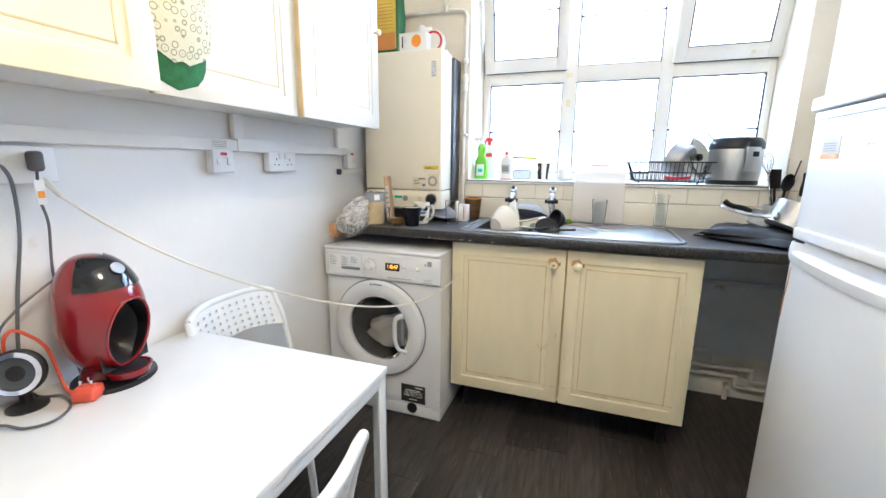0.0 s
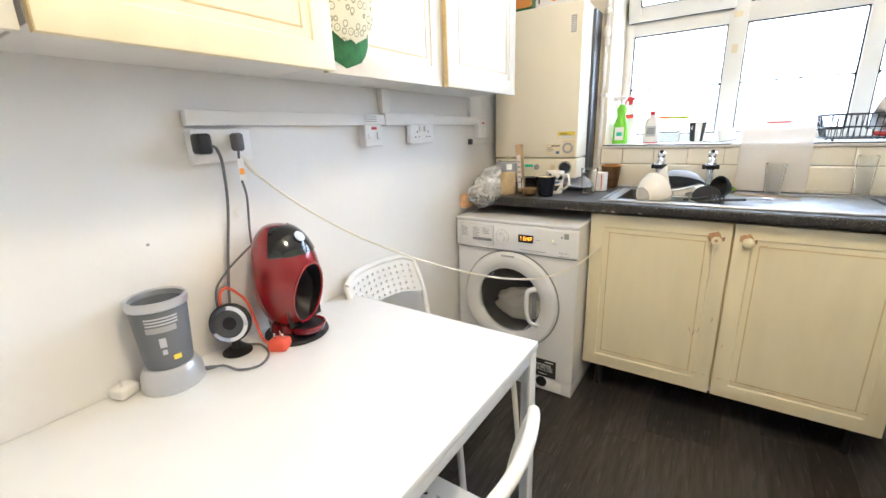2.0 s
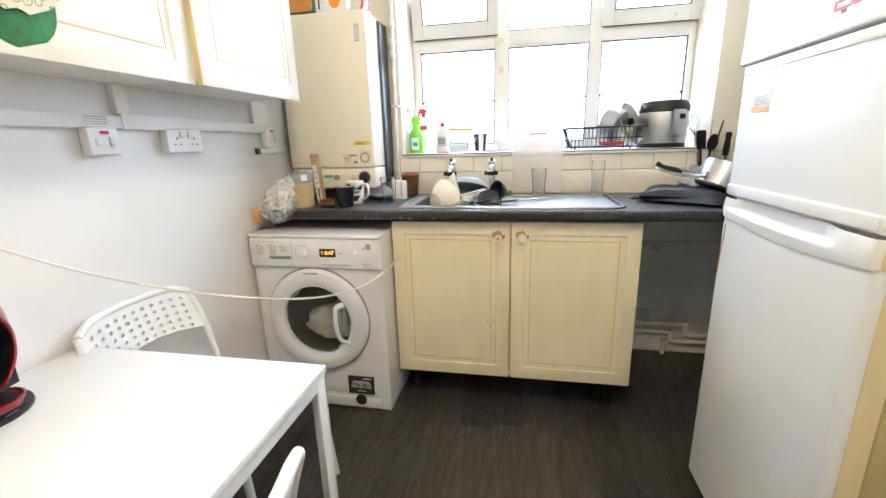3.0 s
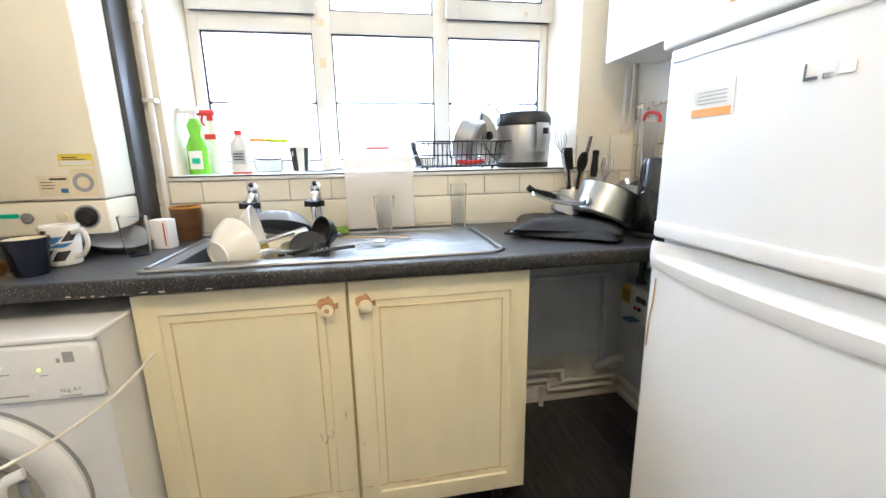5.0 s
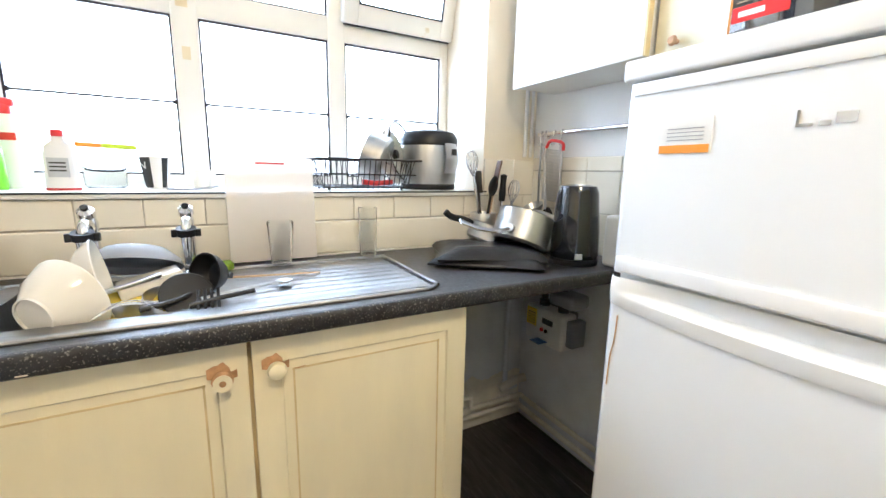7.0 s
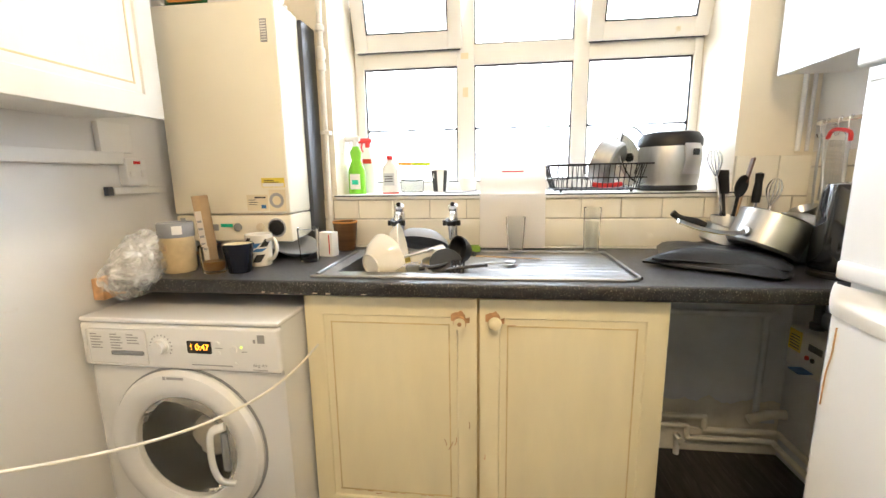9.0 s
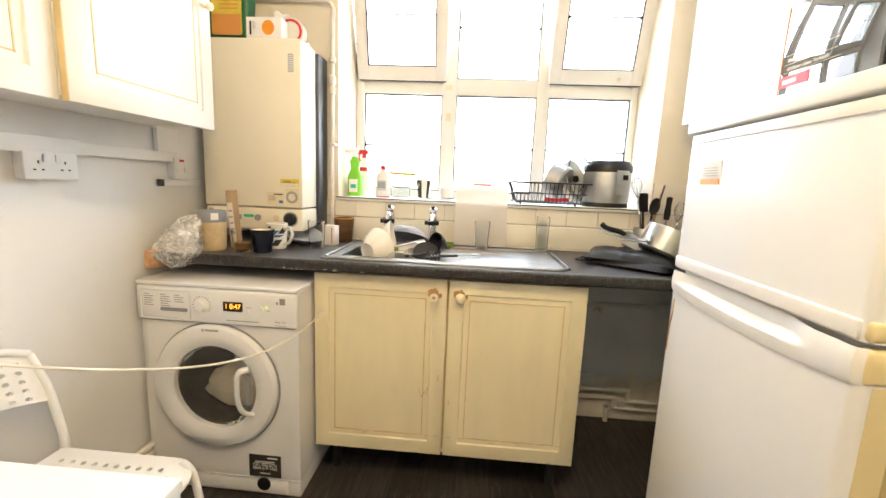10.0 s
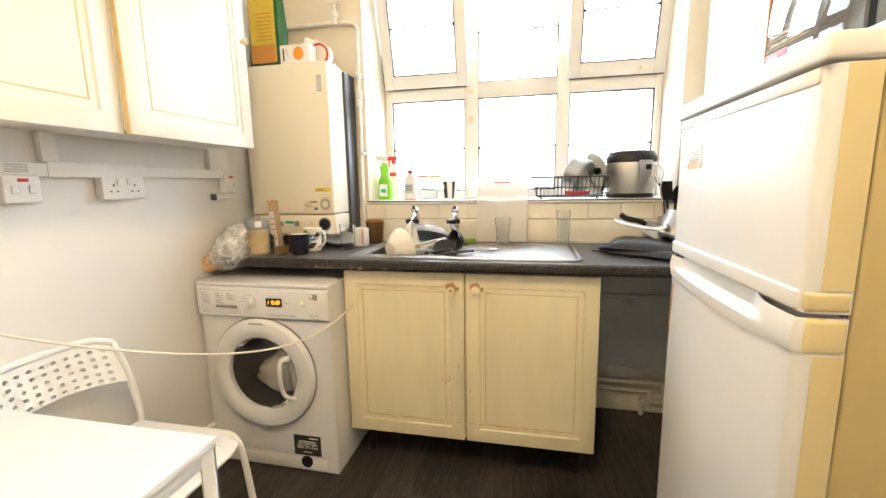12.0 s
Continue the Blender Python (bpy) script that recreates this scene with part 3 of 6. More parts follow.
part("bowl", sheet(bowl_wall, 48, 12, 0.0015), SINKST, sink, "steel bowl")
for x in (-0.30, -0.10):
    tap = thing("tap", "chrome pillar tap with a black collar and rubber nozzle", "tap", (x, 2.135, 0.942), "pair of sink taps")
    part("body", lathe([(0, 0), (0.026, 0), (0.026, 0.006), (0.016, 0.012), (0.0145, 0.1), (0.016, 0.14), (0.012, 0.155), (0, 0.157)], at(x, 2.135, 0.9372)), CHROME, tap)
    part("spout", tube([(x, 2.132, 1.06), (x, 2.10, 1.085), (x, 2.065, 1.075), (x, 2.052, 1.03)], 0.011, 14), CHROME, tap)
    h = part("handle", lathe([(0, 0), (0.013, 0), (0.018, 0.006), (0.017, 0.02), (0.01, 0.028), (0, 0.03)], at(x, 2.115, 1.095, 40)), CHROME, tap, "domed chrome handle")
    part("marker", lathe([(0, 0), (0.008, 0), (0.008, 0.002), (0, 0.002)], at(x, 2.095, 1.119, 40)), BLACKP, h)
    bm = lathe([(0.011, -0.009), (0.022, -0.009), (0.022, 0.009), (0.011, 0.009)], at(x, 2.058, 1.058, 15), closed=True)
    for k in (-1, 1):
        box(x + k * 0.019, x + k * 0.032, 2.05, 2.062, 1.045, 1.064, 0.002, bm=bm)
    part("clip", bm, BLACKP, tap, "black hose clip")
    part("nozzle", cyl((x, 2.052, 1.045), (x, 2.048, 0.995), 0.014, 0.009), CHROME, tap)

# upper cabinets along the west wall
for i, (ya, yb, fx) in enumerate(((-0.45, 0.105, -0.855), (0.112, 0.644, -0.842), (0.648, 1.146, -0.873), (1.150, 1.69, -0.855))):
    cab = thing("wall_cabinet", ("white wall cabinet with a plain panelled door", "cream wall cabinet with an aged panelled door", "off-white wall cabinet with an oven mitt hung on it", "off-white panelled wall cabinet with a round knob")[i], "cabinet", (-0.98, (ya + yb) / 2, 1.395), "wall cabinets over the table")
    part("body", box(LW + 0.001, fx - 0.021, ya, yb, 1.396, 2.1), CARC, cab)
    z0 = 1.384
    m = Matrix.Translation((fx, ya + 0.002, z0)) @ Matrix.Rotation(radians(90), 4, "Z")
    d = panel_door("door", cab, m, yb - ya - 0.004, 0.716, CREAM if i == 1 else WHITED, 0.078)
    part("edge_strip", box(fx - 0.018, fx - 0.002, ya + 0.0008, ya + 0.0022, z0, z0 + 0.716), EDGE, d, "yellowed door edge")
    if i == 3:
        part("knob", lathe([(0, 0), (0.006, 0), (0.006, 0.012), (0.013, 0.016), (0.014, 0.022), (0.009, 0.028), (0, 0.029)], Matrix.Translation((fx, yb - 0.03, 1.785)) @ Matrix.Rotation(radians(90), 4, "Y"), 18), CREAM, d, "round cream knob")

# cabinets on the east wall
cab = thing("wall_cabinet", "plain white wall cabinet with a smooth door beside the window", "cabinet", (1.05, 1.87, 1.52))
part("body", box(0.969, RW - 0.001, 1.602, 2.128, 1.522, 2.25), CARC, cab)
part("door", box(0.951, 0.968, 1.60, 2.13, 1.518, 2.25, 0.002), PLASTW, cab, "smooth white door")
part("edge_strip", box(0.9505, 0.969, 1.594, 1.599, 1.518, 2.25), EDGE, cab, "ochre door edge")
cab = thing("wall_cabinet", "cream wall cabinet above the fridge with a small knob", "cabinet", (1.07, 1.25, 1.52))
part("body", box(1.0, RW - 0.001, 0.95, 1.59, 1.50, 2.25), CARC, cab)
d = part("door", box(0.98, 0.999, 0.95, 1.588, 1.50, 2.25, 0.003), CREAM, cab)
part("knob", lathe([(0, 0), (0.006, 0), (0.006, 0.012), (0.012, 0.018), (0.008, 0.026), (0, 0.027)], at(0.98, 1.53, 1.54, 0, -90)), BARE, d)


# ---- boiler ----
BX, BXR, BF = -1.085, -0.65, 1.955
boiler = thing("boiler", "cream-white wall-mounted gas boiler with labels and a dial panel", "boiler", (-0.87, 2.1, 0.99))
part("back_frame", box(BX + 0.01, BXR + 0.012, 2.12, WW - 0.003, 1.0, 1.775, 0.003), DGREY, boiler, "dark grey back frame")
case = part("casing", box(BX, BXR, BF, 2.118, 1.098, 1.785, 0.007, 3), BOILERW, boiler)
panel = part("control_panel", box(BX, BXR, BF + 0.004, 2.118, 1.0, 1.094, 0.006, 3), BOILERW, boiler)
part("grille", box(-0.703, -0.68, BF - 0.001, BF + 0.003, 1.655, 1.725), GINK, case, "small grey vent label")
bars([(-0.701, -0.682, 1.66 + 0.008 * k, 1.664 + 0.008 * k) for k in range(8)], at(0, BF - 0.0015, 0), PAPER, case)
part("label", box(-0.745, -0.662, BF - 0.001, BF + 0.002, 1.19, 1.222), YEL, case, "yellow and white label")
bars([(-0.742, -0.665, 1.192, 1.204)], at(0, BF - 0.0012, 0), PAPER, case)
bars([(-0.735, -0.70, 1.211, 1.214), (-0.735, -0.68, 1.206, 1.208)], at(0, BF - 0.0014, 0), INK, case)
part("label", box(-0.722, -0.662, BF - 0.001, BF + 0.002, 1.108, 1.182), CREAMP, case, "round-gauge label")
part("gauge_print", lathe([(0.016, 0), (0.026, 0), (0.026, 0.0006), (0.016, 0.0006)], at(-0.695, BF - 0.0012, 1.145, 90), closed=True), GINK, case)
part("label", box(-0.805, -0.727, BF - 0.001, BF + 0.002, 1.11, 1.165), CREAMP, case, "pale printed label")
bars([(-0.775, -0.735, 1.153, 1.158), (-0.798, -0.77, 1.146, 1.148), (-0.798, -0.765, 1.138, 1.14), (-0.798, -0.768, 1.13, 1.132)], at(0, BF - 0.0014, 0), INK, case)
bars([(-0.752, -0.735, 1.118, 1.13)], at(0, BF - 0.0014, 0), BLUE, case)
part("dial", lathe([(0, 0), (0.027, 0), (0.027, 0.008), (0.02, 0.016), (0, 0.017)], at(-0.705, BF + 0.004, 1.05, 90)), BLACKP, panel, "black control dial")
part("dial_ring", lathe([(0.028, 0), (0.033, 0), (0.033, 0.002), (0.028, 0.002)], at(-0.705, BF + 0.004, 1.05, 90), closed=True), GINK, panel)
for x in (-0.765, -0.85):
    part("dial", lathe([(0, 0), (0.014, 0), (0.014, 0.006), (0, 0.008)], at(x, BF + 0.004, 1.052, 90)), GREY if x < -0.8 else CREAMP, panel, "small round gauge")
bars([(-0.915, -0.87, 1.052, 1.064)], at(0, BF + 0.003, 0), TEAL, panel)
bars([(-1.07, -1.05, 1.075, 1.085), (-0.955, -0.925, 1.04, 1.062)], at(0, BF + 0.003, 0), GINK, panel)
for x in (-0.9, -0.72):
    part("copper_tail", cyl((x, 2.17, 0.9375), (x, 2.17, 1.0), 0.011), PIPE, boiler)

# pipes beside the boiler and under the worktop
p = thing("pipework", "white painted pipe running down beside the window", "pipe", (-0.61, 2.2, 0.95))
part("pipe", tube([(-0.61, 2.212, 0.944), (-0.61, 2.212, 1.4), (-0.605, 2.212, 1.98)], 0.011, 12), PIPE, p)
part("valve", lathe([(0.011, 0), (0.016, 0.004), (0.016, 0.03), (0.012, 0.04), (0.018, 0.05), (0.018, 0.08), (0.011, 0.09)], at(-0.609, 2.212, 1.62)), PIPE, p, "painted coupling")
part("valve", lathe([(0.012, 0), (0.017, 0.005), (0.017, 0.022), (0.012, 0.028)], at(-0.607, 2.212, 1.76)), PIPE, p, "painted coupling")
part("elbow", tube([(-0.605, 2.212, 1.95), (-0.605, 2.212, 2.0), (-0.65, 2.212, 2.028), (-0.85, 2.212, 2.035), (-1.1, 2.212, 2.03)], 0.010, 12), PIPE, p)
sc = part("stopcock", lathe([(0, 0), (0.012, 0), (0.012, 0.03), (0.019, 0.034), (0.019, 0.052), (0.009, 0.06), (0.007, 0.1), (0, 0.1)], at(-0.715, 2.205, 2.025), 16), PIPE, p, "painted stopcock")
part("stopcock_handle", tube([(-0.75, 2.205, 2.128), (-0.715, 2.205, 2.124), (-0.68, 2.205, 2.128)], 0.006, 8), PIPE, sc)
part("pipe_clip", box(-0.628, -0.59, 2.20, WW - 0.001, 1.385, 1.4, 0.002), PIPE, p)
p = thing("floor_pipes", "cream painted heating pipes along the skirting", "pipe", (0.9, 2.31, FZ))
part("pipe", tube([(0.48, 2.305, 0.205), (0.9, 2.305, 0.205), (0.93, 2.305, 0.20), (0.935, 2.303, 0.155), (0.96, 2.3, 0.15), (1.19, 2.3, 0.15), (1.215, 2.28, 0.15), (1.218, 2.2, 0.145), (1.218, 1.42, 0.145)], 0.0115, 12), PIPE, p)
part("pipe", tube([(0.48, 2.305, 0.162), (0.83, 2.305, 0.162), (0.865, 2.305, 0.158), (0.87, 2.303, 0.115), (0.9, 2.30, 0.11), (1.17, 2.3, 0.11), (1.20, 2.27, 0.108), (1.205, 2.2, 0.1), (1.205, 1.42, 0.1)], 0.0115, 12), PIPE, p)
part("drain_cock", cyl((0.83, 2.3, FZ), (0.83, 2.3, 0.12), 0.012), PIPE, p)
part("drain_cock_tee", cyl((0.83, 2.31, 0.11), (0.83, 2.27, 0.11), 0.014), PIPE, p)
part("gas_pipe", tube([(1.20, 2.31, 0.2), (1.15, 2.315, 0.2), (1.135, 2.318, 0.24), (1.135, 2.318, 0.62), (1.11, 2.318, 0.655), (0.5, 2.32, 0.655)], 0.012, 12), LOWWALL, p, "grey painted pipe")
part("pipe_bend", tube([(1.235, 2.29, 0.24), (1.2, 2.30, 0.235), (1.15, 2.30, 0.225), (1.10, 2.305, 0.2)], 0.02, 12), PIPE, p)

ls = thing("wall_socket", "small white socket plate low on the wall under the worktop", "socket", (0.62, 2.345, 0.36))
part("plate", box(0.666, 0.757, 2.330, 2.3445, 0.246 - 0.035, 0.246 + 0.035, 0.003), PLASTW, ls)
part("rocker", box(0.666 + 0.03, 0.666 + 0.042, 2.326, 2.331, 0.246 + 0.004, 0.246 + 0.022, 0.001), PLASTW, ls)

# gas meter
mt = thing("gas_meter", "white plastic prepayment gas meter with yellow label and card slot", "meter", (1.17, 2.08, 0.5))
bd = part("body", box(1.13, 1.215, 1.975, 2.19, 0.515, 0.665, 0.012, 3), PLASTW, mt)
part("bracket", box(1.215, 1.2449, 2.0, 2.16, 0.53, 0.66), GREY, mt)
part("side_block", box(1.15, 1.225, 1.935, 1.973, 0.54, 0.65, 0.008, 3), GREY, mt, "grey side unit")
part("yellow_label", box(1.1285, 1.131, 2.12, 2.18, 0.58, 0.655), YEL, bd)
bars([(-0.0, 0.045, 0.59 + 0.011 * k, 0.593 + 0.011 * k) for k in range(5)], Matrix.Translation((1.1282, 2.172, 0)) @ Matrix.Rotation(radians(-90), 4, "Z"), INK, bd)
part("screen", box(1.1285, 1.131, 2.025, 2.085, 0.607, 0.63), DGREY, bd)
for y, c in ((2.085, REDP), (2.06, BLACKP)):
    part("button", cyl((1.131, y, 0.578), (1.125, y, 0.578), 0.008), c, bd)
part("card", box(1.085, 1.131, 2.05, 2.105, 0.532, 0.535), BLUE, bd, "blue key card")
for y in (2.02, 2.13):
    part("union", lathe([(0.014, 0), (0.022, 0.003), (0.022, 0.025), (0.014, 0.03), (0.014, 0.1)], at(1.18, y, 0.664)), DGREY, mt)
part("regulator", box(1.13, 1.23, 1.93, 2.06, 0.70, 0.755, 0.015, 3), GREY, mt)
part("hose", tube([(1.18, 2.13, 0.76), (1.15, 2.2, 0.8), (1.12, 2.28, 0.82), (1.1, 2.33, 0.83)], 0.013), DGREY, mt)

# ---- washing machine ----
def washing_machine():
    w = thing("washing_machine", "white front-loading washing machine with a round glass door, running", "washing machine")
    W, H, D = 0.2975, 0.806, 0.54
    bm = box(-W, W, 0.0125, D, 0.07, H, 0.0)
    bmesh.ops.delete(bm, geom=[q for q in bm.faces if q.normal.y < -0.9], context="FACES")

    def front(u, v):
        a = 2 * math.pi * u + math.pi / 4
        c, q = math.cos(a), math.sin(a)
        k = 1 / max(abs(c), abs(q))
        zm = (H + 0.07) / 2
        edge = Vector((W * c * k, 0.012 + (0.006 if v > 0.99 else 0), zm + (H - 0.07) / 2 * q * k))
        hole = Vector((-0.012 + 0.165 * c, 0.012, 0.435 + 0.165 * q))
        return hole.lerp(edge, v) if v < 0.99 else edge
    sheet(lambda u, v: front(u, v), 64, 10, bm=bm)
    b = part("body", bm, WHITEP, w)
    part("plinth", box(-W + 0.004, W - 0.004, 0.02, D - 0.02, 0.0, 0.068, 0.003), WHITEP, w)
    part("kick_panel", box(-W + 0.03, W - 0.05, 0.010, 0.02, 0.012, 0.062, 0.003), PLASTW, w)
    part("filter_hole", cyl((0.155, 0.012, 0.05), (0.155, 0.006, 0.05), 0.026), BLACKP, w, "open dark filter hole")
    part("top_panel", box(-W, W, -0.002, D, H - 0.002, H + 0.012, 0.005, 3), WHITEP, w)
    f = part("control_panel", box(-W, W, -0.004, 0.03, H - 0.132, H - 0.004, 0.01, 4), WHITEP, w)
    part("seam", box(-W + 0.01, W - 0.01, 0.0105, 0.013, H - 0.1365, H - 0.1325), GINK, w)
    dr = part("drawer", box(-W + 0.022, -0.09, -0.007, 0.0, H - 0.122, H - 0.018, 0.008, 3), WHITEP, f, "detergent drawer")
    part("grip", box(-0.2, -0.1, -0.0085, -0.006, H - 0.092, H - 0.08, 0.004), GREY, dr)
    bars([(x, x + l, H - 0.035 - 0.008 * k, H - 0.032 - 0.008 * k) for x, n in ((-0.262, 6), (-0.2, 6), (-0.148, 4)) for k, l in zip(range(n), (0.02, 0.035, 0.03, 0.036, 0.028, 0.034))], at(0, -0.0073, 0), GINK, dr)
    part("dial", lathe([(0, 0), (0.024, 0), (0.024, 0.003), (0.019, 0.005), (0.018, 0.018), (0, 0.02)], at(-0.048, -0.004, H - 0.065, 90)), WHITEP, f)
    bars([(-0.048 + 0.032 * math.cos(a) - 0.002, -0.048 + 0.032 * math.cos(a) + 0.002, H - 0.065 + 0.032 * math.sin(a) - 0.002, H - 0.065 + 0.032 * math.sin(a) + 0.002) for a in np.linspace(-0.6, 3.8, 14)], at(0, -0.0043, 0), GINK, f)
    disp = part("display", box(0.032, 0.103, -0.0055, -0.003, H - 0.08, H - 0.045, 0.003), MWGLASS, f, "dark display with amber digits")
    words("0:47", 0.024, at(0.076, -0.0060, H - 0.0625, 90), LED, disp)
    words("!", 0.022, at(0.044, -0.0060, H - 0.0625, 90), LED, disp)
    for x, z in ((0.122, 0.05), (0.122, 0.078), (0.168, 0.108)):
        part("button", cyl((x, -0.003, H - z), (x, -0.007, H - z), 0.006), WHITEP, f)
    part("start_button", cyl((0.168, -0.003, H - 0.066), (0.168, -0.008, H - 0.066), 0.011), WHITEP, f)
    part("indicator", cyl((0.19, -0.003, H - 0.058), (0.19, -0.006, H - 0.058), 0.003), LEDG, f)
    bars([(0.225, 0.232, H - 0.045, H - 0.035), (0.238, 0.258, H - 0.045, H - 0.022), (0.115, 0.135, H - 0.064, H - 0.062), (0.19, 0.205, H - 0.072, H - 0.07), (0.04, 0.16, H - 0.115, H - 0.112), (0.218, 0.26, H - 0.122, H - 0.12)], at(0, -0.0043, 0), GINK, f)
    words("6kg A+", 0.014, at(0.24, -0.0043, H - 0.108, 90), GINK, f)
    DM = Matrix.Translation((-0.012, 0, 0.435)) @ Matrix.Diagonal((1.05, 1, 1.06, 1)) @ Matrix.Translation((-0.02, 0, -0.437))
    dz = DM @ at(0.02, 0.012, 0.437, 90)
    part("door_recess", lathe([(0.222, 0.0), (0.228, 0.0), (0.228, 0.004), (0.222, 0.004)], dz, 48, closed=True), GREY, w)
    d = part("door", lathe([(0.15, -0.004), (0.222, 0.0), (0.223, 0.012), (0.214, 0.026), (0.19, 0.034), (0.165, 0.03), (0.15, 0.02), (0.147, 0.0)], dz, 56, closed=True), WHITEP, w, "round white door ring")
    part("door_glass", lathe([(0.149, 0.016), (0.14, -0.008), (0.115, -0.018), (0.07, -0.022), (0, -0.024), (0, -0.028), (0.072, -0.026), (0.118, -0.022), (0.144, -0.01), (0.149, 0.008)], dz, 48), DGLASS, d, "smoked bowl-shaped glass")
    part("drum", lathe([(0.15, -0.004), (0.155, -0.06), (0.2, -0.07), (0.2, -0.34), (0, -0.35)], dz, 40), DRUM, w, "dark steel drum")
    bmf = bmesh.new()
    bmesh.ops.create_icosphere(bmf, subdivisions=4, radius=1)
    for v in bmf.verts:
        k = 1 + 0.18 * noise.noise(v.co * 2.5) + 0.08 * noise.noise(v.co * 6)
        v.co = Vector((-0.014 + 0.125 * v.co.x * k, 0.105 + 0.045 * v.co.y * k, 0.368 + 0.075 * v.co.z * k))
    part("laundry", bmf, FOAM, w, "pale wet laundry behind the glass")
    h = tube([(0.155, -0.024, 0.522), (0.125, -0.036, 0.51), (0.118, -0.038, 0.47), (0.12, -0.038, 0.41), (0.135, -0.034, 0.37), (0.165, -0.02, 0.355)], 0.012, 12, flat=0.7)
    h.transform(DM)
    part("door_handle", h, WHITEP, d, "curved white handle")
    part("handle_gap", box(0.138, 0.156, -0.0215, -0.02, 0.39, 0.5, 0.004, m=DM), GREY, d, "grey finger recess")
    bars([(-0.012, -0.004, 0.638, 0.648), (0.0, 0.05, 0.64, 0.647)], at(-0.03, -0.021, 0.013), GINK, d)
    st = part("sticker", box(0.098, 0.222, 0.0108, 0.0125, 0.078, 0.168), INK, w, "black service sticker with white print")
    words("CALL FREE NOW", 0.0125, at(0.16, 0.0105, 0.126, 90), PAPER, st)
    words("0800 519 2102", 0.0158, at(0.16, 0.0105, 0.113, 90), PAPER, st)
    bars([(0.17, 0.21, 0.154, 0.159), (0.122, 0.198, 0.14, 0.143), (0.118, 0.20, 0.134, 0.136), (0.14, 0.18, 0.092, 0.095)], at(0, 0.0103, 0), PAPER, st)
    return w


wm = washing_machine()
wm.matrix_basis = at(-0.808, 1.573, FZ, 0, 0, -0.6)

# ---- fridge ----
fr = thing("fridge_freezer", "white fridge freezer with rounded doors, warm lamp light coloured into its side", "fridge", (0.92, 1.07, FZ))
FY0, FY1 = 0.822, 1.388
# yellow of the side is lamp light put into the enamel colour
part("body", box(0.705, 1.14, FY0 + 0.004, FY1 - 0.004, FZ + 0.03, 1.385, 0.006, 3), WARMSIDE, fr, "side panels with warm lamp light in their yellow")
for x in (0.75, 1.09):
    for y in (FY0 + 0.06, FY1 - 0.06):
        part("foot", cyl((x, y, FZ), (x, y, FZ + 0.03), 0.02), BLACKP, fr)
part("top_lid", box(0.632, 1.145, FY0 - 0.003, FY1 + 0.006, 1.382, 1.4185, 0.006, 3), PLASTW, fr)


def rounded_door(z0, z1):
    """A door whose two upright front edges are well rounded."""
    bm = box(0.64, 0.70, FY0, FY1, z0, z1)
    upright = [e for e in bm.edges if all(abs(v.co.x - 0.64) < 1e-4 for v in e.verts) and abs(e.verts[0].co.z - e.verts[1].co.z) > 0.1]
    bmesh.ops.bevel(bm, geom=upright, offset=0.018, segments=6, affect="EDGES", profile=0.5)
    return bm


up = part("freezer_door", rounded_door(1.034, 1.378), WHITEP, fr)
lo = part("fridge_door", rounded_door(FZ + 0.05, 0.978), WHITEP, fr)
for d, z0, z1 in ((up, 1.068, 1.377), (lo, FZ + 0.052, 0.97)):
    part("door_side", box(0.66, 0.6995, FY0 - 0.0012, FY0 + 0.001, z0, z1), WARMEDGE, d, "side of the door with warm lamp light in its yellow")
part("door_seal", box(0.70, 0.705, FY0 + 0.012, FY1 - 0.012, FZ + 0.06, 1.37), GREY, fr)


def handle_band(u, v):
    """The moulded band along the top of the lower door, with a scooped grip."""
    y = FY1 - 0.001 + (FY0 - FY1 + 0.002) * u
    k = min(1, max(0, (u - 0.04) / 0.2)) * min(1, max(0, (0.84 - u) / 0.12))
    sag = 0.016 * math.sin(math.pi * min(1, max(0, u)))
    z = 0.972 - sag * (1 - v) + 0.054 * v
    out = 0.007 * math.sin(math.pi * (0.08 + 0.84 * v)) ** 0.6
    dent = 0.022 * k * min(1, max(0, (v - 0.42) / 0.16))
    edge = max(0.0, 1 - min(y - FY0, FY1 - y) / 0.018)
    return Vector((0.6395 - out + dent + 0.018 * (1 - math.sqrt(max(0.0, 1 - edge * edge))), y, z))


part("handle_band", sheet(handle_band, 60, 18, 0.0015), PLASTW, lo, "moulded white band with a scooped grip")
part("band_side", box(0.645, 0.6995, FY0 - 0.0025, FY0 + 0.02, 0.972, 1.0255, 0.007, 3), WARMEDGE, lo, "end of the moulded band, tinted as lit by the warm lamp")
part("trim_side", box(0.643, 0.6995, FY0 - 0.0025, FY0 + 0.02, 1.036, 1.066, 0.006, 3), WARMEDGE, up, "end of the lower trim, tinted as lit by the warm lamp")
part("upper_trim", box(0.6365, 0.645, FY0 + 0.018, FY1 - 0.018, 1.356, 1.3775, 0.002), PLASTW, up, "moulded top trim")
part("band_back", box(0.672, 0.70, FY0 + 0.001, FY1 - 0.001, 0.979, 1.027), PLASTW, lo)
part("lower_trim", box(0.635, 0.645, FY0 + 0.012, FY1 - 0.012, 1.036, 1.066, 0.004, 3), PLASTW, up, "moulded white lower trim")
st = part("sticker", box(0.6385, 0.6401, 1.228, 1.312, 1.255, 1.31, 0.0), PAPER, up, "white and orange paper sticker")
part("sticker_band", box(0.638, 0.6384, 1.23, 1.312, 1.255, 1.268), ORANGEP, st)
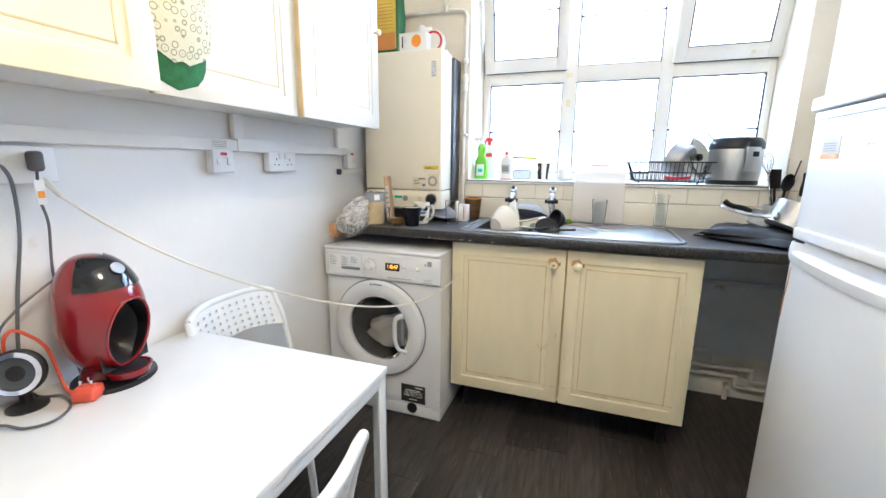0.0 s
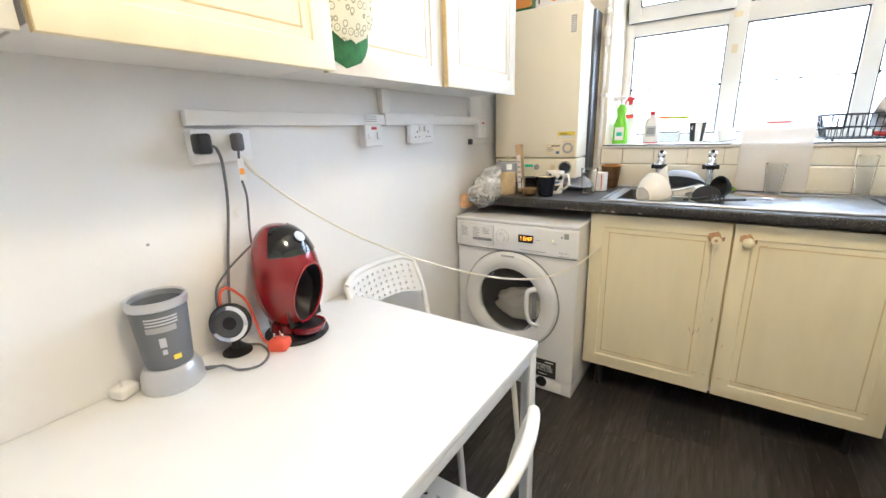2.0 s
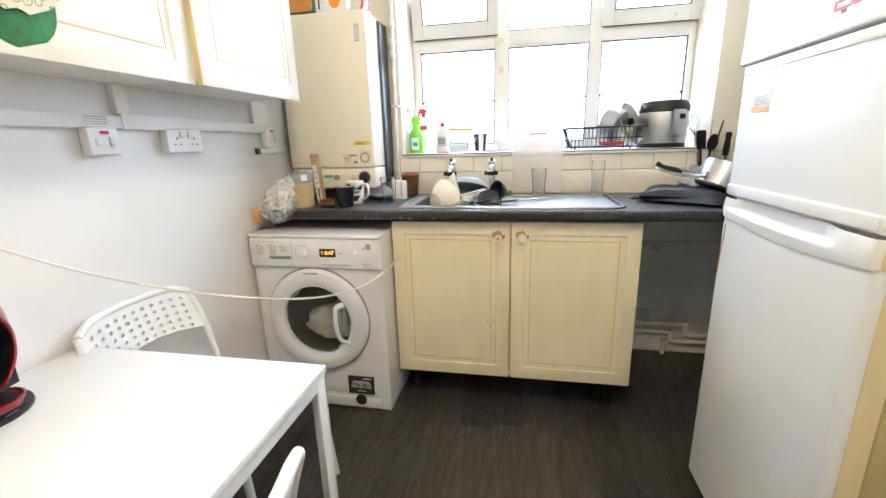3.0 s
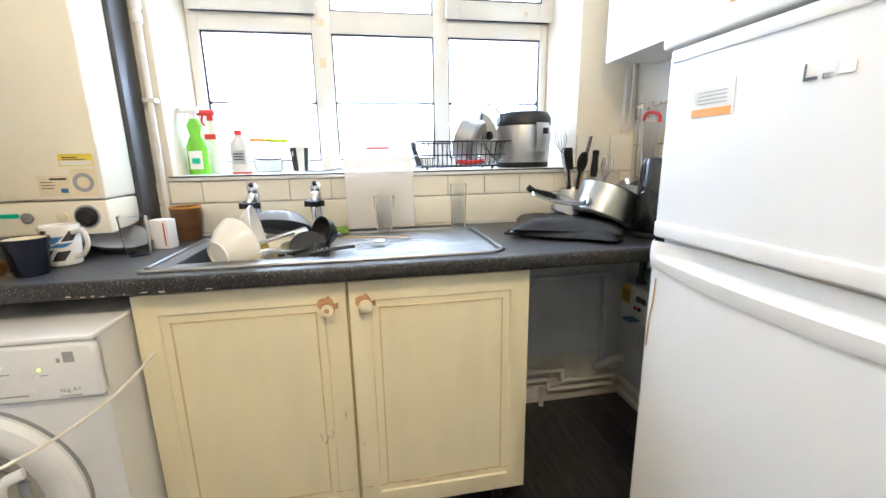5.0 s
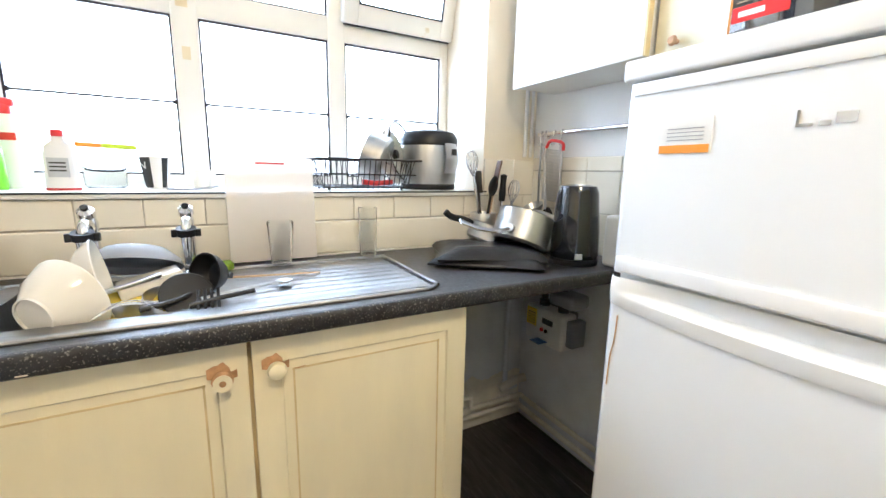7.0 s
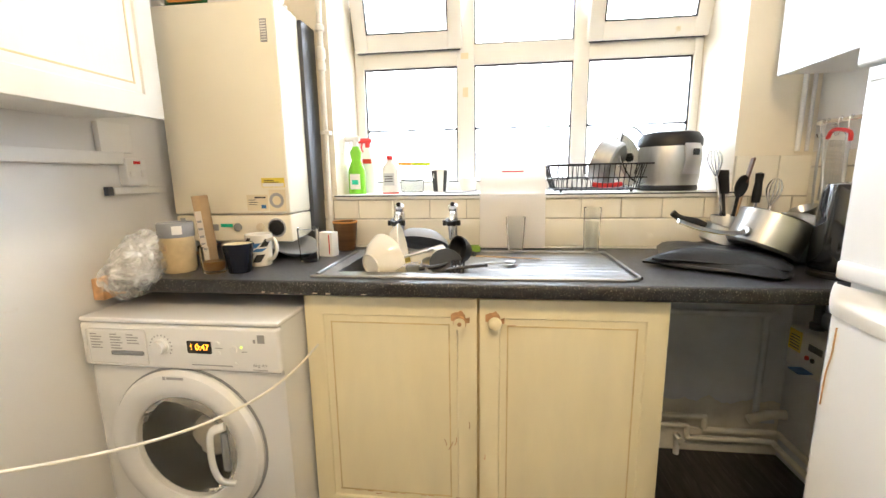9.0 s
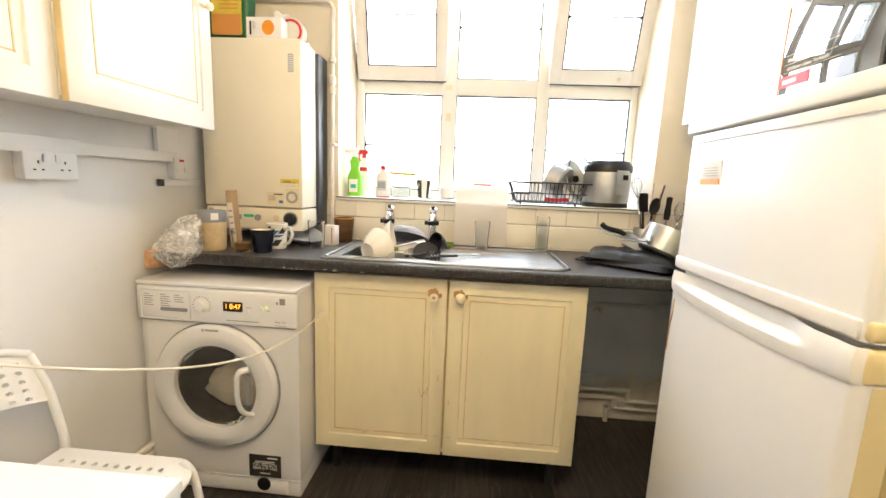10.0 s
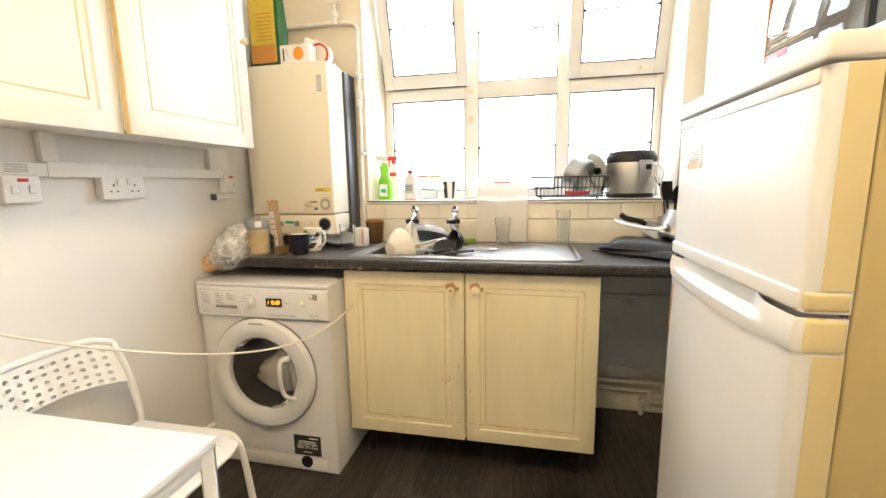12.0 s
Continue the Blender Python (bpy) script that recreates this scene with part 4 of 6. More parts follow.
bars([(0.01, 0.07, 1.275 + 0.006 * k, 1.2762 + 0.006 * k) for k in range(4)], Matrix.Translation((0.6383, 1.31, 0)) @ Matrix.Rotation(radians(-90), 4, "Z"), GINK, st)
bars([(0, 0.003, 1.284, 1.305), (0.003, 0.018, 1.284, 1.288), (0.024, 0.036, 1.284, 1.290), (0.04, 0.06, 1.286, 1.299)], Matrix.Translation((0.639, 1.124, 0)) @ Matrix.Rotation(radians(-90), 4, "Z"), CHROME, up, "badge")
part("scratch", tube([(0.6392, 1.36, 0.95), (0.6392, 1.362, 0.9), (0.6392, 1.368, 0.86), (0.6392, 1.37, 0.80)], 0.0014, 6), BARE, lo, "rusty brown scratch")

# microwave on the fridge
mw = thing("microwave", "white microwave oven with a dark glass door on the fridge", "microwave", (0.95, 1.1, 1.419))
part("body", box(0.80, 1.13, 0.835, 1.345, 1.425, 1.70, 0.006, 3), PLASTW, mw)
for x in (0.84, 1.09):
    for y in (0.875, 1.3):
        part("foot", cyl((x, y, 1.4185), (x, y, 1.426), 0.014), BLACKP, mw)
dd = part("door", box(0.783, 0.80, 0.918, 1.345, 1.427, 1.698, 0.007, 3), PLASTW, mw)
part("door_glass", box(0.7815, 0.784, 0.94, 1.302, 1.466, 1.66, 0.001), OVENGLASS, dd, "black gloss glass")
part("edge_tape", box(0.781, 0.783, 1.302, 1.3055, 1.466, 1.66), OCHRE, dd)
cp_mw = part("control_panel", box(0.783, 0.80, 0.835, 0.915, 1.427, 1.698, 0.006, 3), PLASTW, mw)
for z in (1.495, 1.60):
    dial = part("dial", lathe([(0, 0), (0.028, 0), (0.028, 0.004), (0.022, 0.006), (0.02, 0.016), (0, 0.017)], at(0.783, 0.876, z, 0, -90), 32), PLASTW, cp_mw, "round white dial")
    part("dial_ring", lathe([(0.0285, 0), (0.031, 0), (0.031, 0.0015), (0.0285, 0.0015)], at(0.783, 0.876, z, 0, -90), 32, closed=True), GINK, dial)
    # cream bar given a yellow that stands for the lamp light on it
    part("pointer", box(0.762, 0.768, 0.862, 0.89, z - 0.004, z + 0.004, 0.001), YEL, dial, "cream pointer bar, warm light painted as yellow")
ML = Matrix.Translation((0.7808, 1.30, 0)) @ Matrix.Rotation(radians(-90), 4, "Z")
part("sticker", box(0.7806, 0.7816, 1.215, 1.30, 1.48, 1.505), REDP, dd, "red and black feature sticker")
bars([(0.01, 0.05, 1.488, 1.497)], ML, PAPER, dd)
bars([(0.006, 0.16, 1.512, 1.5128), (0.006, 0.15, 1.53, 1.5308), (0.006, 0.15, 1.55, 1.5508)], ML, CREAMP, dd)
words("\u00d8245mm Glass Turntable", 0.011, Matrix.Translation((0.7805, 1.225, 1.52)) @ Matrix.Rotation(radians(-90), 4, "Z") @ Matrix.Rotation(radians(90), 4, "X"), PAPER, dd)
words("Defrost Setting", 0.011, Matrix.Translation((0.7805, 1.25, 1.539)) @ Matrix.Rotation(radians(-90), 4, "Z") @ Matrix.Rotation(radians(90), 4, "X"), PAPER, dd)
bars([(0.14, 0.148, 1.44, 1.45), (0.151, 0.158, 1.44, 1.45), (0.161, 0.168, 1.44, 1.45), (0.171, 0.178, 1.44, 1.45), (0.181, 0.19, 1.44, 1.45)], Matrix.Translation((0.7826, 1.30, 0)) @ Matrix.Rotation(radians(-90), 4, "Z"), GINK, dd, "badge")

# ---- table and chairs ----
tb = thing("dining_table", "white rectangular kitchen table pushed against the wall", "table", (-0.75, 0.22, FZ))
TX0, TX1, TY0, TY1, TZ = LW + 0.004, -0.402, -0.40, 0.848, 0.70
part("tabletop", box(TX0, TX1, TY0, TY1, TZ - 0.018, TZ, 0.0015), TABLEW, tb)
bm = bmesh.new()
for q in ((TX0 + 0.004, TX1 - 0.004, TY0 + 0.004, TY0 + 0.02), (TX0 + 0.004, TX1 - 0.004, TY1 - 0.02, TY1 - 0.004), (TX0 + 0.004, TX0 + 0.02, TY0 + 0.02, TY1 - 0.02), (TX1 - 0.02, TX1 - 0.004, TY0 + 0.02, TY1 - 0.02)):
    box(q[0], q[1], q[2], q[3], TZ - 0.048, TZ - 0.0185, 0.002, bm=bm)
part("apron", bm, CHAIRW, tb)
for x in (TX0 + 0.003, TX1 - 0.043):
    for y in (TY0 + 0.003, TY1 - 0.043):
        sx = x if x < -0.8 else x + 0.034
        sy = y if y < 0 else y + 0.034
        bm = box(sx, sx + 0.006, y, y + 0.04, FZ, TZ - 0.019, 0.001)
        box(x, x + 0.04, sy, sy + 0.006, FZ, TZ - 0.019, 0.001, bm=bm)
        part("leg", bm, CHAIRW, tb, "white angle-steel leg")


def chair():
    """Looks to +x; the back stands at x = 0."""
    c = thing("dining_chair", "white stacking chair with a perforated plastic seat and back", "chair", group="white kitchen chairs")
    W = 0.195

    def back(u, v, w):
        y = (u - 0.5) * 2 * W
        bow = 0.045 * (1 - (2 * u - 1) ** 2)
        low = 0.575 + 0.028 * (1 - (2 * u - 1) ** 2)
        high = 0.735 - 0.035 * abs(2 * u - 1) ** 6
        z = low + (high - low) * v
        return Vector((-bow - 0.04 * v + w, y, z))
    part("backrest", perforated(back, 13, 6, 0.24, 0.006, lambda i, j: j == 5 or i in (0, 12)), CHAIRW, c)
    part("top_rail", tube([back(u, 0.98, 0.003) for u in np.linspace(0.03, 0.97, 9)], 0.011, 12), CHAIRW, c, "thick rounded top edge")

    def seat(u, v, w):
        x, y = 0.02 + 0.4 * u, (v - 0.5) * 2 * (W - 0.005)
        dip = -0.012 * math.sin(math.pi * u) * math.sin(math.pi * v) - (0.03 * max(0, u - 0.86) / 0.14 if u > 0.86 else 0)
        e = 0.03 * (abs(2 * v - 1) ** 6) * (1 if u > 0.9 else 0)
        return Vector((x - e, y, 0.43 + dip + w))
    part("seat", perforated(seat, 13, 12, 0.22, 0.007, lambda i, j: i in (0, 11, 12) or j in (0, 11)), CHAIRW, c)
    for s in (-1, 1):
        part("back_leg", tube([(-0.075, s * (W + 0.01), 0.0), (-0.02, s * (W + 0.004), 0.25), (0.02, s * W, 0.43), (0.008, s * W, 0.53), (-0.012, s * (W - 0.002), 0.62), (-0.042, s * (W - 0.011), 0.706)], 0.0105, 12), CHAIRW, c)
        part("front_leg", tube([(0.43, s * (W + 0.01), 0.0), (0.405, s * (W + 0.003), 0.3), (0.38, s * (W - 0.004), 0.412), (0.3, s * (W - 0.008), 0.42), (0.06, s * (W - 0.006), 0.42)], 0.0105, 12), CHAIRW, c)
    part("stretcher", cyl((0.02, -W, 0.40), (0.02, W, 0.40), 0.008), CHAIRW, c)
    return c


ch = chair()
ch.matrix_basis = at(-1.035, 1.0, FZ, 0, 0, 0)
ch2 = copy_thing(ch, at(-0.33, 0.345, FZ, 0, 0, 180))
tagged(ch2, "white perforated stacking chair tucked under the table side")
tagged(ch, "white perforated stacking chair between table and washing machine")


# ---- on the west wall ----
tr = thing("cable_trunking", "white plastic cable trunking along the wall under the cabinets", "trunking", (LW, 1.0, 1.27))
part("channel", box(LW + 0.001, LW + 0.026, 0.405, 1.79, 1.270, 1.306, 0.002), PLASTW, tr)
part("channel_lid", box(LW + 0.001, LW + 0.030, 1.09, 1.40, 1.268, 1.312, 0.002), PLASTW, tr)
part("riser", box(LW + 0.001, LW + 0.024, 1.085, 1.125, 1.312, 1.395, 0.002), PLASTW, tr)
part("riser", box(LW + 0.001, LW + 0.02, 1.72, 1.83, 1.306, 1.394, 0.002), PLASTW, tr)
part("channel_low", box(LW + 0.001, LW + 0.02, 1.745, 1.95, 1.178, 1.200, 0.002), PLASTW, tr)
part("cut_end", box(LW + 0.001, LW + 0.018, 1.725, 1.744, 1.176, 1.203, 0.002), DGREY, tr, "open cut trunking end")


def wall_socket(name, ya, yb, za, zb, label, kind, depth=0.032):
    s = thing(name, label, "socket", (LW, (ya + yb) / 2, za))
    part("box", box(LW + 0.001, LW + depth, ya, yb, za, zb, 0.004, 3), PLASTW, s)
    X = LW + depth
    if kind == "double":
        part("rocker", box(X, X + 0.005, (ya + yb) / 2 - 0.026, (ya + yb) / 2 - 0.008, zb - 0.03, zb - 0.008, 0.002), PLASTW, s)
        part("rocker", box(X, X + 0.005, (ya + yb) / 2 + 0.008, (ya + yb) / 2 + 0.026, zb - 0.03, zb - 0.008, 0.002), PLASTW, s)
        for c in (ya + 0.038, yb - 0.038):
            for dy, dz, w, h in ((0, 0.012, 0.004, 0.008), (-0.011, -0.008, 0.007, 0.004), (0.011, -0.008, 0.007, 0.004)):
                part("pin_hole", box(X - 0.001, X + 0.0006, c + dy - w / 2, c + dy + w / 2, (za + zb) / 2 - 0.004 + dz - h / 2, (za + zb) / 2 - 0.004 + dz + h / 2), INK, s)
    if kind == "switch":
        part("rocker", box(X, X + 0.005, (ya + yb) / 2 + 0.012, (ya + yb) / 2 + 0.03, za + 0.025, za + 0.05, 0.003), PLASTW, s)
        part("fuse_holder", box(X, X + 0.003, (ya + yb) / 2 - 0.028, (ya + yb) / 2 - 0.01, za + 0.025, za + 0.045, 0.002), PLASTW, s)
        part("indicator", box(X, X + 0.002, (ya + yb) / 2 - 0.01, (ya + yb) / 2 + 0.014, zb - 0.018, zb - 0.009), REDP, s, "small red neon lamp")
    return s


s = wall_socket("fused_switch", 0.978, 1.065, 1.197, 1.272, "white fused switch with a red lamp and printed sticker", "switch")
part("paper_label", box(LW + 0.0302, LW + 0.0315, 0.985, 1.045, 1.276, 1.304), PAPER, s)
bars([(0.988, 1.04, 1.28 + 0.006 * k, 1.2825 + 0.006 * k) for k in range(4)], Matrix.Translation((LW + 0.0318, 0, 0)) @ Matrix.Rotation(radians(90), 4, "Z"), GINK, s)
wall_socket("double_socket", 1.235, 1.385, 1.197, 1.274, "white double wall socket with two rocker switches", "double")
wall_socket("fused_switch", 1.785, 1.86, 1.205, 1.29, "white fused switch near the boiler", "switch")
s = wall_socket("double_socket", 0.405, 0.553, 1.182, 1.262, "white double wall socket with two plugs in use", "plain")
pl1 = thing("power_plug", "black power plug in the wall socket", "plug", (LW + 0.05, 0.46, 1.2))
part("plug_body", box(LW + 0.033, LW + 0.075, 0.400, 0.432, 1.205, 1.252, 0.008, 3), BLACKP, pl1)
pl2 = thing("power_plug", "dark grey power plug with a white tag", "plug", (LW + 0.05, 0.55, 1.2))
part("plug_body", box(LW + 0.033, LW + 0.07, 0.494, 0.514, 1.208, 1.252, 0.008, 3), CABLEG, pl2)
part("tag", box(LW + 0.045, LW + 0.047, 0.498, 0.516, 1.135, 1.19, 0.0), PAPER, pl2, "white paper tag with orange print")
bars([(0.501, 0.513, 1.15, 1.165)], Matrix.Translation((LW + 0.0475, 0, 0)) @ Matrix.Rotation(radians(90), 4, "Z"), ORANGEP, pl2)
part("cord", tube([(LW + 0.05, 0.505, 1.21), (LW + 0.035, 0.508, 1.15), (LW + 0.035, 0.516, 1.09), (LW + 0.035, 0.508, 0.99), (LW + 0.03, 0.513, 0.90), (LW + 0.03, 0.52, 0.78), (LW + 0.05, 0.52, 0.704)], 0.003, 8), CABLEG, pl2, "grey cord")
part("cord", tube([(LW + 0.07, 0.432, 1.222), (LW + 0.06, 0.446, 1.214), (LW + 0.04, 0.464, 1.177), (LW + 0.035, 0.462, 1.076), (LW + 0.035, 0.438, 0.94), (LW + 0.035, 0.422, 0.828), (LW + 0.05, 0.415, 0.75)], 0.0036, 8), CABLEG, pl1, "grey cord")
cord = thing("extension_cord", "off-white cord hanging across to the washing machine", "cord", (LW + 0.03, 0.56, 1.18))
def sag(s):
    z = 1.146 * s ** 4 + -2.033 * s ** 3 + 1.767 * s ** 2 + -1.299 * s + 1.143
    return Vector((-1.09 + 0.62 * s, 0.545 + 1.095 * s, z + 0.012 * (1 - s)))
part("cord", tube([sag(1.03 * k / 18) for k in range(19)], 0.0034, 10, n=4), CABLEW, cord)
part("plug_end", cyl((-1.1, 0.515, 1.21), (-1.085, 0.55, 1.15), 0.009, 0.006), CABLEW, cord)
single("wall_plug_hole", cyl((LW - 0.004, 0.283, 1.012), (LW + 0.0015, 0.283, 1.012), 0.0035), GINK, "small grey plug hole in the wall", "wall mark")

# oven mitt hanging on the cabinet door
mt2 = thing("oven_mitt", "green and cream patterned cloth oven mitt on the cabinet door", "oven mitt", (-0.85, 0.70, 1.41))
def mitt_shape(u, v, z0, z1, w0, w1):
    z = z0 + (z1 - z0) * v
    k = w0 + (w1 - w0) * v
    tip = math.sqrt(max(0.0, 1 - (1 - min(1, v * 4.2)) ** 2)) if z0 < 1.42 else math.sqrt(max(0.05, 1 - (1 - min(1, v * 5)) ** 2))
    y = 0.708 + 0.012 * v + k * tip * (2 * u - 1)
    return Vector((-0.8715 + 0.03 * math.sin(math.pi * u) ** 0.7 * min(1, 3 * v + 0.1), y, z + 0.006 * math.cos(math.pi * (u - 0.5))))
part("palm", sheet(lambda u, v: mitt_shape(u, v, 1.398, 1.70, 0.078, 0.09), 14, 16, 0.003), GREEN, mt2, "dark green cloth")
part("cuff", sheet(lambda u, v: mitt_shape(u, v, 1.455, 1.78, 0.082, 0.1) + Vector((0.02, 0, 0)), 14, 16, 0.003), MITT, mt2, "cream cloth printed with brown rings")
hk = part("loop", tube([(-0.85, 0.70, 1.78), (-0.845, 0.705, 1.82), (-0.85, 0.71, 1.78)], 0.002, 6), GREEN, mt2)

# ---- on the table ----
def coffee_machine():
    c = thing("coffee_machine", "glossy dark red egg-shaped capsule coffee machine on the table", "coffee machine")
    part("foot_plate", lathe([(0, 0), (0.096, 0), (0.098, 0.004), (0.096, 0.012), (0, 0.014)], at(0.03, 0, 0), 40), BLACKP, c, "round black base")

    def shell(u, v):
        a = 2 * math.pi * u
        t = math.pi * v
        r = math.sin(t) ** 0.82
        z = 0.19 - 0.165 * math.cos(t)
        x = 0.105 * r * math.cos(a) + 0.02 * math.sin(t) - 0.02 * (z - 0.15)
        return Vector((x, 0.098 * r * math.sin(a), z))
    bm = sheet(shell, 160, 120)
    bmesh.ops.remove_doubles(bm, verts=bm.verts, dist=1e-5)
    gone = []
    for f in bm.faces:
        p = f.calc_center_median()
        if p.x > 0.02 and (p.y / 0.062) ** 2 + ((p.z - 0.145) / 0.095) ** 2 < 1:
            gone.append(f)
    bmesh.ops.delete(bm, geom=gone, context="FACES")
    b = part("body", bm, RED, c)
    part("bay", sheet(lambda u, v: Vector((0.075 - 0.085 * math.sin(math.pi * u) * math.sin(math.pi * v), 0.068 * (2 * u - 1), 0.05 + 0.195 * v)), 14, 14, 0.003), BLACKP, c, "dark brewing bay")
    def on_shell(y, z):
        t = math.acos(max(-1, min(1, (0.19 - z) / 0.165)))
        q = math.sin(t) ** 0.82
        return Vector((0.105 * q * math.sqrt(max(0, 1 - (y / (0.098 * q)) ** 2)) + 0.02 * math.sin(t) - 0.02 * (z - 0.15), y, z))
    part("bay_rim", tube([on_shell(0.062 * math.cos(a), 0.145 + 0.095 * math.sin(a)) for a in np.linspace(0, 2 * math.pi, 41)], 0.0042, 8, n=2), RED, b)
    part("bay_lining", sheet(lambda u, v: on_shell(0.061 * math.cos(2 * math.pi * u), 0.145 + 0.094 * math.sin(2 * math.pi * u)) * (1 - 0.0 * v) - Vector((0.075 * v, 0, 0)), 40, 3, 0.002), BLACKP, b)

    def visor(u, v):
        t = math.pi * (0.665 + 0.25 * v)
        a = math.radians(-72 + 144 * u)
        r = math.sin(t) ** 0.82 + 0.02
        z = 0.19 - 0.168 * math.cos(t)
        return Vector((0.107 * r * math.cos(a) + 0.02 * math.sin(t) - 0.02 * (z - 0.15), 0.1 * r * math.sin(a), z))
    part("lever_cover", sheet(visor, 20, 12, 0.005), MWGLASS, b, "gloss black top cover")
    mid = visor(0.5, 0.45)
    part("badge", lathe([(0.0, 0.0), (0.017, 0.0), (0.017, 0.002), (0, 0.002)], Matrix.Translation(mid + Vector((0.004, 0, 0.003))) @ Matrix.Rotation(radians(52), 4, "Y"), 24), SILVER, b, "round silver badge")
    part("drip_tray", lathe([(0, 0), (0.052, 0), (0.058, 0.018), (0.054, 0.02), (0.048, 0.012), (0, 0.012)], at(0.075, 0, 0.024), 32), RED, c, "red drip tray")
    part("tray_grid", lathe([(0, 0), (0.047, 0), (0.047, 0.003), (0, 0.003)], at(0.075, 0, 0.037), 32), BLACKP, c)
    part("neck", cyl((0.0, 0, 0.012), (0.0, 0, 0.05), 0.06, 0.05), RED, c)
    part("plate_mark", box(0.115, 0.119, -0.014, 0.014, 0.008, 0.0125, 0.001), SILVER, c)
    return c


TT = 0.7005
cm = coffee_machine()
cm.matrix_basis = at(-1.035, 0.552, TT, 0, 0, 10) @ Matrix.Scale(0.89, 4)


def blender_base():
    c = thing("blender", "grey and silver compact blender base without its cup", "blender")
    part("base", lathe([(0, 0), (0.07, 0), (0.073, 0.006), (0.07, 0.04), (0.058, 0.062), (0, 0.064)], None, 40), SILVER, c, "silver flared base")
    part("shoe", lathe([(0, 0), (0.066, 0), (0.066, 0.004), (0, 0.004)], None, 32), BLACKP, c)
    b = part("body", lathe([(0.05, 0.05), (0.054, 0.07), (0.064, 0.22), (0.064, 0.226), (0.058, 0.226), (0.05, 0.16), (0, 0.155)], None, 40), DGREY2, c, "dark grey tapered body")
    part("rim", lathe([(0.0645, 0.218), (0.068, 0.221), (0.068, 0.240), (0.064, 0.243), (0.059, 0.240), (0.059, 0.221)], None, 40, closed=True), SILVER, c, "silver rim")

    def wrap(z0, z1, a0, a1, mt, nm):
        part(nm, sheet(lambda u, v: Vector(((0.0545 + (z0 + (z1 - z0) * v - 0.07) / 15 + 0.0006) * math.cos(radians(a0 + (a1 - a0) * u)), (0.0545 + (z0 + (z1 - z0) * v - 0.07) / 15 + 0.0006) * math.sin(radians(a0 + (a1 - a0) * u)), z0 + (z1 - z0) * v)), 10, 2, 0.0005), mt, b)
    for k in range(3):
        wrap(0.2 - 0.008 * k, 0.204 - 0.008 * k, -20, 45, GINK2, "print_line")
    wrap(0.165, 0.180, -22, 40, GINK, "print_line")
    wrap(0.125, 0.15, 0, 14, GINK2, "print_line")
    wrap(0.105, 0.118, 2, 12, GINK2, "print_line")
    wrap(0.085, 0.098, 22, 40, YEL, "warning_label")
    return c


DGREY2 = mat("slate_grey_plastic", (0.13, 0.14, 0.155), 0.38, var=0.06)
GINK2 = mat("pale_grey_print", (0.5, 0.52, 0.55), 0.5)
bl = blender_base()
bl.matrix_basis = at(-1.052, 0.25, TT, 0, 0, -32) @ Matrix.Scale(0.88, 4)
sp = thing("desk_speaker", "small black round speaker with a silver ring on a stand", "speaker", (-1.03, 0.42, TT))
part("stand", lathe([(0, 0), (0.036, 0), (0.036, 0.004), (0.012, 0.012), (0.01, 0.04), (0, 0.04)], at(-1.055, 0.405, TT)), BLACKP, sp)
S = Matrix.Translation((-1.055, 0.402, TT + 0.085)) @ Matrix.Rotation(radians(-48), 4, "Z") @ Matrix.Rotation(radians(80), 4, "Y")
part("shell", lathe([(0, -0.02), (0.035, -0.02), (0.05, 0), (0.05, 0.012), (0.046, 0.016), (0, 0.012)], S), BLACKP, sp)
part("ring", lathe([(0.034, 0.014), (0.046, 0.016), (0.046, 0.019), (0.036, 0.02)], S, closed=True), CHROME, sp, "silver ring")
part("mesh_grille", lathe([(0, 0.008), (0.034, 0.014), (0.034, 0.016), (0, 0.011)], S), DGREY, sp)
part("red_cord", tube([(-1.085, 0.398, TT + 0.10), (-1.085, 0.400, TT + 0.15), (-1.085, 0.418, TT + 0.168), (-1.085, 0.445, TT + 0.145), (-1.08, 0.466, TT + 0.11), (-1.07, 0.474, TT + 0.055), (-1.04, 0.47, TT + 0.01), (-0.99, 0.468, TT + 0.008)], 0.0038, 8), ORANGE, sp, "orange-red cord")
rp = thing("red_plug", "orange-red three-pin plug lying on the table", "plug", (-0.975, 0.5, TT))
part("plug_body", box(-0.025, 0.025, -0.022, 0.022, 0, 0.03, 0.008, 3, m=at(-0.968, 0.472, TT, 0, 0, 30)), ORANGE, rp)
for d in (-0.011, 0.011):
    part("pin", box(d - 0.003, d + 0.003, -0.002, 0.002, 0.03, 0.045, 0.0005, m=at(-0.968, 0.472, TT, 0, 0, 30)), CHROME, rp)
part("pin", box(-0.002, 0.002, 0.008, 0.016, 0.03, 0.048, 0.0005, m=at(-0.968, 0.472, TT, 0, 0, 30)), CHROME, rp)
part("cord", tube([(-1.02, 0.31, TT + 0.012), (-1.005, 0.34, TT + 0.008), (-0.96, 0.353, TT + 0.004), (-0.935, 0.39, TT + 0.004), (-0.965, 0.435, TT + 0.004), (-1.03, 0.455, TT + 0.004), (-1.08, 0.43, TT + 0.01), (-1.092, 0.398, TT + 0.10), (-1.09, 0.396, TT + 0.165), (-1.088, 0.427, TT + 0.205), (-1.086, 0.463, TT + 0.233), (-1.088, 0.515, TT + 0.264)], 0.003, 8), CABLEG, bl, "grey cord")
part("strain_relief", cyl((-1.03, 0.298, TT + 0.012), (-1.015, 0.325, TT + 0.01), 0.006, 0.004), CABLEG, bl, "grey cord")
wp = thing("white_plug", "white plug lying against the wall on the table", "plug", (-1.08, 0.19, TT))
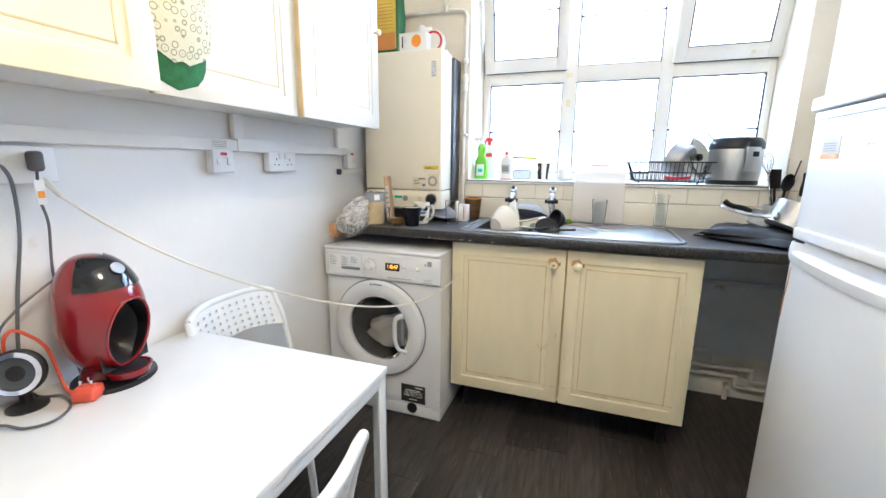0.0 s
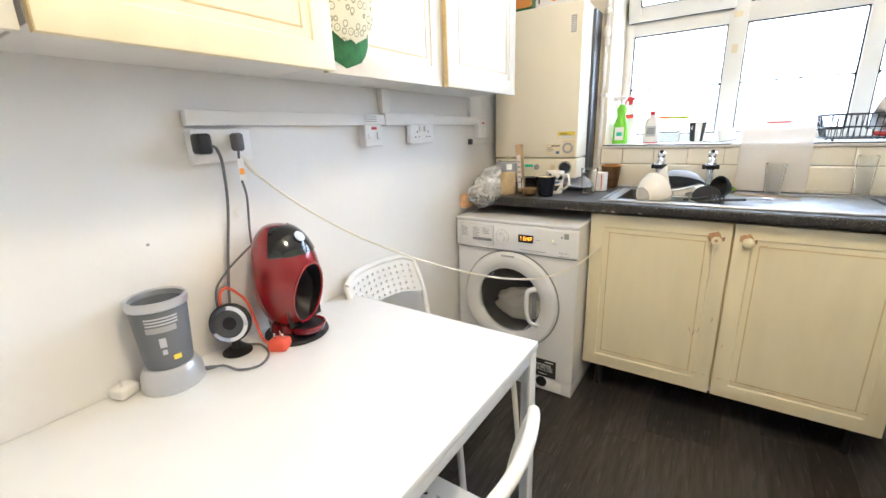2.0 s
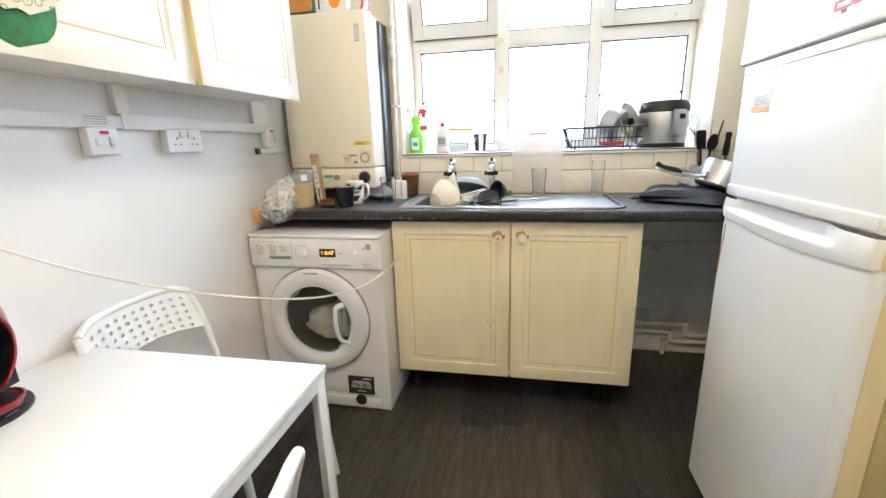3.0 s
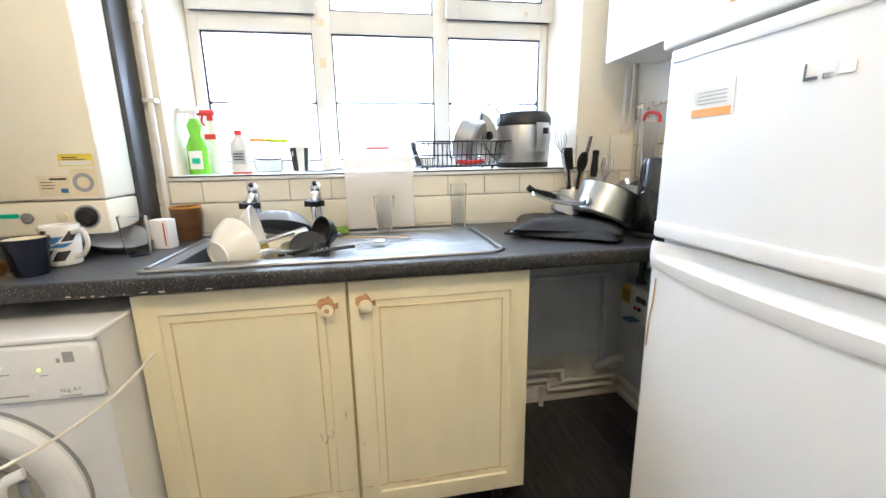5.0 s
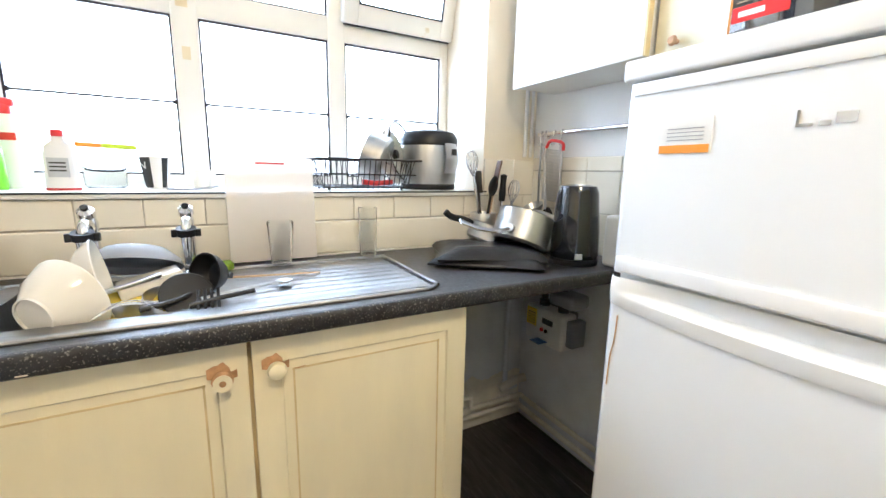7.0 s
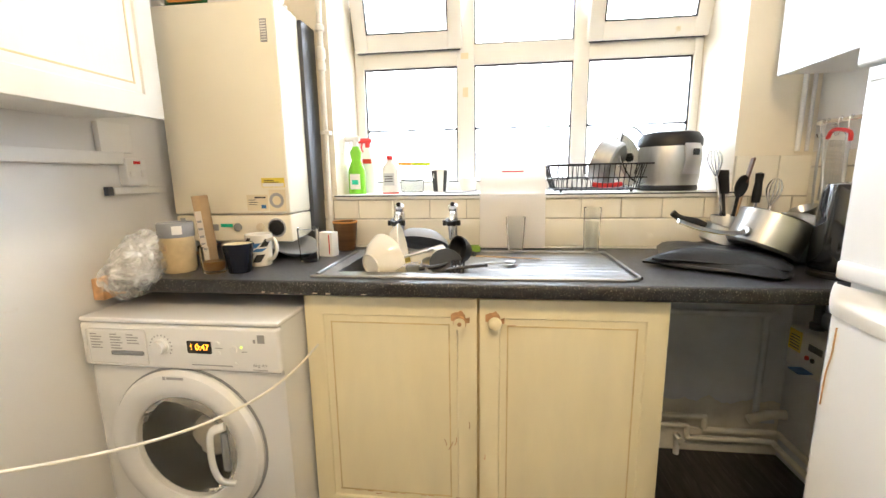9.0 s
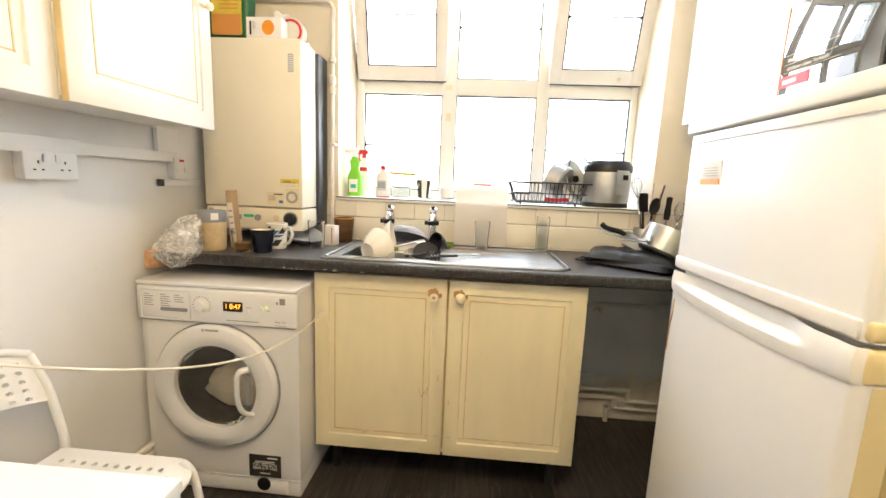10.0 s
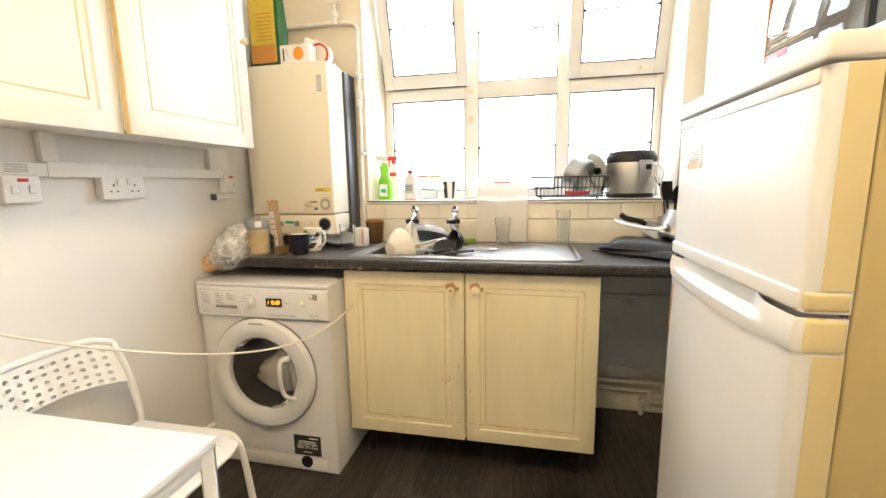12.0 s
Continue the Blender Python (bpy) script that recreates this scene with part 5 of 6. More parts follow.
part("plug_body", box(-0.02, 0.02, -0.022, 0.022, 0, 0.026, 0.007, 3, m=at(-1.09, 0.165, TT, 0, 0, 20)), PLASTW, wp)
part("pin", box(-0.003, 0.003, -0.002, 0.002, 0.026, 0.04, m=at(-1.085, 0.16, TT)), CHROME, wp)

# ---- worktop, boiler end ----
CT = 0.9375


def crumple():
    bm = bmesh.new()
    bmesh.ops.create_icosphere(bm, subdivisions=5, radius=1)
    for v in bm.verts:
        c = v.co.copy()
        k = 1 + 0.22 * noise.noise(c * 2.1) + 0.14 * abs(noise.noise(c * 5.5)) + 0.06 * noise.noise(c * 13)
        v.co = Vector((0.085 * c.x * k, 0.08 * c.y * k, 0.075 * c.z * k))
        if v.co.z < -0.05:
            v.co.z = -0.05 + 0.1 * (v.co.z + 0.05)
    return bm


def bag_fold(u, v, k):
    """One loose crinkled layer of the bag, wide at its mouth, trailing up to the knot."""
    a = 2 * math.pi * u
    r = (0.03 + 0.052 * math.sin(math.pi * min(1, 0.12 + 0.95 * v)) ** 0.8) * (1 - 0.16 * k)
    n = 1 + 0.28 * noise.noise(Vector((math.cos(a) * 2.2 + 7 * k, math.sin(a) * 2.2, v * 4))) + 0.12 * abs(noise.noise(Vector((math.cos(a) * 6, math.sin(a) * 6 + 3 * k, v * 9))))
    x = 0.085 - 0.155 * v
    return Vector((x, r * n * math.cos(a), 0.035 - 0.07 * v + r * n * math.sin(a) * 1.05))


pb = thing("plastic_bag", "crumpled clear plastic bag on the worktop end", "bag", (-0.99, 1.66, CT))
for k in range(3):
    bm = sheet(lambda u, v: bag_fold(u, v, k), 72, 36)
    bm.transform(at(-0.995, 1.648, CT + 0.038, 0, 0, 22))
    part("film", bm, BAGP, pb)
j = thing("food_jar", "tan jar with a grey screw lid on the worktop", "jar", (-0.94, 1.765, CT))
part("jar_body", lathe([(0, 0), (0.048, 0), (0.052, 0.008), (0.053, 0.1), (0.047, 0.112), (0, 0.113)], at(-0.932, 1.765, CT) @ Matrix.Diagonal((0.92, 0.92, 1, 1))), PEANUT, j)
part("lid", lathe([(0, 0.11), (0.054, 0.11), (0.055, 0.114), (0.055, 0.15), (0.052, 0.154), (0.046, 0.15), (0, 0.15)], at(-0.932, 1.765, CT) @ Matrix.Diagonal((0.92, 0.92, 1, 1))), GREY, j, "grey plastic lid")
part("price_tag", sheet(lambda u, v: Vector((-0.932 + 0.0513 * math.cos(radians(-62 + 30 * u)), 1.765 + 0.0513 * math.sin(radians(-62 + 30 * u)), CT + 0.12 + 0.026 * v)), 6, 1, 0.0004), PAPER, j)
part("leaf_print", box(-0.945, -0.928, 1.7155, 1.7165, CT + 0.065, CT + 0.09), KRAFT, j)
tc = thing("tea_carton", "narrow brown card carton standing behind the jar", "carton", (-0.872, 1.85, CT))
part("carton", box(-0.022, 0.022, -0.03, 0.03, 0, 0.19, 0.001, m=at(-0.885, 1.85, CT, 0, -4, 12) @ Matrix.Diagonal((0.55, 1, 1.22, 1))), KRAFT, tc)
part("front_label", box(-0.018, 0.018, -0.0312, -0.0303, 0.02, 0.15, m=at(-0.885, 1.85, CT, 0, -4, 12) @ Matrix.Diagonal((0.55, 1, 1.22, 1))), PINKT, tc)
bars([(-0.012, 0.012, 0.12 - 0.02 * k, 0.126 - 0.02 * k) for k in range(5)], at(-0.885, 1.85, CT, 0, -4, 12) @ Matrix.Diagonal((0.55, 1, 1.22, 1)) @ Matrix.Translation((0, -0.0318, 0)), GINK, tc)


def tumbler(x, y, z, r0, r1, h, label, name="drinking_glass"):
    g = thing(name, label, "glass", (x, y, z))
    part("glass_wall", cup(r0, r1, h, 0.003, at(x, y, z)), CLEAR, g)
    return g


g = tumbler(-0.805, 1.752, CT, 0.033, 0.04, 0.085, "small glass with coffee dregs")
part("dregs", cyl((-0.805, 1.752, CT + 0.009), (-0.805, 1.752, CT + 0.036), 0.0288, 0.0316), COFFEE, g, "brown coffee residue")
mg = thing("mug", "black glazed coffee mug on the worktop", "mug", (-0.728, 1.762, CT))
part("mug_body", cup(0.036, 0.049, 0.098, 0.004, at(-0.728, 1.762, CT) @ Matrix.Scale(0.92, 4)), DARKCER, mg)
part("inner_glaze", lathe([(0, 0.012), (0.032, 0.012), (0.0443, 0.096), (0.0438, 0.096), (0.03, 0.014), (0, 0.0135)], at(-0.728, 1.762, CT) @ Matrix.Scale(0.92, 4)), CREAMP, mg)
mg = thing("mug", "white mug with a navy and turquoise flag print", "mug", (-0.72, 1.865, CT))
b = part("mug_body", cup(0.036, 0.043, 0.105, 0.004, at(-0.72, 1.865, CT)), CERAM, mg)
part("handle", tube([(-0.682, 1.85, CT + 0.085), (-0.653, 1.84, CT + 0.09), (-0.643, 1.836, CT + 0.06), (-0.660, 1.842, CT + 0.03), (-0.685, 1.852, CT + 0.022)], 0.006, 10), CERAM, mg)
for a0, a1, z0, z1, m_ in ((-150, -110, 0.02, 0.045, INK), (-100, -60, 0.015, 0.04, INK), (-60, -25, 0.065, 0.09, INK), (-115, -75, 0.062, 0.078, BLUE), (-140, -118, 0.07, 0.095, INK), (-98, -50, 0.05, 0.06, BLUE)):
    part("print_block", sheet(lambda u, v: Vector((-0.72 + (0.0366 + 0.0067 * (z0 + (z1 - z0) * v) / 0.105) * math.cos(radians(a0 + (a1 - a0) * u + 25 * v)), 1.865 + (0.0366 + 0.0067 * (z0 + (z1 - z0) * v) / 0.105) * math.sin(radians(a0 + (a1 - a0) * u + 25 * v)), CT + z0 + (z1 - z0) * v)), 8, 2, 0.0005), m_, b)
dsh = thing("grey_dish", "shallow grey dish lying tilted behind the mugs", "dish", (-0.66, 2.02, CT))
part("dish_body", lathe([(0, 0), (0.05, 0), (0.085, 0.025), (0.09, 0.028), (0.084, 0.029), (0.05, 0.006), (0, 0.006)], at(-0.67, 2.01, CT + 0.018, 8, 12), 36), SILVER, dsh)
tumbler(-0.578, 1.93, CT, 0.031, 0.037, 0.115, "clear tall drinking glass near the sink")
wb = thing("small_box", "small white card box beside the boiler", "box", (-0.565, 2.04, CT))
part("carton", box(-0.03, 0.03, -0.02, 0.02, 0, 0.088, 0.001, m=at(-0.552, 2.03, CT, 0, 0, -12)), PAPER, wb)
part("red_stripe", box(0.016, 0.02, -0.0208, -0.0202, 0.01, 0.08, m=at(-0.552, 2.03, CT, 0, 0, -12)), REDP, wb)
bp = thing("brown_pot", "brown banded ceramic pot at the tiles", "pot", (-0.535, 2.15, CT))
part("pot_body", cup(0.036, 0.047, 0.112, 0.005, at(-0.53, 2.155, CT)), BROWNCER, bp)
part("gold_rim", lathe([(0.044, 0.108), (0.048, 0.108), (0.048, 0.114), (0.044, 0.114)], at(-0.53, 2.155, CT), closed=True), OCHRE, bp)

# ---- dishes in the sink ----
def bowl_at(name, m, r, h, material, label):
    g = thing(name, label, "bowl", m.translation)
    part("bowl_wall", lathe([(0, 0.004), (r * 0.42, 0.004), (r * 0.42, 0), (r * 0.46, 0), (r * 0.46, 0.005), (r * 0.8, h * 0.5), (r, h), (r * 0.985, h + 0.002), (r * 0.96, h), (r * 0.76, h * 0.52), (r * 0.4, 0.01), (0, 0.01)], m, 40), material, g)
    return g


def aimed(foot, axis):
    """A frame at foot whose z runs along axis."""
    return Matrix.Translation(foot) @ Vector(axis).to_track_quat("Z", "Y").to_matrix().to_4x4()


bowl_at("white_bowl", aimed((-0.318, 1.775, 0.958), (0.55, 0.80, 0.20)), 0.078, 0.07, CERAM, "white ceramic bowl on edge in the sink")
bowl_at("white_bowl", aimed((-0.285, 1.865, 0.985), (0.95, 0.10, 0.18)), 0.082, 0.05, CERAM, "white ceramic bowl leaning on another")
wt = thing("white_tub", "white plastic tub lying among the dishes", "tub", (-0.17, 1.94, 0.95))
part("tub_side", box(-0.06, 0.06, -0.035, 0.035, 0, 0.03, 0.006, 3, m=at(-0.165, 1.93, 0.952, 0, -12, 14)), CERAM, wt)
pn = thing("frying_pan", "grey frying pan upturned behind the dishes in the sink", "pan", (-0.2, 2.02, 0.95))
part("pan_body", lathe([(0, 0.055), (0.075, 0.049), (0.11, 0.02), (0.118, 0), (0.114, 0), (0.107, 0.018), (0.073, 0.039), (0, 0.041)], at(-0.205, 2.02, 0.985, -24, 4) @ Matrix.Scale(0.82, 4), 40), GREY, pn)
part("handle", tube([(-0.1, 1.97, 0.985), (-0.05, 1.93, 0.975), (-0.01, 1.90, 0.972)], 0.007, 8), DGREY, pn)
sv = thing("steel_saucepan", "steel saucepan in the sink with a long handle", "pan", (-0.2, 1.93, 0.85))
part("pan_body", cup(0.085, 0.09, 0.1, 0.003, at(-0.17, 1.9, 0.855)), STEEL, sv)
part("handle", box(-0.085, 0.085, -0.011, 0.011, -0.004, 0.004, 0.003, m=at(-0.225, 1.885, 0.968, 0, -14, 12)), STEEL, sv)
ss = thing("steel_pot", "steel pot half sunk among dirty dishes", "pot", (-0.12, 1.84, 0.86))
part("pan_body", cup(0.07, 0.075, 0.09, 0.002, at(-0.12, 1.84, 0.862, 8, 14)), STEEL, ss)
ld = thing("black_ladle", "black nylon ladle resting on the dishes", "ladle", (-0.04, 1.87, 0.96))
part("cup", lathe([(0, 0), (0.028, 0.008), (0.042, 0.03), (0.045, 0.045), (0.042, 0.045), (0.039, 0.03), (0.026, 0.011), (0, 0.004)], at(-0.03, 1.865, 0.985, 20, -75, 20), 28), BLACKP, ld)
part("handle", tube([(-0.05, 1.85, 0.965), (-0.11, 1.80, 0.955), (-0.17, 1.775, 0.95)], 0.006, 8), BLACKP, ld)
tg = thing("slotted_turner", "black slotted nylon turner among the dishes", "utensil", (-0.1, 1.79, 0.95))
part("head", lathe([(0, 0), (0.048, 0), (0.05, 0.002), (0.048, 0.004), (0, 0.004)], at(-0.095, 1.815, 0.96, 48, 10), 24), BLACKP, tg)
for k in range(4):
    part("slat", box(-0.003, 0.003, -0.03, 0.03, -0.002, 0.004, 0.001, m=at(-0.075 + 0.012 * k, 1.785, 0.952, 30)), BLACKP, tg)
part("handle", tube([(-0.09, 1.775, 0.948), (-0.03, 1.785, 0.955), (0.03, 1.80, 0.958)], 0.005, 8), BLACKP, tg)
spn = thing("spoon", "steel spoon lying over the sink edge", "spoon", (0.03, 1.83, 0.95))
part("handle", tube([(-0.07, 1.80, 0.952), (0.0, 1.82, 0.957), (0.06, 1.855, 0.955), (0.1, 1.87, 0.951)], 0.0045, 8, flat=0.5), STEEL, spn)
part("bowl", lathe([(0, 0), (0.012, 0.002), (0.02, 0.007), (0.019, 0.008), (0.011, 0.004), (0, 0.002)], at(0.1, 1.872, 0.948)), STEEL, spn)
ck = thing("chopstick", "thin wooden chopstick on the drainer", "chopstick", (0.08, 1.96, 0.95))
part("stick", cyl((-0.03, 1.925, 0.962), (0.2, 1.945, 0.949), 0.003, 0.002), KRAFT, ck)
wk = thing("wire_whisk", "wire loops of a whisk in the sink", "whisk", (-0.22, 1.79, 0.93))
for k in range(3):
    part("wire", tube([(-0.24, 1.76 + 0.01 * k, 0.945), (-0.2, 1.77 + 0.012 * k, 0.965), (-0.15, 1.785 + 0.01 * k, 0.955), (-0.13, 1.79, 0.94)], 0.0012, 6), CHROME, wk)
pt = thing("yellow_plate", "yellow plastic plate under the pans in the sink", "plate", (-0.2, 1.84, 0.9))
part("plate_body", lathe([(0, 0), (0.06, 0), (0.085, 0.012), (0.084, 0.014), (0.06, 0.003), (0, 0.003)], at(-0.215, 1.835, 0.925, 14), 32), YELLOW, pt)
spg = thing("sponge", "green scouring sponge behind the sink", "sponge", (-0.03, 2.09, 0.942))
part("foam", box(-0.04, 0.04, -0.022, 0.022, 0, 0.022, 0.006, 3, m=at(-0.04, 2.095, 0.944, 0, 0, 8)), SPONGE, spg)
tumbler(0.127, 2.11, 0.944, 0.028, 0.036, 0.125, "clear drinking glass on the drainer")
tumbler(0.407, 2.165, CT + 0.0005, 0.027, 0.031, 0.16, "tall clear glass beside the drainer")
cbd = thing("chopping_board", "frosted white plastic chopping board leaning on the tiles", "chopping board", (0.118, 2.19, 0.945))
bm = box(-0.122, 0.122, -0.003, 0.003, 0, 0.305, 0.0028, 2, m=at(0.118, 2.165, 0.9455, -6.5))
part("board", bm, BOARD, cbd)
part("grip", box(-0.04, 0.04, -0.0036, 0.0036, 0.285, 0.29, m=at(0.118, 2.165, 0.9455, -6.5)), REDP, cbd, "thin red mark at the top")

# ---- worktop, fridge end ----
def pouch(u, v, top):
    x = -0.155 + 0.31 * u
    y = -0.125 + 0.25 * v
    e = min(u, 1 - u, v, 1 - v) * 6
    h = min(1, max(0, e)) ** 0.6
    z = 0.027 * h + 0.009 * noise.noise(Vector((u * 4, v * 4, 2))) * h
    return Vector((x + 0.012 * math.sin(5 * v), y + 0.012 * math.sin(4 * u), z + 0.005 if top else 0.002))


lb = thing("laptop_sleeve", "black padded zip sleeve lying on the worktop", "bag", (0.73, 1.93, CT))
for k, (sx, dz, rz) in enumerate(((1.08, 0.0, -36), (1.02, 0.016, -27))):
    bm = sheet(lambda u, v: pouch(u, v, True), 24, 20, -0.006)
    bm.transform(at(0.72, 1.925, CT + 0.004 + dz, 0, 0, rz) @ Matrix.Diagonal((sx, sx, 1, 1)))
    part("padded_panel", bm, LEATHER, lb)
part("zip_edge", tube([at(0.735, 1.915, CT + 0.012, 0, 0, -32) @ Vector(p) for p in ((-0.15, -0.11, 0), (-0.05, -0.13, 0), (0.06, -0.128, 0), (0.15, -0.115, 0), (0.155, 0, 0), (0.15, 0.11, 0))], 0.006, 8), BLACKP, lb)
part("tag", box(-0.012, 0.012, -0.004, 0.004, 0, 0.002, m=at(0.69, 1.85, CT + 0.038, 4, 0, -60)), SILVER, lb)


def saucepan(m, r, h, label, lid=False, material=STEEL):
    s = thing("saucepan", label, "pan", m.translation)
    part("pan_body", lathe([(0, 0), (r - 0.008, 0), (r, 0.008), (r, h), (r + 0.003, h + 0.002), (r - 0.002, h + 0.003), (r - 0.004, h), (r - 0.004, 0.012), (0, 0.008)], m, 44), material, s)
    return s


m1 = at(0.825, 1.90, CT + 0.05, 0, 24, 12)
sp1 = saucepan(m1, 0.092, 0.1, "steel saucepan tipped on the black sleeve")
part("rivet_plate", lathe([(0, 0), (0.014, 0), (0.012, 0.008), (0, 0.009)], m1 @ at(-0.0905, -0.03, 0.028, 0, -90)), STEEL, sp1)
hx = m1 @ Vector((-0.092, -0.03, 0.028))
part("handle", tube([hx + Vector(p) for p in ((0, 0, 0), (-0.05, -0.004, -0.004), (-0.13, -0.008, 0.01), (-0.19, -0.01, 0.032))], 0.009, 10, flat=0.45), CHROME, sp1, "steel strap handle")
m2 = at(0.785, 2.03, CT + 0.042, 0, 20, -10)
sp2 = saucepan(m2, 0.07, 0.06, "small steel pan with a black handle stacked behind")
part("handle", tube([m2 @ Vector(p) for p in ((-0.07, 0, 0.045), (-0.1, 0, 0.048), (-0.15, -0.01, 0.042), (-0.18, -0.01, 0.05))], 0.011, 10), BLACKP, sp2, "black plastic handle")
m3 = at(0.98, 2.02, CT + 0.001, 0, 0, 0)
sp3 = saucepan(m3, 0.085, 0.12, "steel pot with a lid beside the kettle")
part("lid", lathe([(0, 0.028), (0.04, 0.024), (0.085, 0.006), (0.089, 0), (0.085, 0.0), (0, 0.02)], m3 @ at(0, 0, 0.124)), STEEL, sp3)

cr = thing("utensil_crock", "steel crock full of kitchen utensils", "utensil holder", (0.86, 2.16, CT))
part("crock", cup(0.045, 0.05, 0.13, 0.002, at(0.865, 2.165, CT)), STEEL, cr)


def utensil(name, label, foot, tip, material, head, hm):
    u = thing(name, label, "utensil", foot)
    part("handle", tube([foot, (Vector(foot) + Vector(tip)) / 2 + Vector((0.002, 0, 0)), tip], 0.0055, 8), material, u)
    f, t = Vector(foot), Vector(tip)
    q = Matrix.Translation(t) @ (t - f).to_track_quat("Z", "Y").to_matrix().to_4x4()
    if head == "whisk":
        for k in range(6):
            a = math.pi * k / 6
            part("wire", tube([q @ Vector(p) for p in ((0.004 * math.cos(a), 0.004 * math.sin(a), 0), (0.022 * math.cos(a), 0.022 * math.sin(a), 0.05), (0.014 * math.cos(a), 0.014 * math.sin(a), 0.085), (0, 0, 0.092), (-0.014 * math.cos(a), -0.014 * math.sin(a), 0.085), (-0.022 * math.cos(a), -0.022 * math.sin(a), 0.05), (-0.004 * math.cos(a), -0.004 * math.sin(a), 0))], 0.0011, 6), CHROME, u)
    elif head == "spatula":
        part("blade", box(-0.03, 0.03, -0.003, 0.003, 0, 0.085, 0.0028, 3, m=q), hm, u)
    elif head == "spoon":
        part("bowl", lathe([(0, 0), (0.02, 0.003), (0.03, 0.012), (0.029, 0.013), (0.018, 0.006), (0, 0.003)], q @ at(0, 0.008, 0.03, 90) @ Matrix.Diagonal((0.9, 1.3, 1, 1))), hm, u)
    elif head == "grip":
        part("grip", lathe([(0, 0), (0.012, 0), (0.014, 0.03), (0.011, 0.07), (0.013, 0.1), (0, 0.105)], q), hm, u)
    return u


B = (0.865, 2.165, CT + 0.01)
utensil("wire_whisk", "balloon whisk standing in the crock", B, (0.815, 2.16, 1.205), CHROME, "whisk", CHROME)
utensil("spatula", "brown wooden spatula in the crock", B, (0.905, 2.15, 1.18), KRAFT, "spatula", mat("dark_wood", (0.1, 0.045, 0.025), 0.5))
utensil("black_spoon", "black nylon spoon in the crock", B, (0.875, 2.13, 1.14), BLACKP, "spoon", BLACKP)
utensil("spatula", "black nylon spatula in the crock", B, (0.855, 2.185, 1.14), BLACKP, "spatula", BLACKP)
utensil("hand_tool", "kitchen tool with a black grip standing upright", (0.95, 2.175, CT + 0.005), (0.955, 2.17, 1.11), CHROME, "grip", BLACKP)
utensil("wire_strainer", "small wire whisk in the corner", (0.985, 2.175, CT + 0.005), (1.0, 2.165, 1.10), CHROME, "whisk", CHROME)
utensil("red_handled_knife", "red handled tool among the utensils", B, (0.91, 2.15, 0.985), REDP, "grip", REDP)

kt = thing("kettle", "black cordless jug kettle on its base", "kettle", (0.975, 1.80, CT))
part("power_base", lathe([(0, 0), (0.075, 0), (0.076, 0.012), (0.07, 0.018), (0, 0.018)], at(0.975, 1.80, CT)), BLACKP, kt)
part("jug", lathe([(0, 0.02), (0.072, 0.02), (0.076, 0.035), (0.074, 0.1), (0.063, 0.225), (0.055, 0.245), (0.03, 0.25), (0, 0.251)], at(0.975, 1.80, CT), 44), MWGLASS, kt)
part("window_strip", box(-0.012, 0.012, -0.0035, 0.0015, 0.05, 0.2, 0.003, 2, m=at(0.938, 1.748, CT, -3.5, 0, -35)), DGREY, kt, "grey water gauge")
part("lid_button", box(-0.014, 0.014, -0.008, 0.008, 0, 0.008, 0.003, m=at(0.955, 1.775, CT + 0.243, 0, 0, -35)), SILVER, kt)
part("switch", box(-0.012, 0.012, -0.006, 0.004, 0, 0.02, 0.003, m=at(0.935, 1.742, CT + 0.022, 0, 0, -35)), SILVER, kt)
part("handle", tube([(1.03, 1.83, CT + 0.23), (1.075, 1.855, CT + 0.21), (1.085, 1.86, CT + 0.13), (1.045, 1.84, CT + 0.05)], 0.012, 10), BLACKP, kt)
ts = thing("white_appliance", "white plastic appliance behind the kettle", "appliance", (1.08, 1.66, CT))
part("body", box(1.02, 1.14, 1.635, 1.73, CT, CT + 0.16, 0.014, 3), PLASTW, ts)

rl = thing("utensil_rail", "steel hanging rail on the side wall", "rail", (RW - 0.03, 1.95, 1.37))
part("bar", cyl((RW - 0.04, 2.165, 1.372), (RW - 0.04, 1.45, 1.372), 0.0075), CHROME, rl)
for y in (2.15, 1.5):
    part("bracket", cyl((RW - 0.001, y, 1.372), (RW - 0.04, y, 1.372), 0.009), CHROME, rl)
    part("rosette", lathe([(0, 0), (0.016, 0), (0.014, 0.006), (0, 0.007)], at(RW - 0.001, y, 1.372, 0, -90)), CHROME, rl)
for y in (2.14, 2.12, 2.07, 2.03):
    part("hook", tube([(RW - 0.04, y, 1.382), (RW - 0.05, y, 1.378), (RW - 0.05, y, 1.35), (RW - 0.046, y, 1.33), (RW - 0.055, y, 1.325), (RW - 0.06, y, 1.335)], 0.002, 6), CHROME, rl)
lad = thing("steel_ladle", "steel ladle hanging from the rail", "ladle", (RW - 0.05, 2.13, 1.1))
part("handle", tube([(RW - 0.05, 2.135, 1.335), (RW - 0.05, 2.137, 1.2), (RW - 0.045, 2.14, 1.1)], 0.004, 8), STEEL, lad)
part("bowl", lathe([(0, 0), (0.025, 0.007), (0.038, 0.025), (0.04, 0.036), (0.038, 0.036), (0.023, 0.01), (0, 0.003)], at(RW - 0.06, 2.135, 1.06, 0, -25)), STEEL, lad)
gr = thing("grater", "flat steel grater with a red handle hanging on the rail", "grater", (RW - 0.05, 2.07, 1.12))
G = at(RW - 0.045, 2.075, 1.115, 6, -3)
bm = perforated(lambda u, v, w: G @ Vector((w, -0.042 + 0.084 * u, 0.195 * v)), 8, 16, 0.2, 0.0015)
part("blade", bm, STEEL, gr)
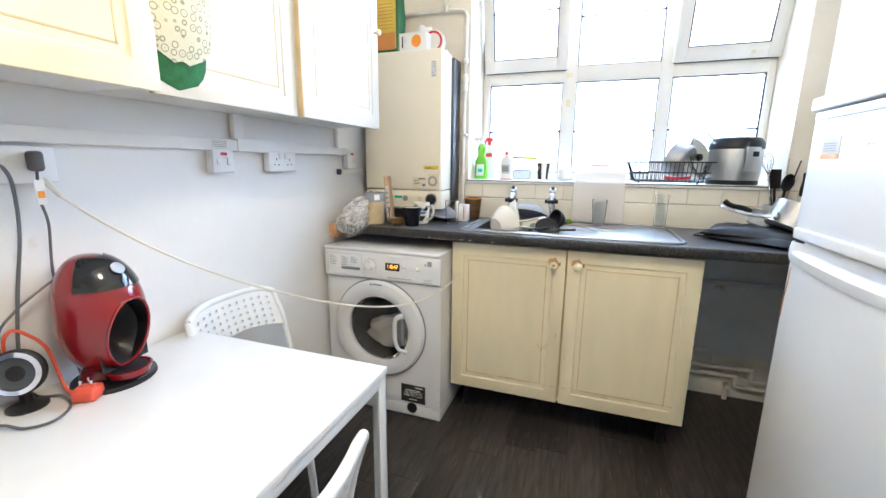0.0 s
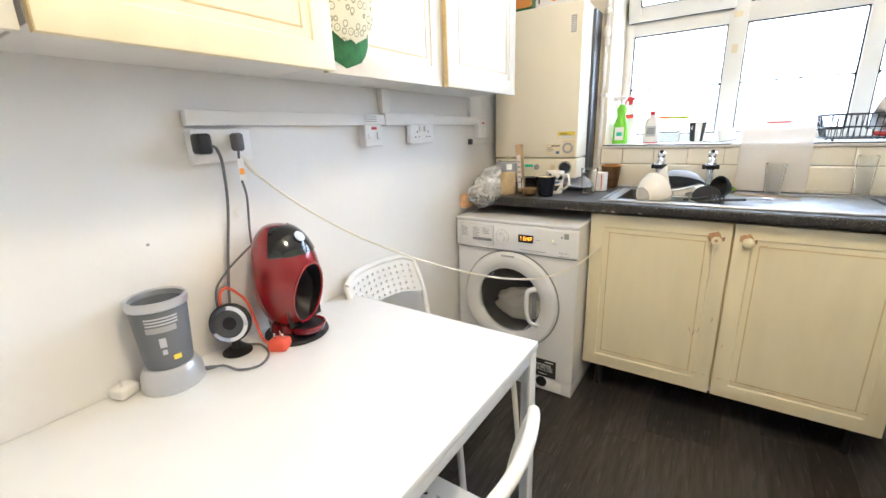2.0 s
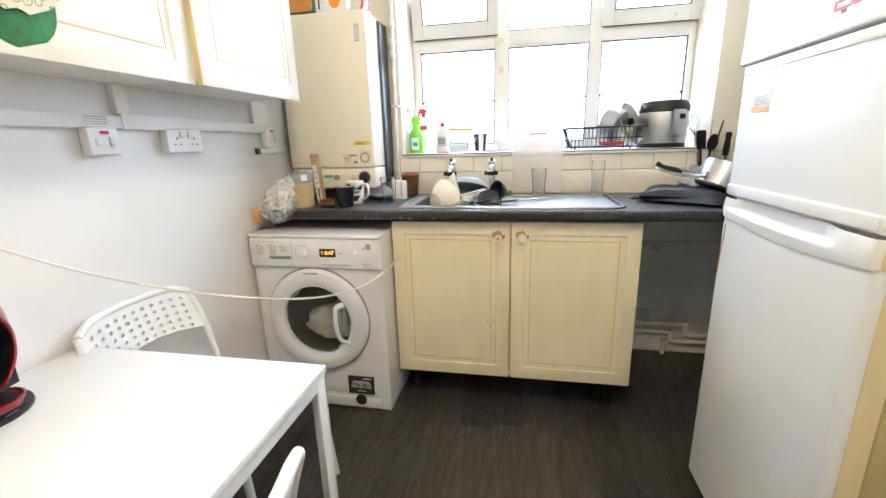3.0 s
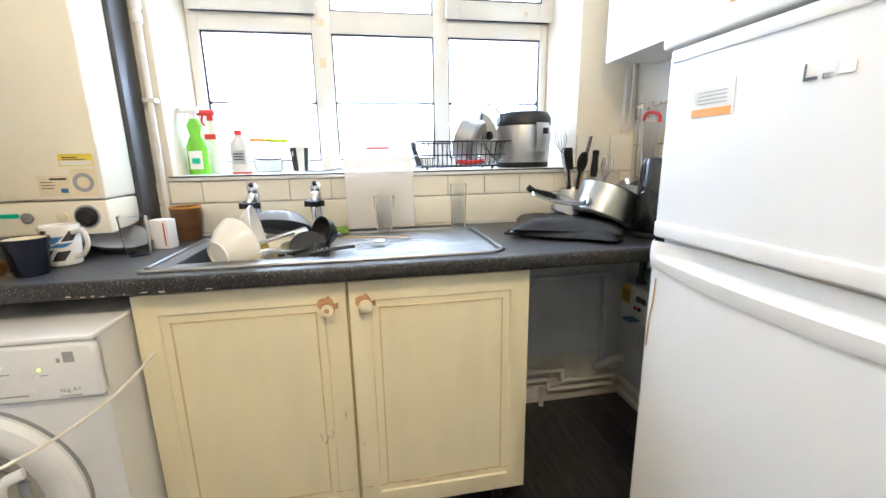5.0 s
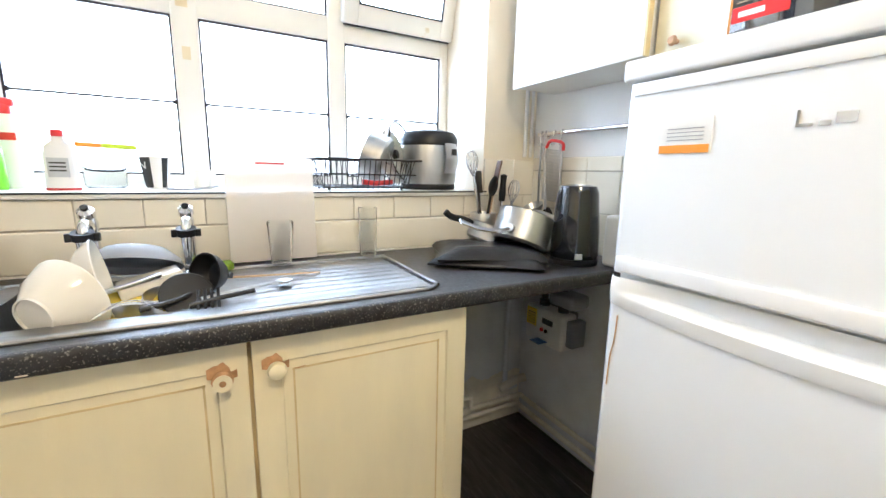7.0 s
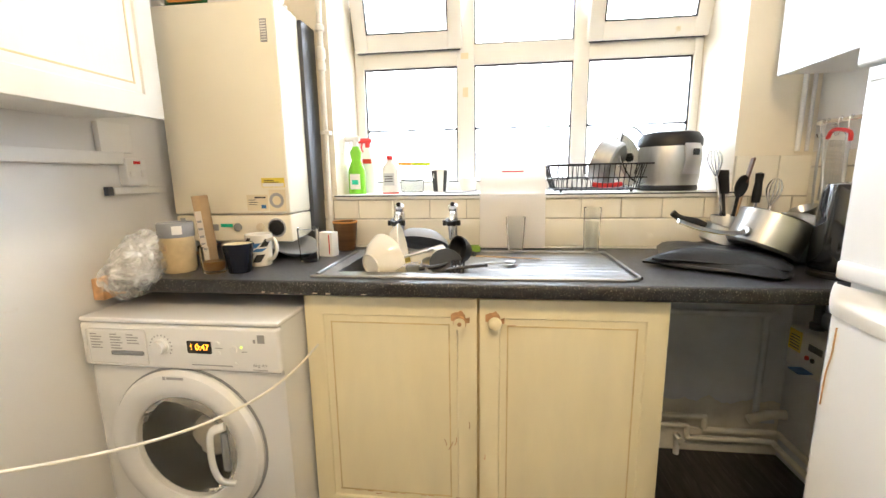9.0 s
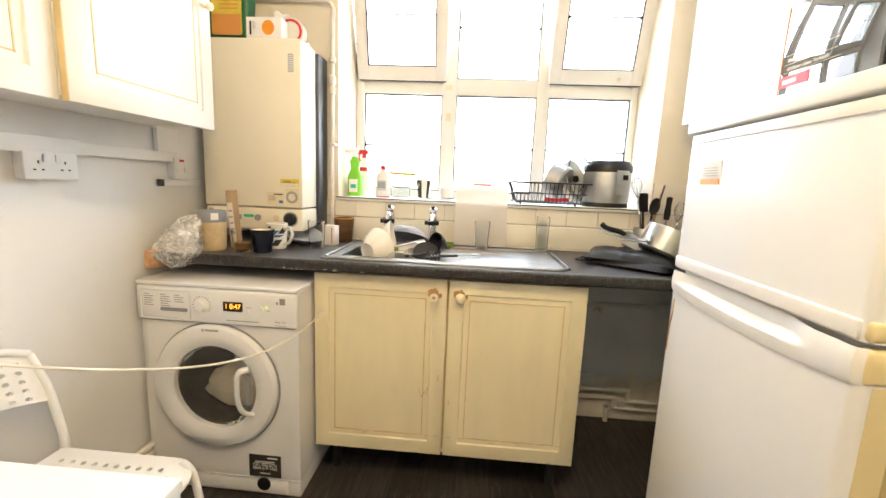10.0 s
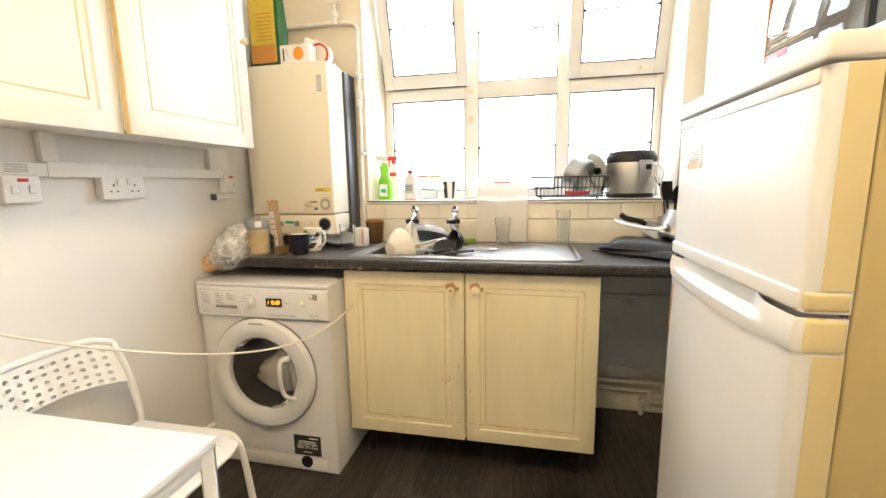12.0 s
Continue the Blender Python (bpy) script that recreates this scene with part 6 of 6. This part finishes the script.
part("handle", tube([G @ Vector(p) for p in ((0, -0.045, 0.195), (-0.004, -0.04, 0.222), (-0.004, 0.02, 0.226), (0, 0.045, 0.2))], 0.006, 8), REDP, gr, "red plastic handle")
for s in (-1, 1):
    part("frame_wire", cyl(G @ Vector((0, s * 0.043, 0)), G @ Vector((0, s * 0.043, 0.2)), 0.003), STEEL, gr)
pe = thing("peeler", "steel tool hanging from the rail", "utensil", (RW - 0.05, 2.03, 1.15))
part("handle", cyl((RW - 0.05, 2.028, 1.33), (RW - 0.05, 2.02, 1.12), 0.006), STEEL, pe)
bs = thing("black_spatula", "black nylon spatula hanging on the rail", "utensil", (RW - 0.05, 2.10, 1.0))
part("handle", cyl((RW - 0.05, 2.12, 1.32), (RW - 0.05, 2.09, 1.08), 0.005), STEEL, bs)
part("head", lathe([(0, 0), (0.03, 0), (0.032, 0.003), (0.03, 0.006), (0, 0.006)], at(RW - 0.05, 2.08, 1.045, 0, 90) @ Matrix.Diagonal((1.4, 1, 1, 1))), BLACKP, bs)
wp2 = thing("wall_pipe", "painted pipes in the corner beside the wall cabinet", "pipe", (1.14, 2.21, 1.3))
part("pipe", cyl((1.1, 2.222, 1.285), (1.1, 2.222, 2.4), 0.008), WALL, wp2)
part("pipe", cyl((1.13, 2.222, 1.285), (1.13, 2.222, 2.4), 0.006), WALL, wp2)

# ---- window sill ----
def bottle(name, x, y, profile, material, label):
    b = thing(name, label, "bottle", (x, y, SILL + 0.0005))
    part("bottle_body", lathe(profile, at(x, y, SILL + 0.0005) @ Matrix.Diagonal((1, 0.72, 1, 1)), 28), material, b)
    return b


def trigger(b, x, y, z, material):
    part("neck", cyl((x, y, z), (x, y, z + 0.025), 0.012), material, b)
    part("trigger_head", box(-0.045, 0.02, -0.011, 0.011, 0.02, 0.042, 0.006, 2, m=at(x, y, z)), material, b, "spray head")
    part("trigger", tube([(x - 0.025, y, z + 0.022), (x - 0.03, y, z + 0.0), (x - 0.022, y, z - 0.018)], 0.004, 8), material, b)


b = bottle("spray_bottle", -0.54, 2.36, [(0, 0), (0.036, 0), (0.038, 0.01), (0.036, 0.1), (0.02, 0.14), (0.026, 0.175), (0.013, 0.2), (0, 0.2)], GREENP, "lime green spray cleaner bottle on the sill")
trigger(b, -0.54, 2.36, SILL + 0.2, PLASTW)
part("label", box(-0.022, 0.022, -0.0285, -0.0275, 0.02, 0.085, m=at(-0.54, 2.36, SILL)), PAPER, b, "white label")
part("leaf_print", box(-0.014, 0.014, -0.0292, -0.0286, 0.04, 0.06, m=at(-0.54, 2.36, SILL)), TEAL, b)
b = bottle("spray_bottle", -0.515, 2.455, [(0, 0), (0.036, 0), (0.038, 0.01), (0.037, 0.11), (0.018, 0.16), (0.013, 0.2), (0, 0.2)], PLASTW, "white spray cleaner bottle with a red trigger")
trigger(b, -0.515, 2.455, SILL + 0.2, REDP)
part("label", box(-0.02, 0.02, -0.0285, -0.0275, 0.13, 0.15, m=at(-0.515, 2.46, SILL)), REDP, b, "red label band")
b = bottle("cleaner_bottle", -0.385, 2.33, [(0, 0), (0.033, 0), (0.036, 0.008), (0.035, 0.09), (0.03, 0.115), (0.014, 0.13), (0.013, 0.14), (0, 0.14)], PLASTW, "white plastic cleaner bottle with a red cap")
part("cap", cyl((-0.385, 2.33, SILL + 0.14), (-0.385, 2.33, SILL + 0.158), 0.013), REDP, b)
part("label", box(-0.022, 0.022, -0.0268, -0.0258, 0.035, 0.085, m=at(-0.385, 2.33, SILL)), GINK2, b, "grey printed label")
bars([(-0.018, 0.016, 0.05 + 0.01 * k, 0.054 + 0.01 * k) for k in range(3)], at(-0.385, 2.303, SILL), INK, b)
part("foot_band", lathe([(0.0335, 0.001), (0.0365, 0.001), (0.0365, 0.006), (0.0335, 0.006)], at(-0.385, 2.33, SILL) @ Matrix.Diagonal((1, 0.72, 1, 1)), closed=True), REDP, b)
tub = thing("plastic_tub", "clear plastic tub with a lime and orange brush on it", "tub", (-0.31, 2.45, SILL))
part("tub_wall", cup(0.05, 0.058, 0.115, 0.002, at(-0.315, 2.45, SILL + 0.0005)), CLEAR, tub)
br = thing("dish_brush", "lime green and orange brush lying on the tub", "brush", (-0.3, 2.44, SILL + 0.12))
part("grip", box(-0.01, 0.075, -0.01, 0.01, 0, 0.014, 0.005, m=at(-0.305, 2.44, SILL + 0.118, 0, 2)), LIME, br)
part("head", box(-0.07, -0.01, -0.011, 0.011, 0, 0.013, 0.004, m=at(-0.305, 2.44, SILL + 0.118, 0, 2)), ORANGEP, br)
cp = thing("printed_cup", "black and white printed cup on the sill", "cup", (-0.185, 2.43, SILL))
part("cup_wall", cup(0.03, 0.041, 0.098, 0.002, at(-0.185, 2.43, SILL + 0.0005)), PAPER, cp)
for a0, a1 in ((-175, -105), (-62, -35)):
    part("print_band", sheet(lambda u, v: Vector((-0.185 + (0.0306 + 0.0112 * v) * math.cos(radians(a0 + (a1 - a0) * u)), 2.43 + (0.0306 + 0.0112 * v) * math.sin(radians(a0 + (a1 - a0) * u)), SILL + 0.004 + 0.09 * v)), 10, 3, 0.0006), INK, cp)
words("N", 0.03, at(-0.215, 2.388, SILL + 0.07, 90, 0, -28), PAPER, cp)
cpw = thing("white_cup", "small white cup on the sill", "cup", (-0.07, 2.36, SILL))
part("cup_wall", cup(0.028, 0.038, 0.06, 0.003, at(-0.06, 2.38, SILL + 0.0005)), CERAM, cpw)
spo = thing("white_spoon", "pale plastic spoon lying on the sill", "spoon", (-0.11, 2.28, SILL))
part("handle", tube([(-0.15, 2.27, SILL + 0.006), (-0.09, 2.275, SILL + 0.004), (-0.02, 2.3, SILL + 0.012)], 0.004, 8, flat=0.5), GREY, spo)

rk = thing("dish_rack", "black wire dish rack on the sill", "dish rack", (0.45, 2.33, SILL))
RX0, RX1, RY0, RY1 = 0.255, 0.615, 2.21, 2.45
for z, d in ((SILL + 0.012, 0.03), (SILL + 0.055, 0.015), (SILL + 0.105, 0.0)):
    x0, x1, yy0, yy1 = RX0 + d, RX1 - d, RY0 + d, RY1 - d
    part("hoop", tube([(x0 + .02, yy0, z), (x1 - .02, yy0, z), (x1, yy0 + .02, z), (x1, yy1 - .02, z), (x1 - .02, yy1, z), (x0 + .02, yy1, z), (x0, yy1 - .02, z), (x0, yy0 + .02, z), (x0 + .02, yy0, z)], 0.0032 if d != 0.015 else 0.0024, 8, n=4), BLACKP, rk)
for k in range(17):
    x = RX0 + 0.03 + (RX1 - RX0 - 0.06) * k / 16
    part("wire", tube([(x, RY0, SILL + 0.105), (x, RY0 + 0.028, SILL + 0.014), (x, RY0 + 0.05, SILL + 0.012), (x, RY1 - 0.05, SILL + 0.012), (x, RY1 - 0.028, SILL + 0.014), (x, RY1, SILL + 0.105)], 0.0017, 6, n=2), BLACKP, rk)
for k in range(7):
    y = RY0 + 0.04 + (RY1 - RY0 - 0.08) * k / 6
    for x, e in ((RX0, 0.03), (RX1, -0.03)):
        part("wire", cyl((x, y, SILL + 0.105), (x + e, y, SILL + 0.012), 0.0017, segs=6), BLACKP, rk)
for x in (RX0 + 0.05, RX1 - 0.05):
    for y in (RY0 + 0.045, RY1 - 0.045):
        part("foot", cyl((x, y, SILL + 0.0002), (x, y, SILL + 0.012), 0.005, segs=10), BLACKP, rk)
dp = thing("steel_pan", "steel pan standing on edge in the dish rack", "pan", (0.45, 2.33, SILL + 0.02))
mm = aimed((0.475, 2.30, SILL + 0.118), (-0.80, 0.50, 0.32))
part("pan_body", lathe([(0, 0), (0.075, 0), (0.083, 0.008), (0.085, 0.075), (0.081, 0.075), (0.079, 0.012), (0, 0.006)], mm @ at(0, 0, -0.05), 40), STEEL, dp)
part("boss", lathe([(0, 0), (0.012, 0), (0.01, 0.014), (0, 0.015)], mm @ at(0, 0, -0.05, 180)), CHROME, dp)
for x, rr, lab, mt_ in ((0.55, 0.10, "white plate on edge in the dish rack", CERAM), (0.585, 0.115, "glass pan lid with steel rim in the dish rack", STEEL)):
    pp = thing("plate" if mt_ is CERAM else "pan_lid", lab, "plate" if mt_ is CERAM else "lid", (x, 2.33, SILL + 0.02))
    mm = at(x, 2.335, SILL + rr + 0.018, 0, 78, -48)
    part("plate_body", lathe([(0, 0), (rr * 0.6, 0), (rr * 0.97, 0.012), (rr, 0.016), (rr * 0.96, 0.016), (rr * 0.6, 0.005), (0, 0.005)], mm, 40), mt_ if mt_ is CERAM else CLEAR, pp)
    if mt_ is STEEL:
        part("steel_rim", lathe([(rr * 0.95, 0.011), (rr * 1.01, 0.011), (rr * 1.01, 0.019), (rr * 0.95, 0.019)], mm, 40, closed=True), STEEL, pp)
        part("lid_knob", lathe([(0, 0), (0.016, -0.004), (0.018, -0.02), (0, -0.024)], mm), BLACKP, pp)
rs = thing("red_scoop", "red plastic utensil in the dish rack", "utensil", (0.47, 2.27, SILL + 0.02))
part("handle", tube([(0.42, 2.255, SILL + 0.03), (0.47, 2.25, SILL + 0.026), (0.53, 2.26, SILL + 0.03)], 0.009, 10), REDP, rs)
rc = thing("rice_cooker", "steel rice cooker with a black lid on the sill", "rice cooker", (0.738, 2.385, SILL))
RCM = at(0.738, 2.385, SILL + 0.0005) @ Matrix.Diagonal((1.02, 1.02, 1.06, 1))
part("foot", lathe([(0, 0), (0.105, 0), (0.108, 0.006), (0.106, 0.022), (0, 0.022)], RCM, 48), BLACKP, rc)
part("body", lathe([(0, 0.02), (0.107, 0.02), (0.112, 0.05), (0.112, 0.165), (0.108, 0.178), (0, 0.178)], RCM, 48), STEEL, rc)
part("lid", lathe([(0.111, 0.158), (0.115, 0.162), (0.115, 0.186), (0.1, 0.208), (0.05, 0.219), (0, 0.22)], RCM, 48), BLACKP, rc, "black domed lid")
cpn = part("control_panel", sheet(lambda u, v: RCM @ Vector(((0.114 + 0.012 * math.sin(math.pi * v)) * math.cos(radians(-84 + 36 * u)), (0.114 + 0.012 * math.sin(math.pi * v)) * math.sin(radians(-84 + 36 * u)), 0.06 + 0.11 * v)), 10, 8, 0.004), SILVER, rc, "silver control panel")
part("panel_screen", sheet(lambda u, v: RCM @ Vector((0.128 * math.cos(radians(-72 + 13 * u)), 0.128 * math.sin(radians(-72 + 13 * u)), 0.125 + 0.022 * v)), 4, 2, 0.002), BLACKP, cpn)

# ---- on top of the boiler ----
fb = thing("food_bag", "dark green and yellow foil food bag on the boiler", "bag", (-0.99, 2.04, 1.786))
def bag_f(u, v):
    a = 2 * math.pi * u
    k = 1 - 0.12 * v
    c, s = math.cos(a), math.sin(a)
    q = (abs(c) ** 3 + abs(s) ** 3) ** (-1 / 3)
    return Vector((-0.975 + 0.098 * q * c * k + 0.006 * noise.noise(Vector((c * 2, s * 2, v * 5))), 2.03 + 0.045 * q * s * (1 - 0.5 * v), 1.786 + 0.34 * v))
part("pack", sheet(bag_f, 36, 12), BAGGREEN, fb)
part("front_print", box(-1.035, -0.905, 1.977, 1.98, 1.805, 2.1, 0.002, m=None), YELLOW, fb, "mustard yellow printed panel")
part("lower_print", box(-1.03, -0.91, 1.9755, 1.9765, 1.80, 1.88, 0.0), OCHRE, fb, "orange-brown band")
bars([(-1.0, -0.92, 1.9 + 0.016 * k, 1.904 + 0.016 * k) for k in range(8)], at(0, 1.9762, 0), OCHRE, fb)
tb2 = thing("tea_box", "cream tea box with an orange flower print on the boiler", "box", (-0.805, 2.0, 1.786))
part("carton", box(-0.882, -0.735, 1.968, 2.03, 1.786, 1.868, 0.001), PAPER, tb2)
part("flower_print", lathe([(0, 0), (0.026, 0), (0.026, 0.0006), (0, 0.0006)], at(-0.79, 1.9676, 1.828, 90) @ Matrix.Diagonal((1, 1.1, 1, 1))), ORANGEP, tb2)
bars([(-0.868, -0.861, 1.80, 1.852)], at(0, 1.9676, 0), INK, tb2)
bars([(-0.852, -0.85, 1.82, 1.85), (-0.846, -0.844, 1.82, 1.85)], at(0, 1.9676, 0), GINK2, tb2)
pd = thing("round_tin", "round tin with red and white print behind the tea box", "tin", (-0.75, 2.1, 1.786))
part("tin", lathe([(0, -0.02), (0.055, -0.02), (0.057, -0.018), (0.057, 0.018), (0.055, 0.02), (0, 0.02)], at(-0.735, 2.075, 1.8435, 90)), CERAM, pd)
part("red_print", lathe([(0.04, 0), (0.05, 0), (0.05, 0.001), (0.04, 0.001)], at(-0.735, 2.0545, 1.8435, 90), closed=True), REDP, pd)
pgb = crumple()
pgb.transform(at(-0.80, 2.09, 1.835) @ Matrix.Diagonal((0.75, 0.4, 1.2, 1)))
single("tied_bag", pgb, PAPER, "white tied paper bag behind the tea box", "bag")
fl = thing("flue_cap", "small white fitting on top of the boiler", "fitting", (-0.66, 2.1, 1.786))
part("cap", lathe([(0, 0), (0.014, 0), (0.014, 0.012), (0, 0.014)], at(-0.67, 2.06, 1.786)), PLASTW, fl)
part("cap", lathe([(0, 0), (0.018, 0), (0.018, 0.008), (0, 0.01)], at(-0.68, 2.1, 1.786)), PLASTW, fl)

# pipe stubs beside the washing machine
ws = thing("waste_pipes", "cream painted pipes bending down beside the washing machine", "pipe", (-1.09, 1.5, FZ))
part("pipe", tube([(-1.098, 1.62, 0.20), (-1.1, 1.5, 0.195), (-1.103, 1.44, 0.17), (-1.103, 1.425, 0.1), (-1.103, 1.42, FZ)], 0.012, 10), PIPE, ws)
part("pipe", tube([(-1.098, 1.62, 0.165), (-1.1, 1.52, 0.16), (-1.103, 1.475, 0.14), (-1.103, 1.47, 0.09), (-1.103, 1.465, FZ)], 0.012, 10), PIPE, ws)

# ---- tiles and planks ----
def box_mesh(name, sx, sy, sz, material, bevel=0.0012):
    return mesh_of(name, box(-sx / 2, sx / 2, -sy / 2, sy / 2, -sz / 2, sz / 2, bevel, 1), material)


def place(name, me, loc, parent):
    ob = new(name, me)
    ob.location = loc
    ob.parent = parent
    return ob


tw = thing("tiled_splashback", "cream glazed wall tiles with a rounded ledge above the worktop", "tiles", (0, WW, 0.94), kind="structure")
part("grout", box(LW + 0.001, RW - 0.002, WW - 0.0045, WW - 0.0005, 0.9445, SILL - 0.0185), GROUT, tw)
part("grout", box(OX1 + 0.002, RW - 0.002, WW - 0.004, WW - 0.0005, SILL - 0.018, 1.272), GROUT, tw)
part("ledge", box(-0.6, RW - 0.004, WW - 0.019, WW - 0.0046, 0.9445, 1.05, 0.006, 3), TILE, tw, "protruding lower tile course")
def row(x0, x1, z0, z1, first, pitch, d):
    x = first
    while x < x1:
        a, b = max(x, x0), min(x + pitch, x1)
        if b - a > 0.01:
            place("tile", box_mesh("tile", b - a - 0.003, 0.006, z1 - z0 - 0.003, TILE), (((a + b) / 2), WW - d, (z0 + z1) / 2) - np.array(tw.location), tw)
        x += pitch
row(-0.6, RW - 0.004, 1.053, SILL - 0.019, -0.640, 0.1455, 0.0075)
row(OX1 + 0.003, RW - 0.004, SILL - 0.018, 1.273, 0.905, 0.1455, 0.0075)
row(LW + 0.002, -0.602, 0.945, 1.05, -1.12, 0.1455, 0.0075)
row(LW + 0.002, -0.602, 1.053, SILL - 0.019, -1.12, 0.1455, 0.0075)
te = thing("tiled_side_wall", "white glazed tiles on the wall beside the kettle", "tiles", (RW, 1.8, 0.94), kind="structure")
part("grout", box(RW - 0.004, RW - 0.0005, 1.392, WW - 0.009, 0.939, 1.282), GROUT, te)
side = box_mesh("tile", 0.006, 0.1425, 0.1425, TILE)
for i in range(6):
    for j in range(3):
        h = 0.1425 if j < 2 else 0.05
        me = side if j < 2 else box_mesh("tile", 0.006, 0.1425, 0.047, TILE)
        y = WW - 0.085 - 0.1455 * i
        if y - 0.072 < 1.392:
            continue
        place("tile", me, (-0.0075, y - 1.8, (0.0715 + 0.1455 * j if j < 2 else 0.317)), te)

pl = {}
rng = random.Random(4)
n = 0
x = LW
while x < 1.24:
    y = BACK - rng.random() * 0.8
    while y < 2.34:
        a, b = max(y, BACK + 0.001), min(y + 0.92, 2.342)
        w = min(0.132, 1.243 - x)
        if b - a > 0.05 and w > 0.02:
            k = (round(w, 3), round(b - a, 3))
            if k not in pl:
                pl[k] = box_mesh("plank", w - 0.0012, b - a - 0.0012, 0.005, PLANK, 0.0005)
            place("plank", pl[k], (x + w / 2, (a + b) / 2, FZ - 0.0025), floor)
        y += 0.92
    x += 0.132
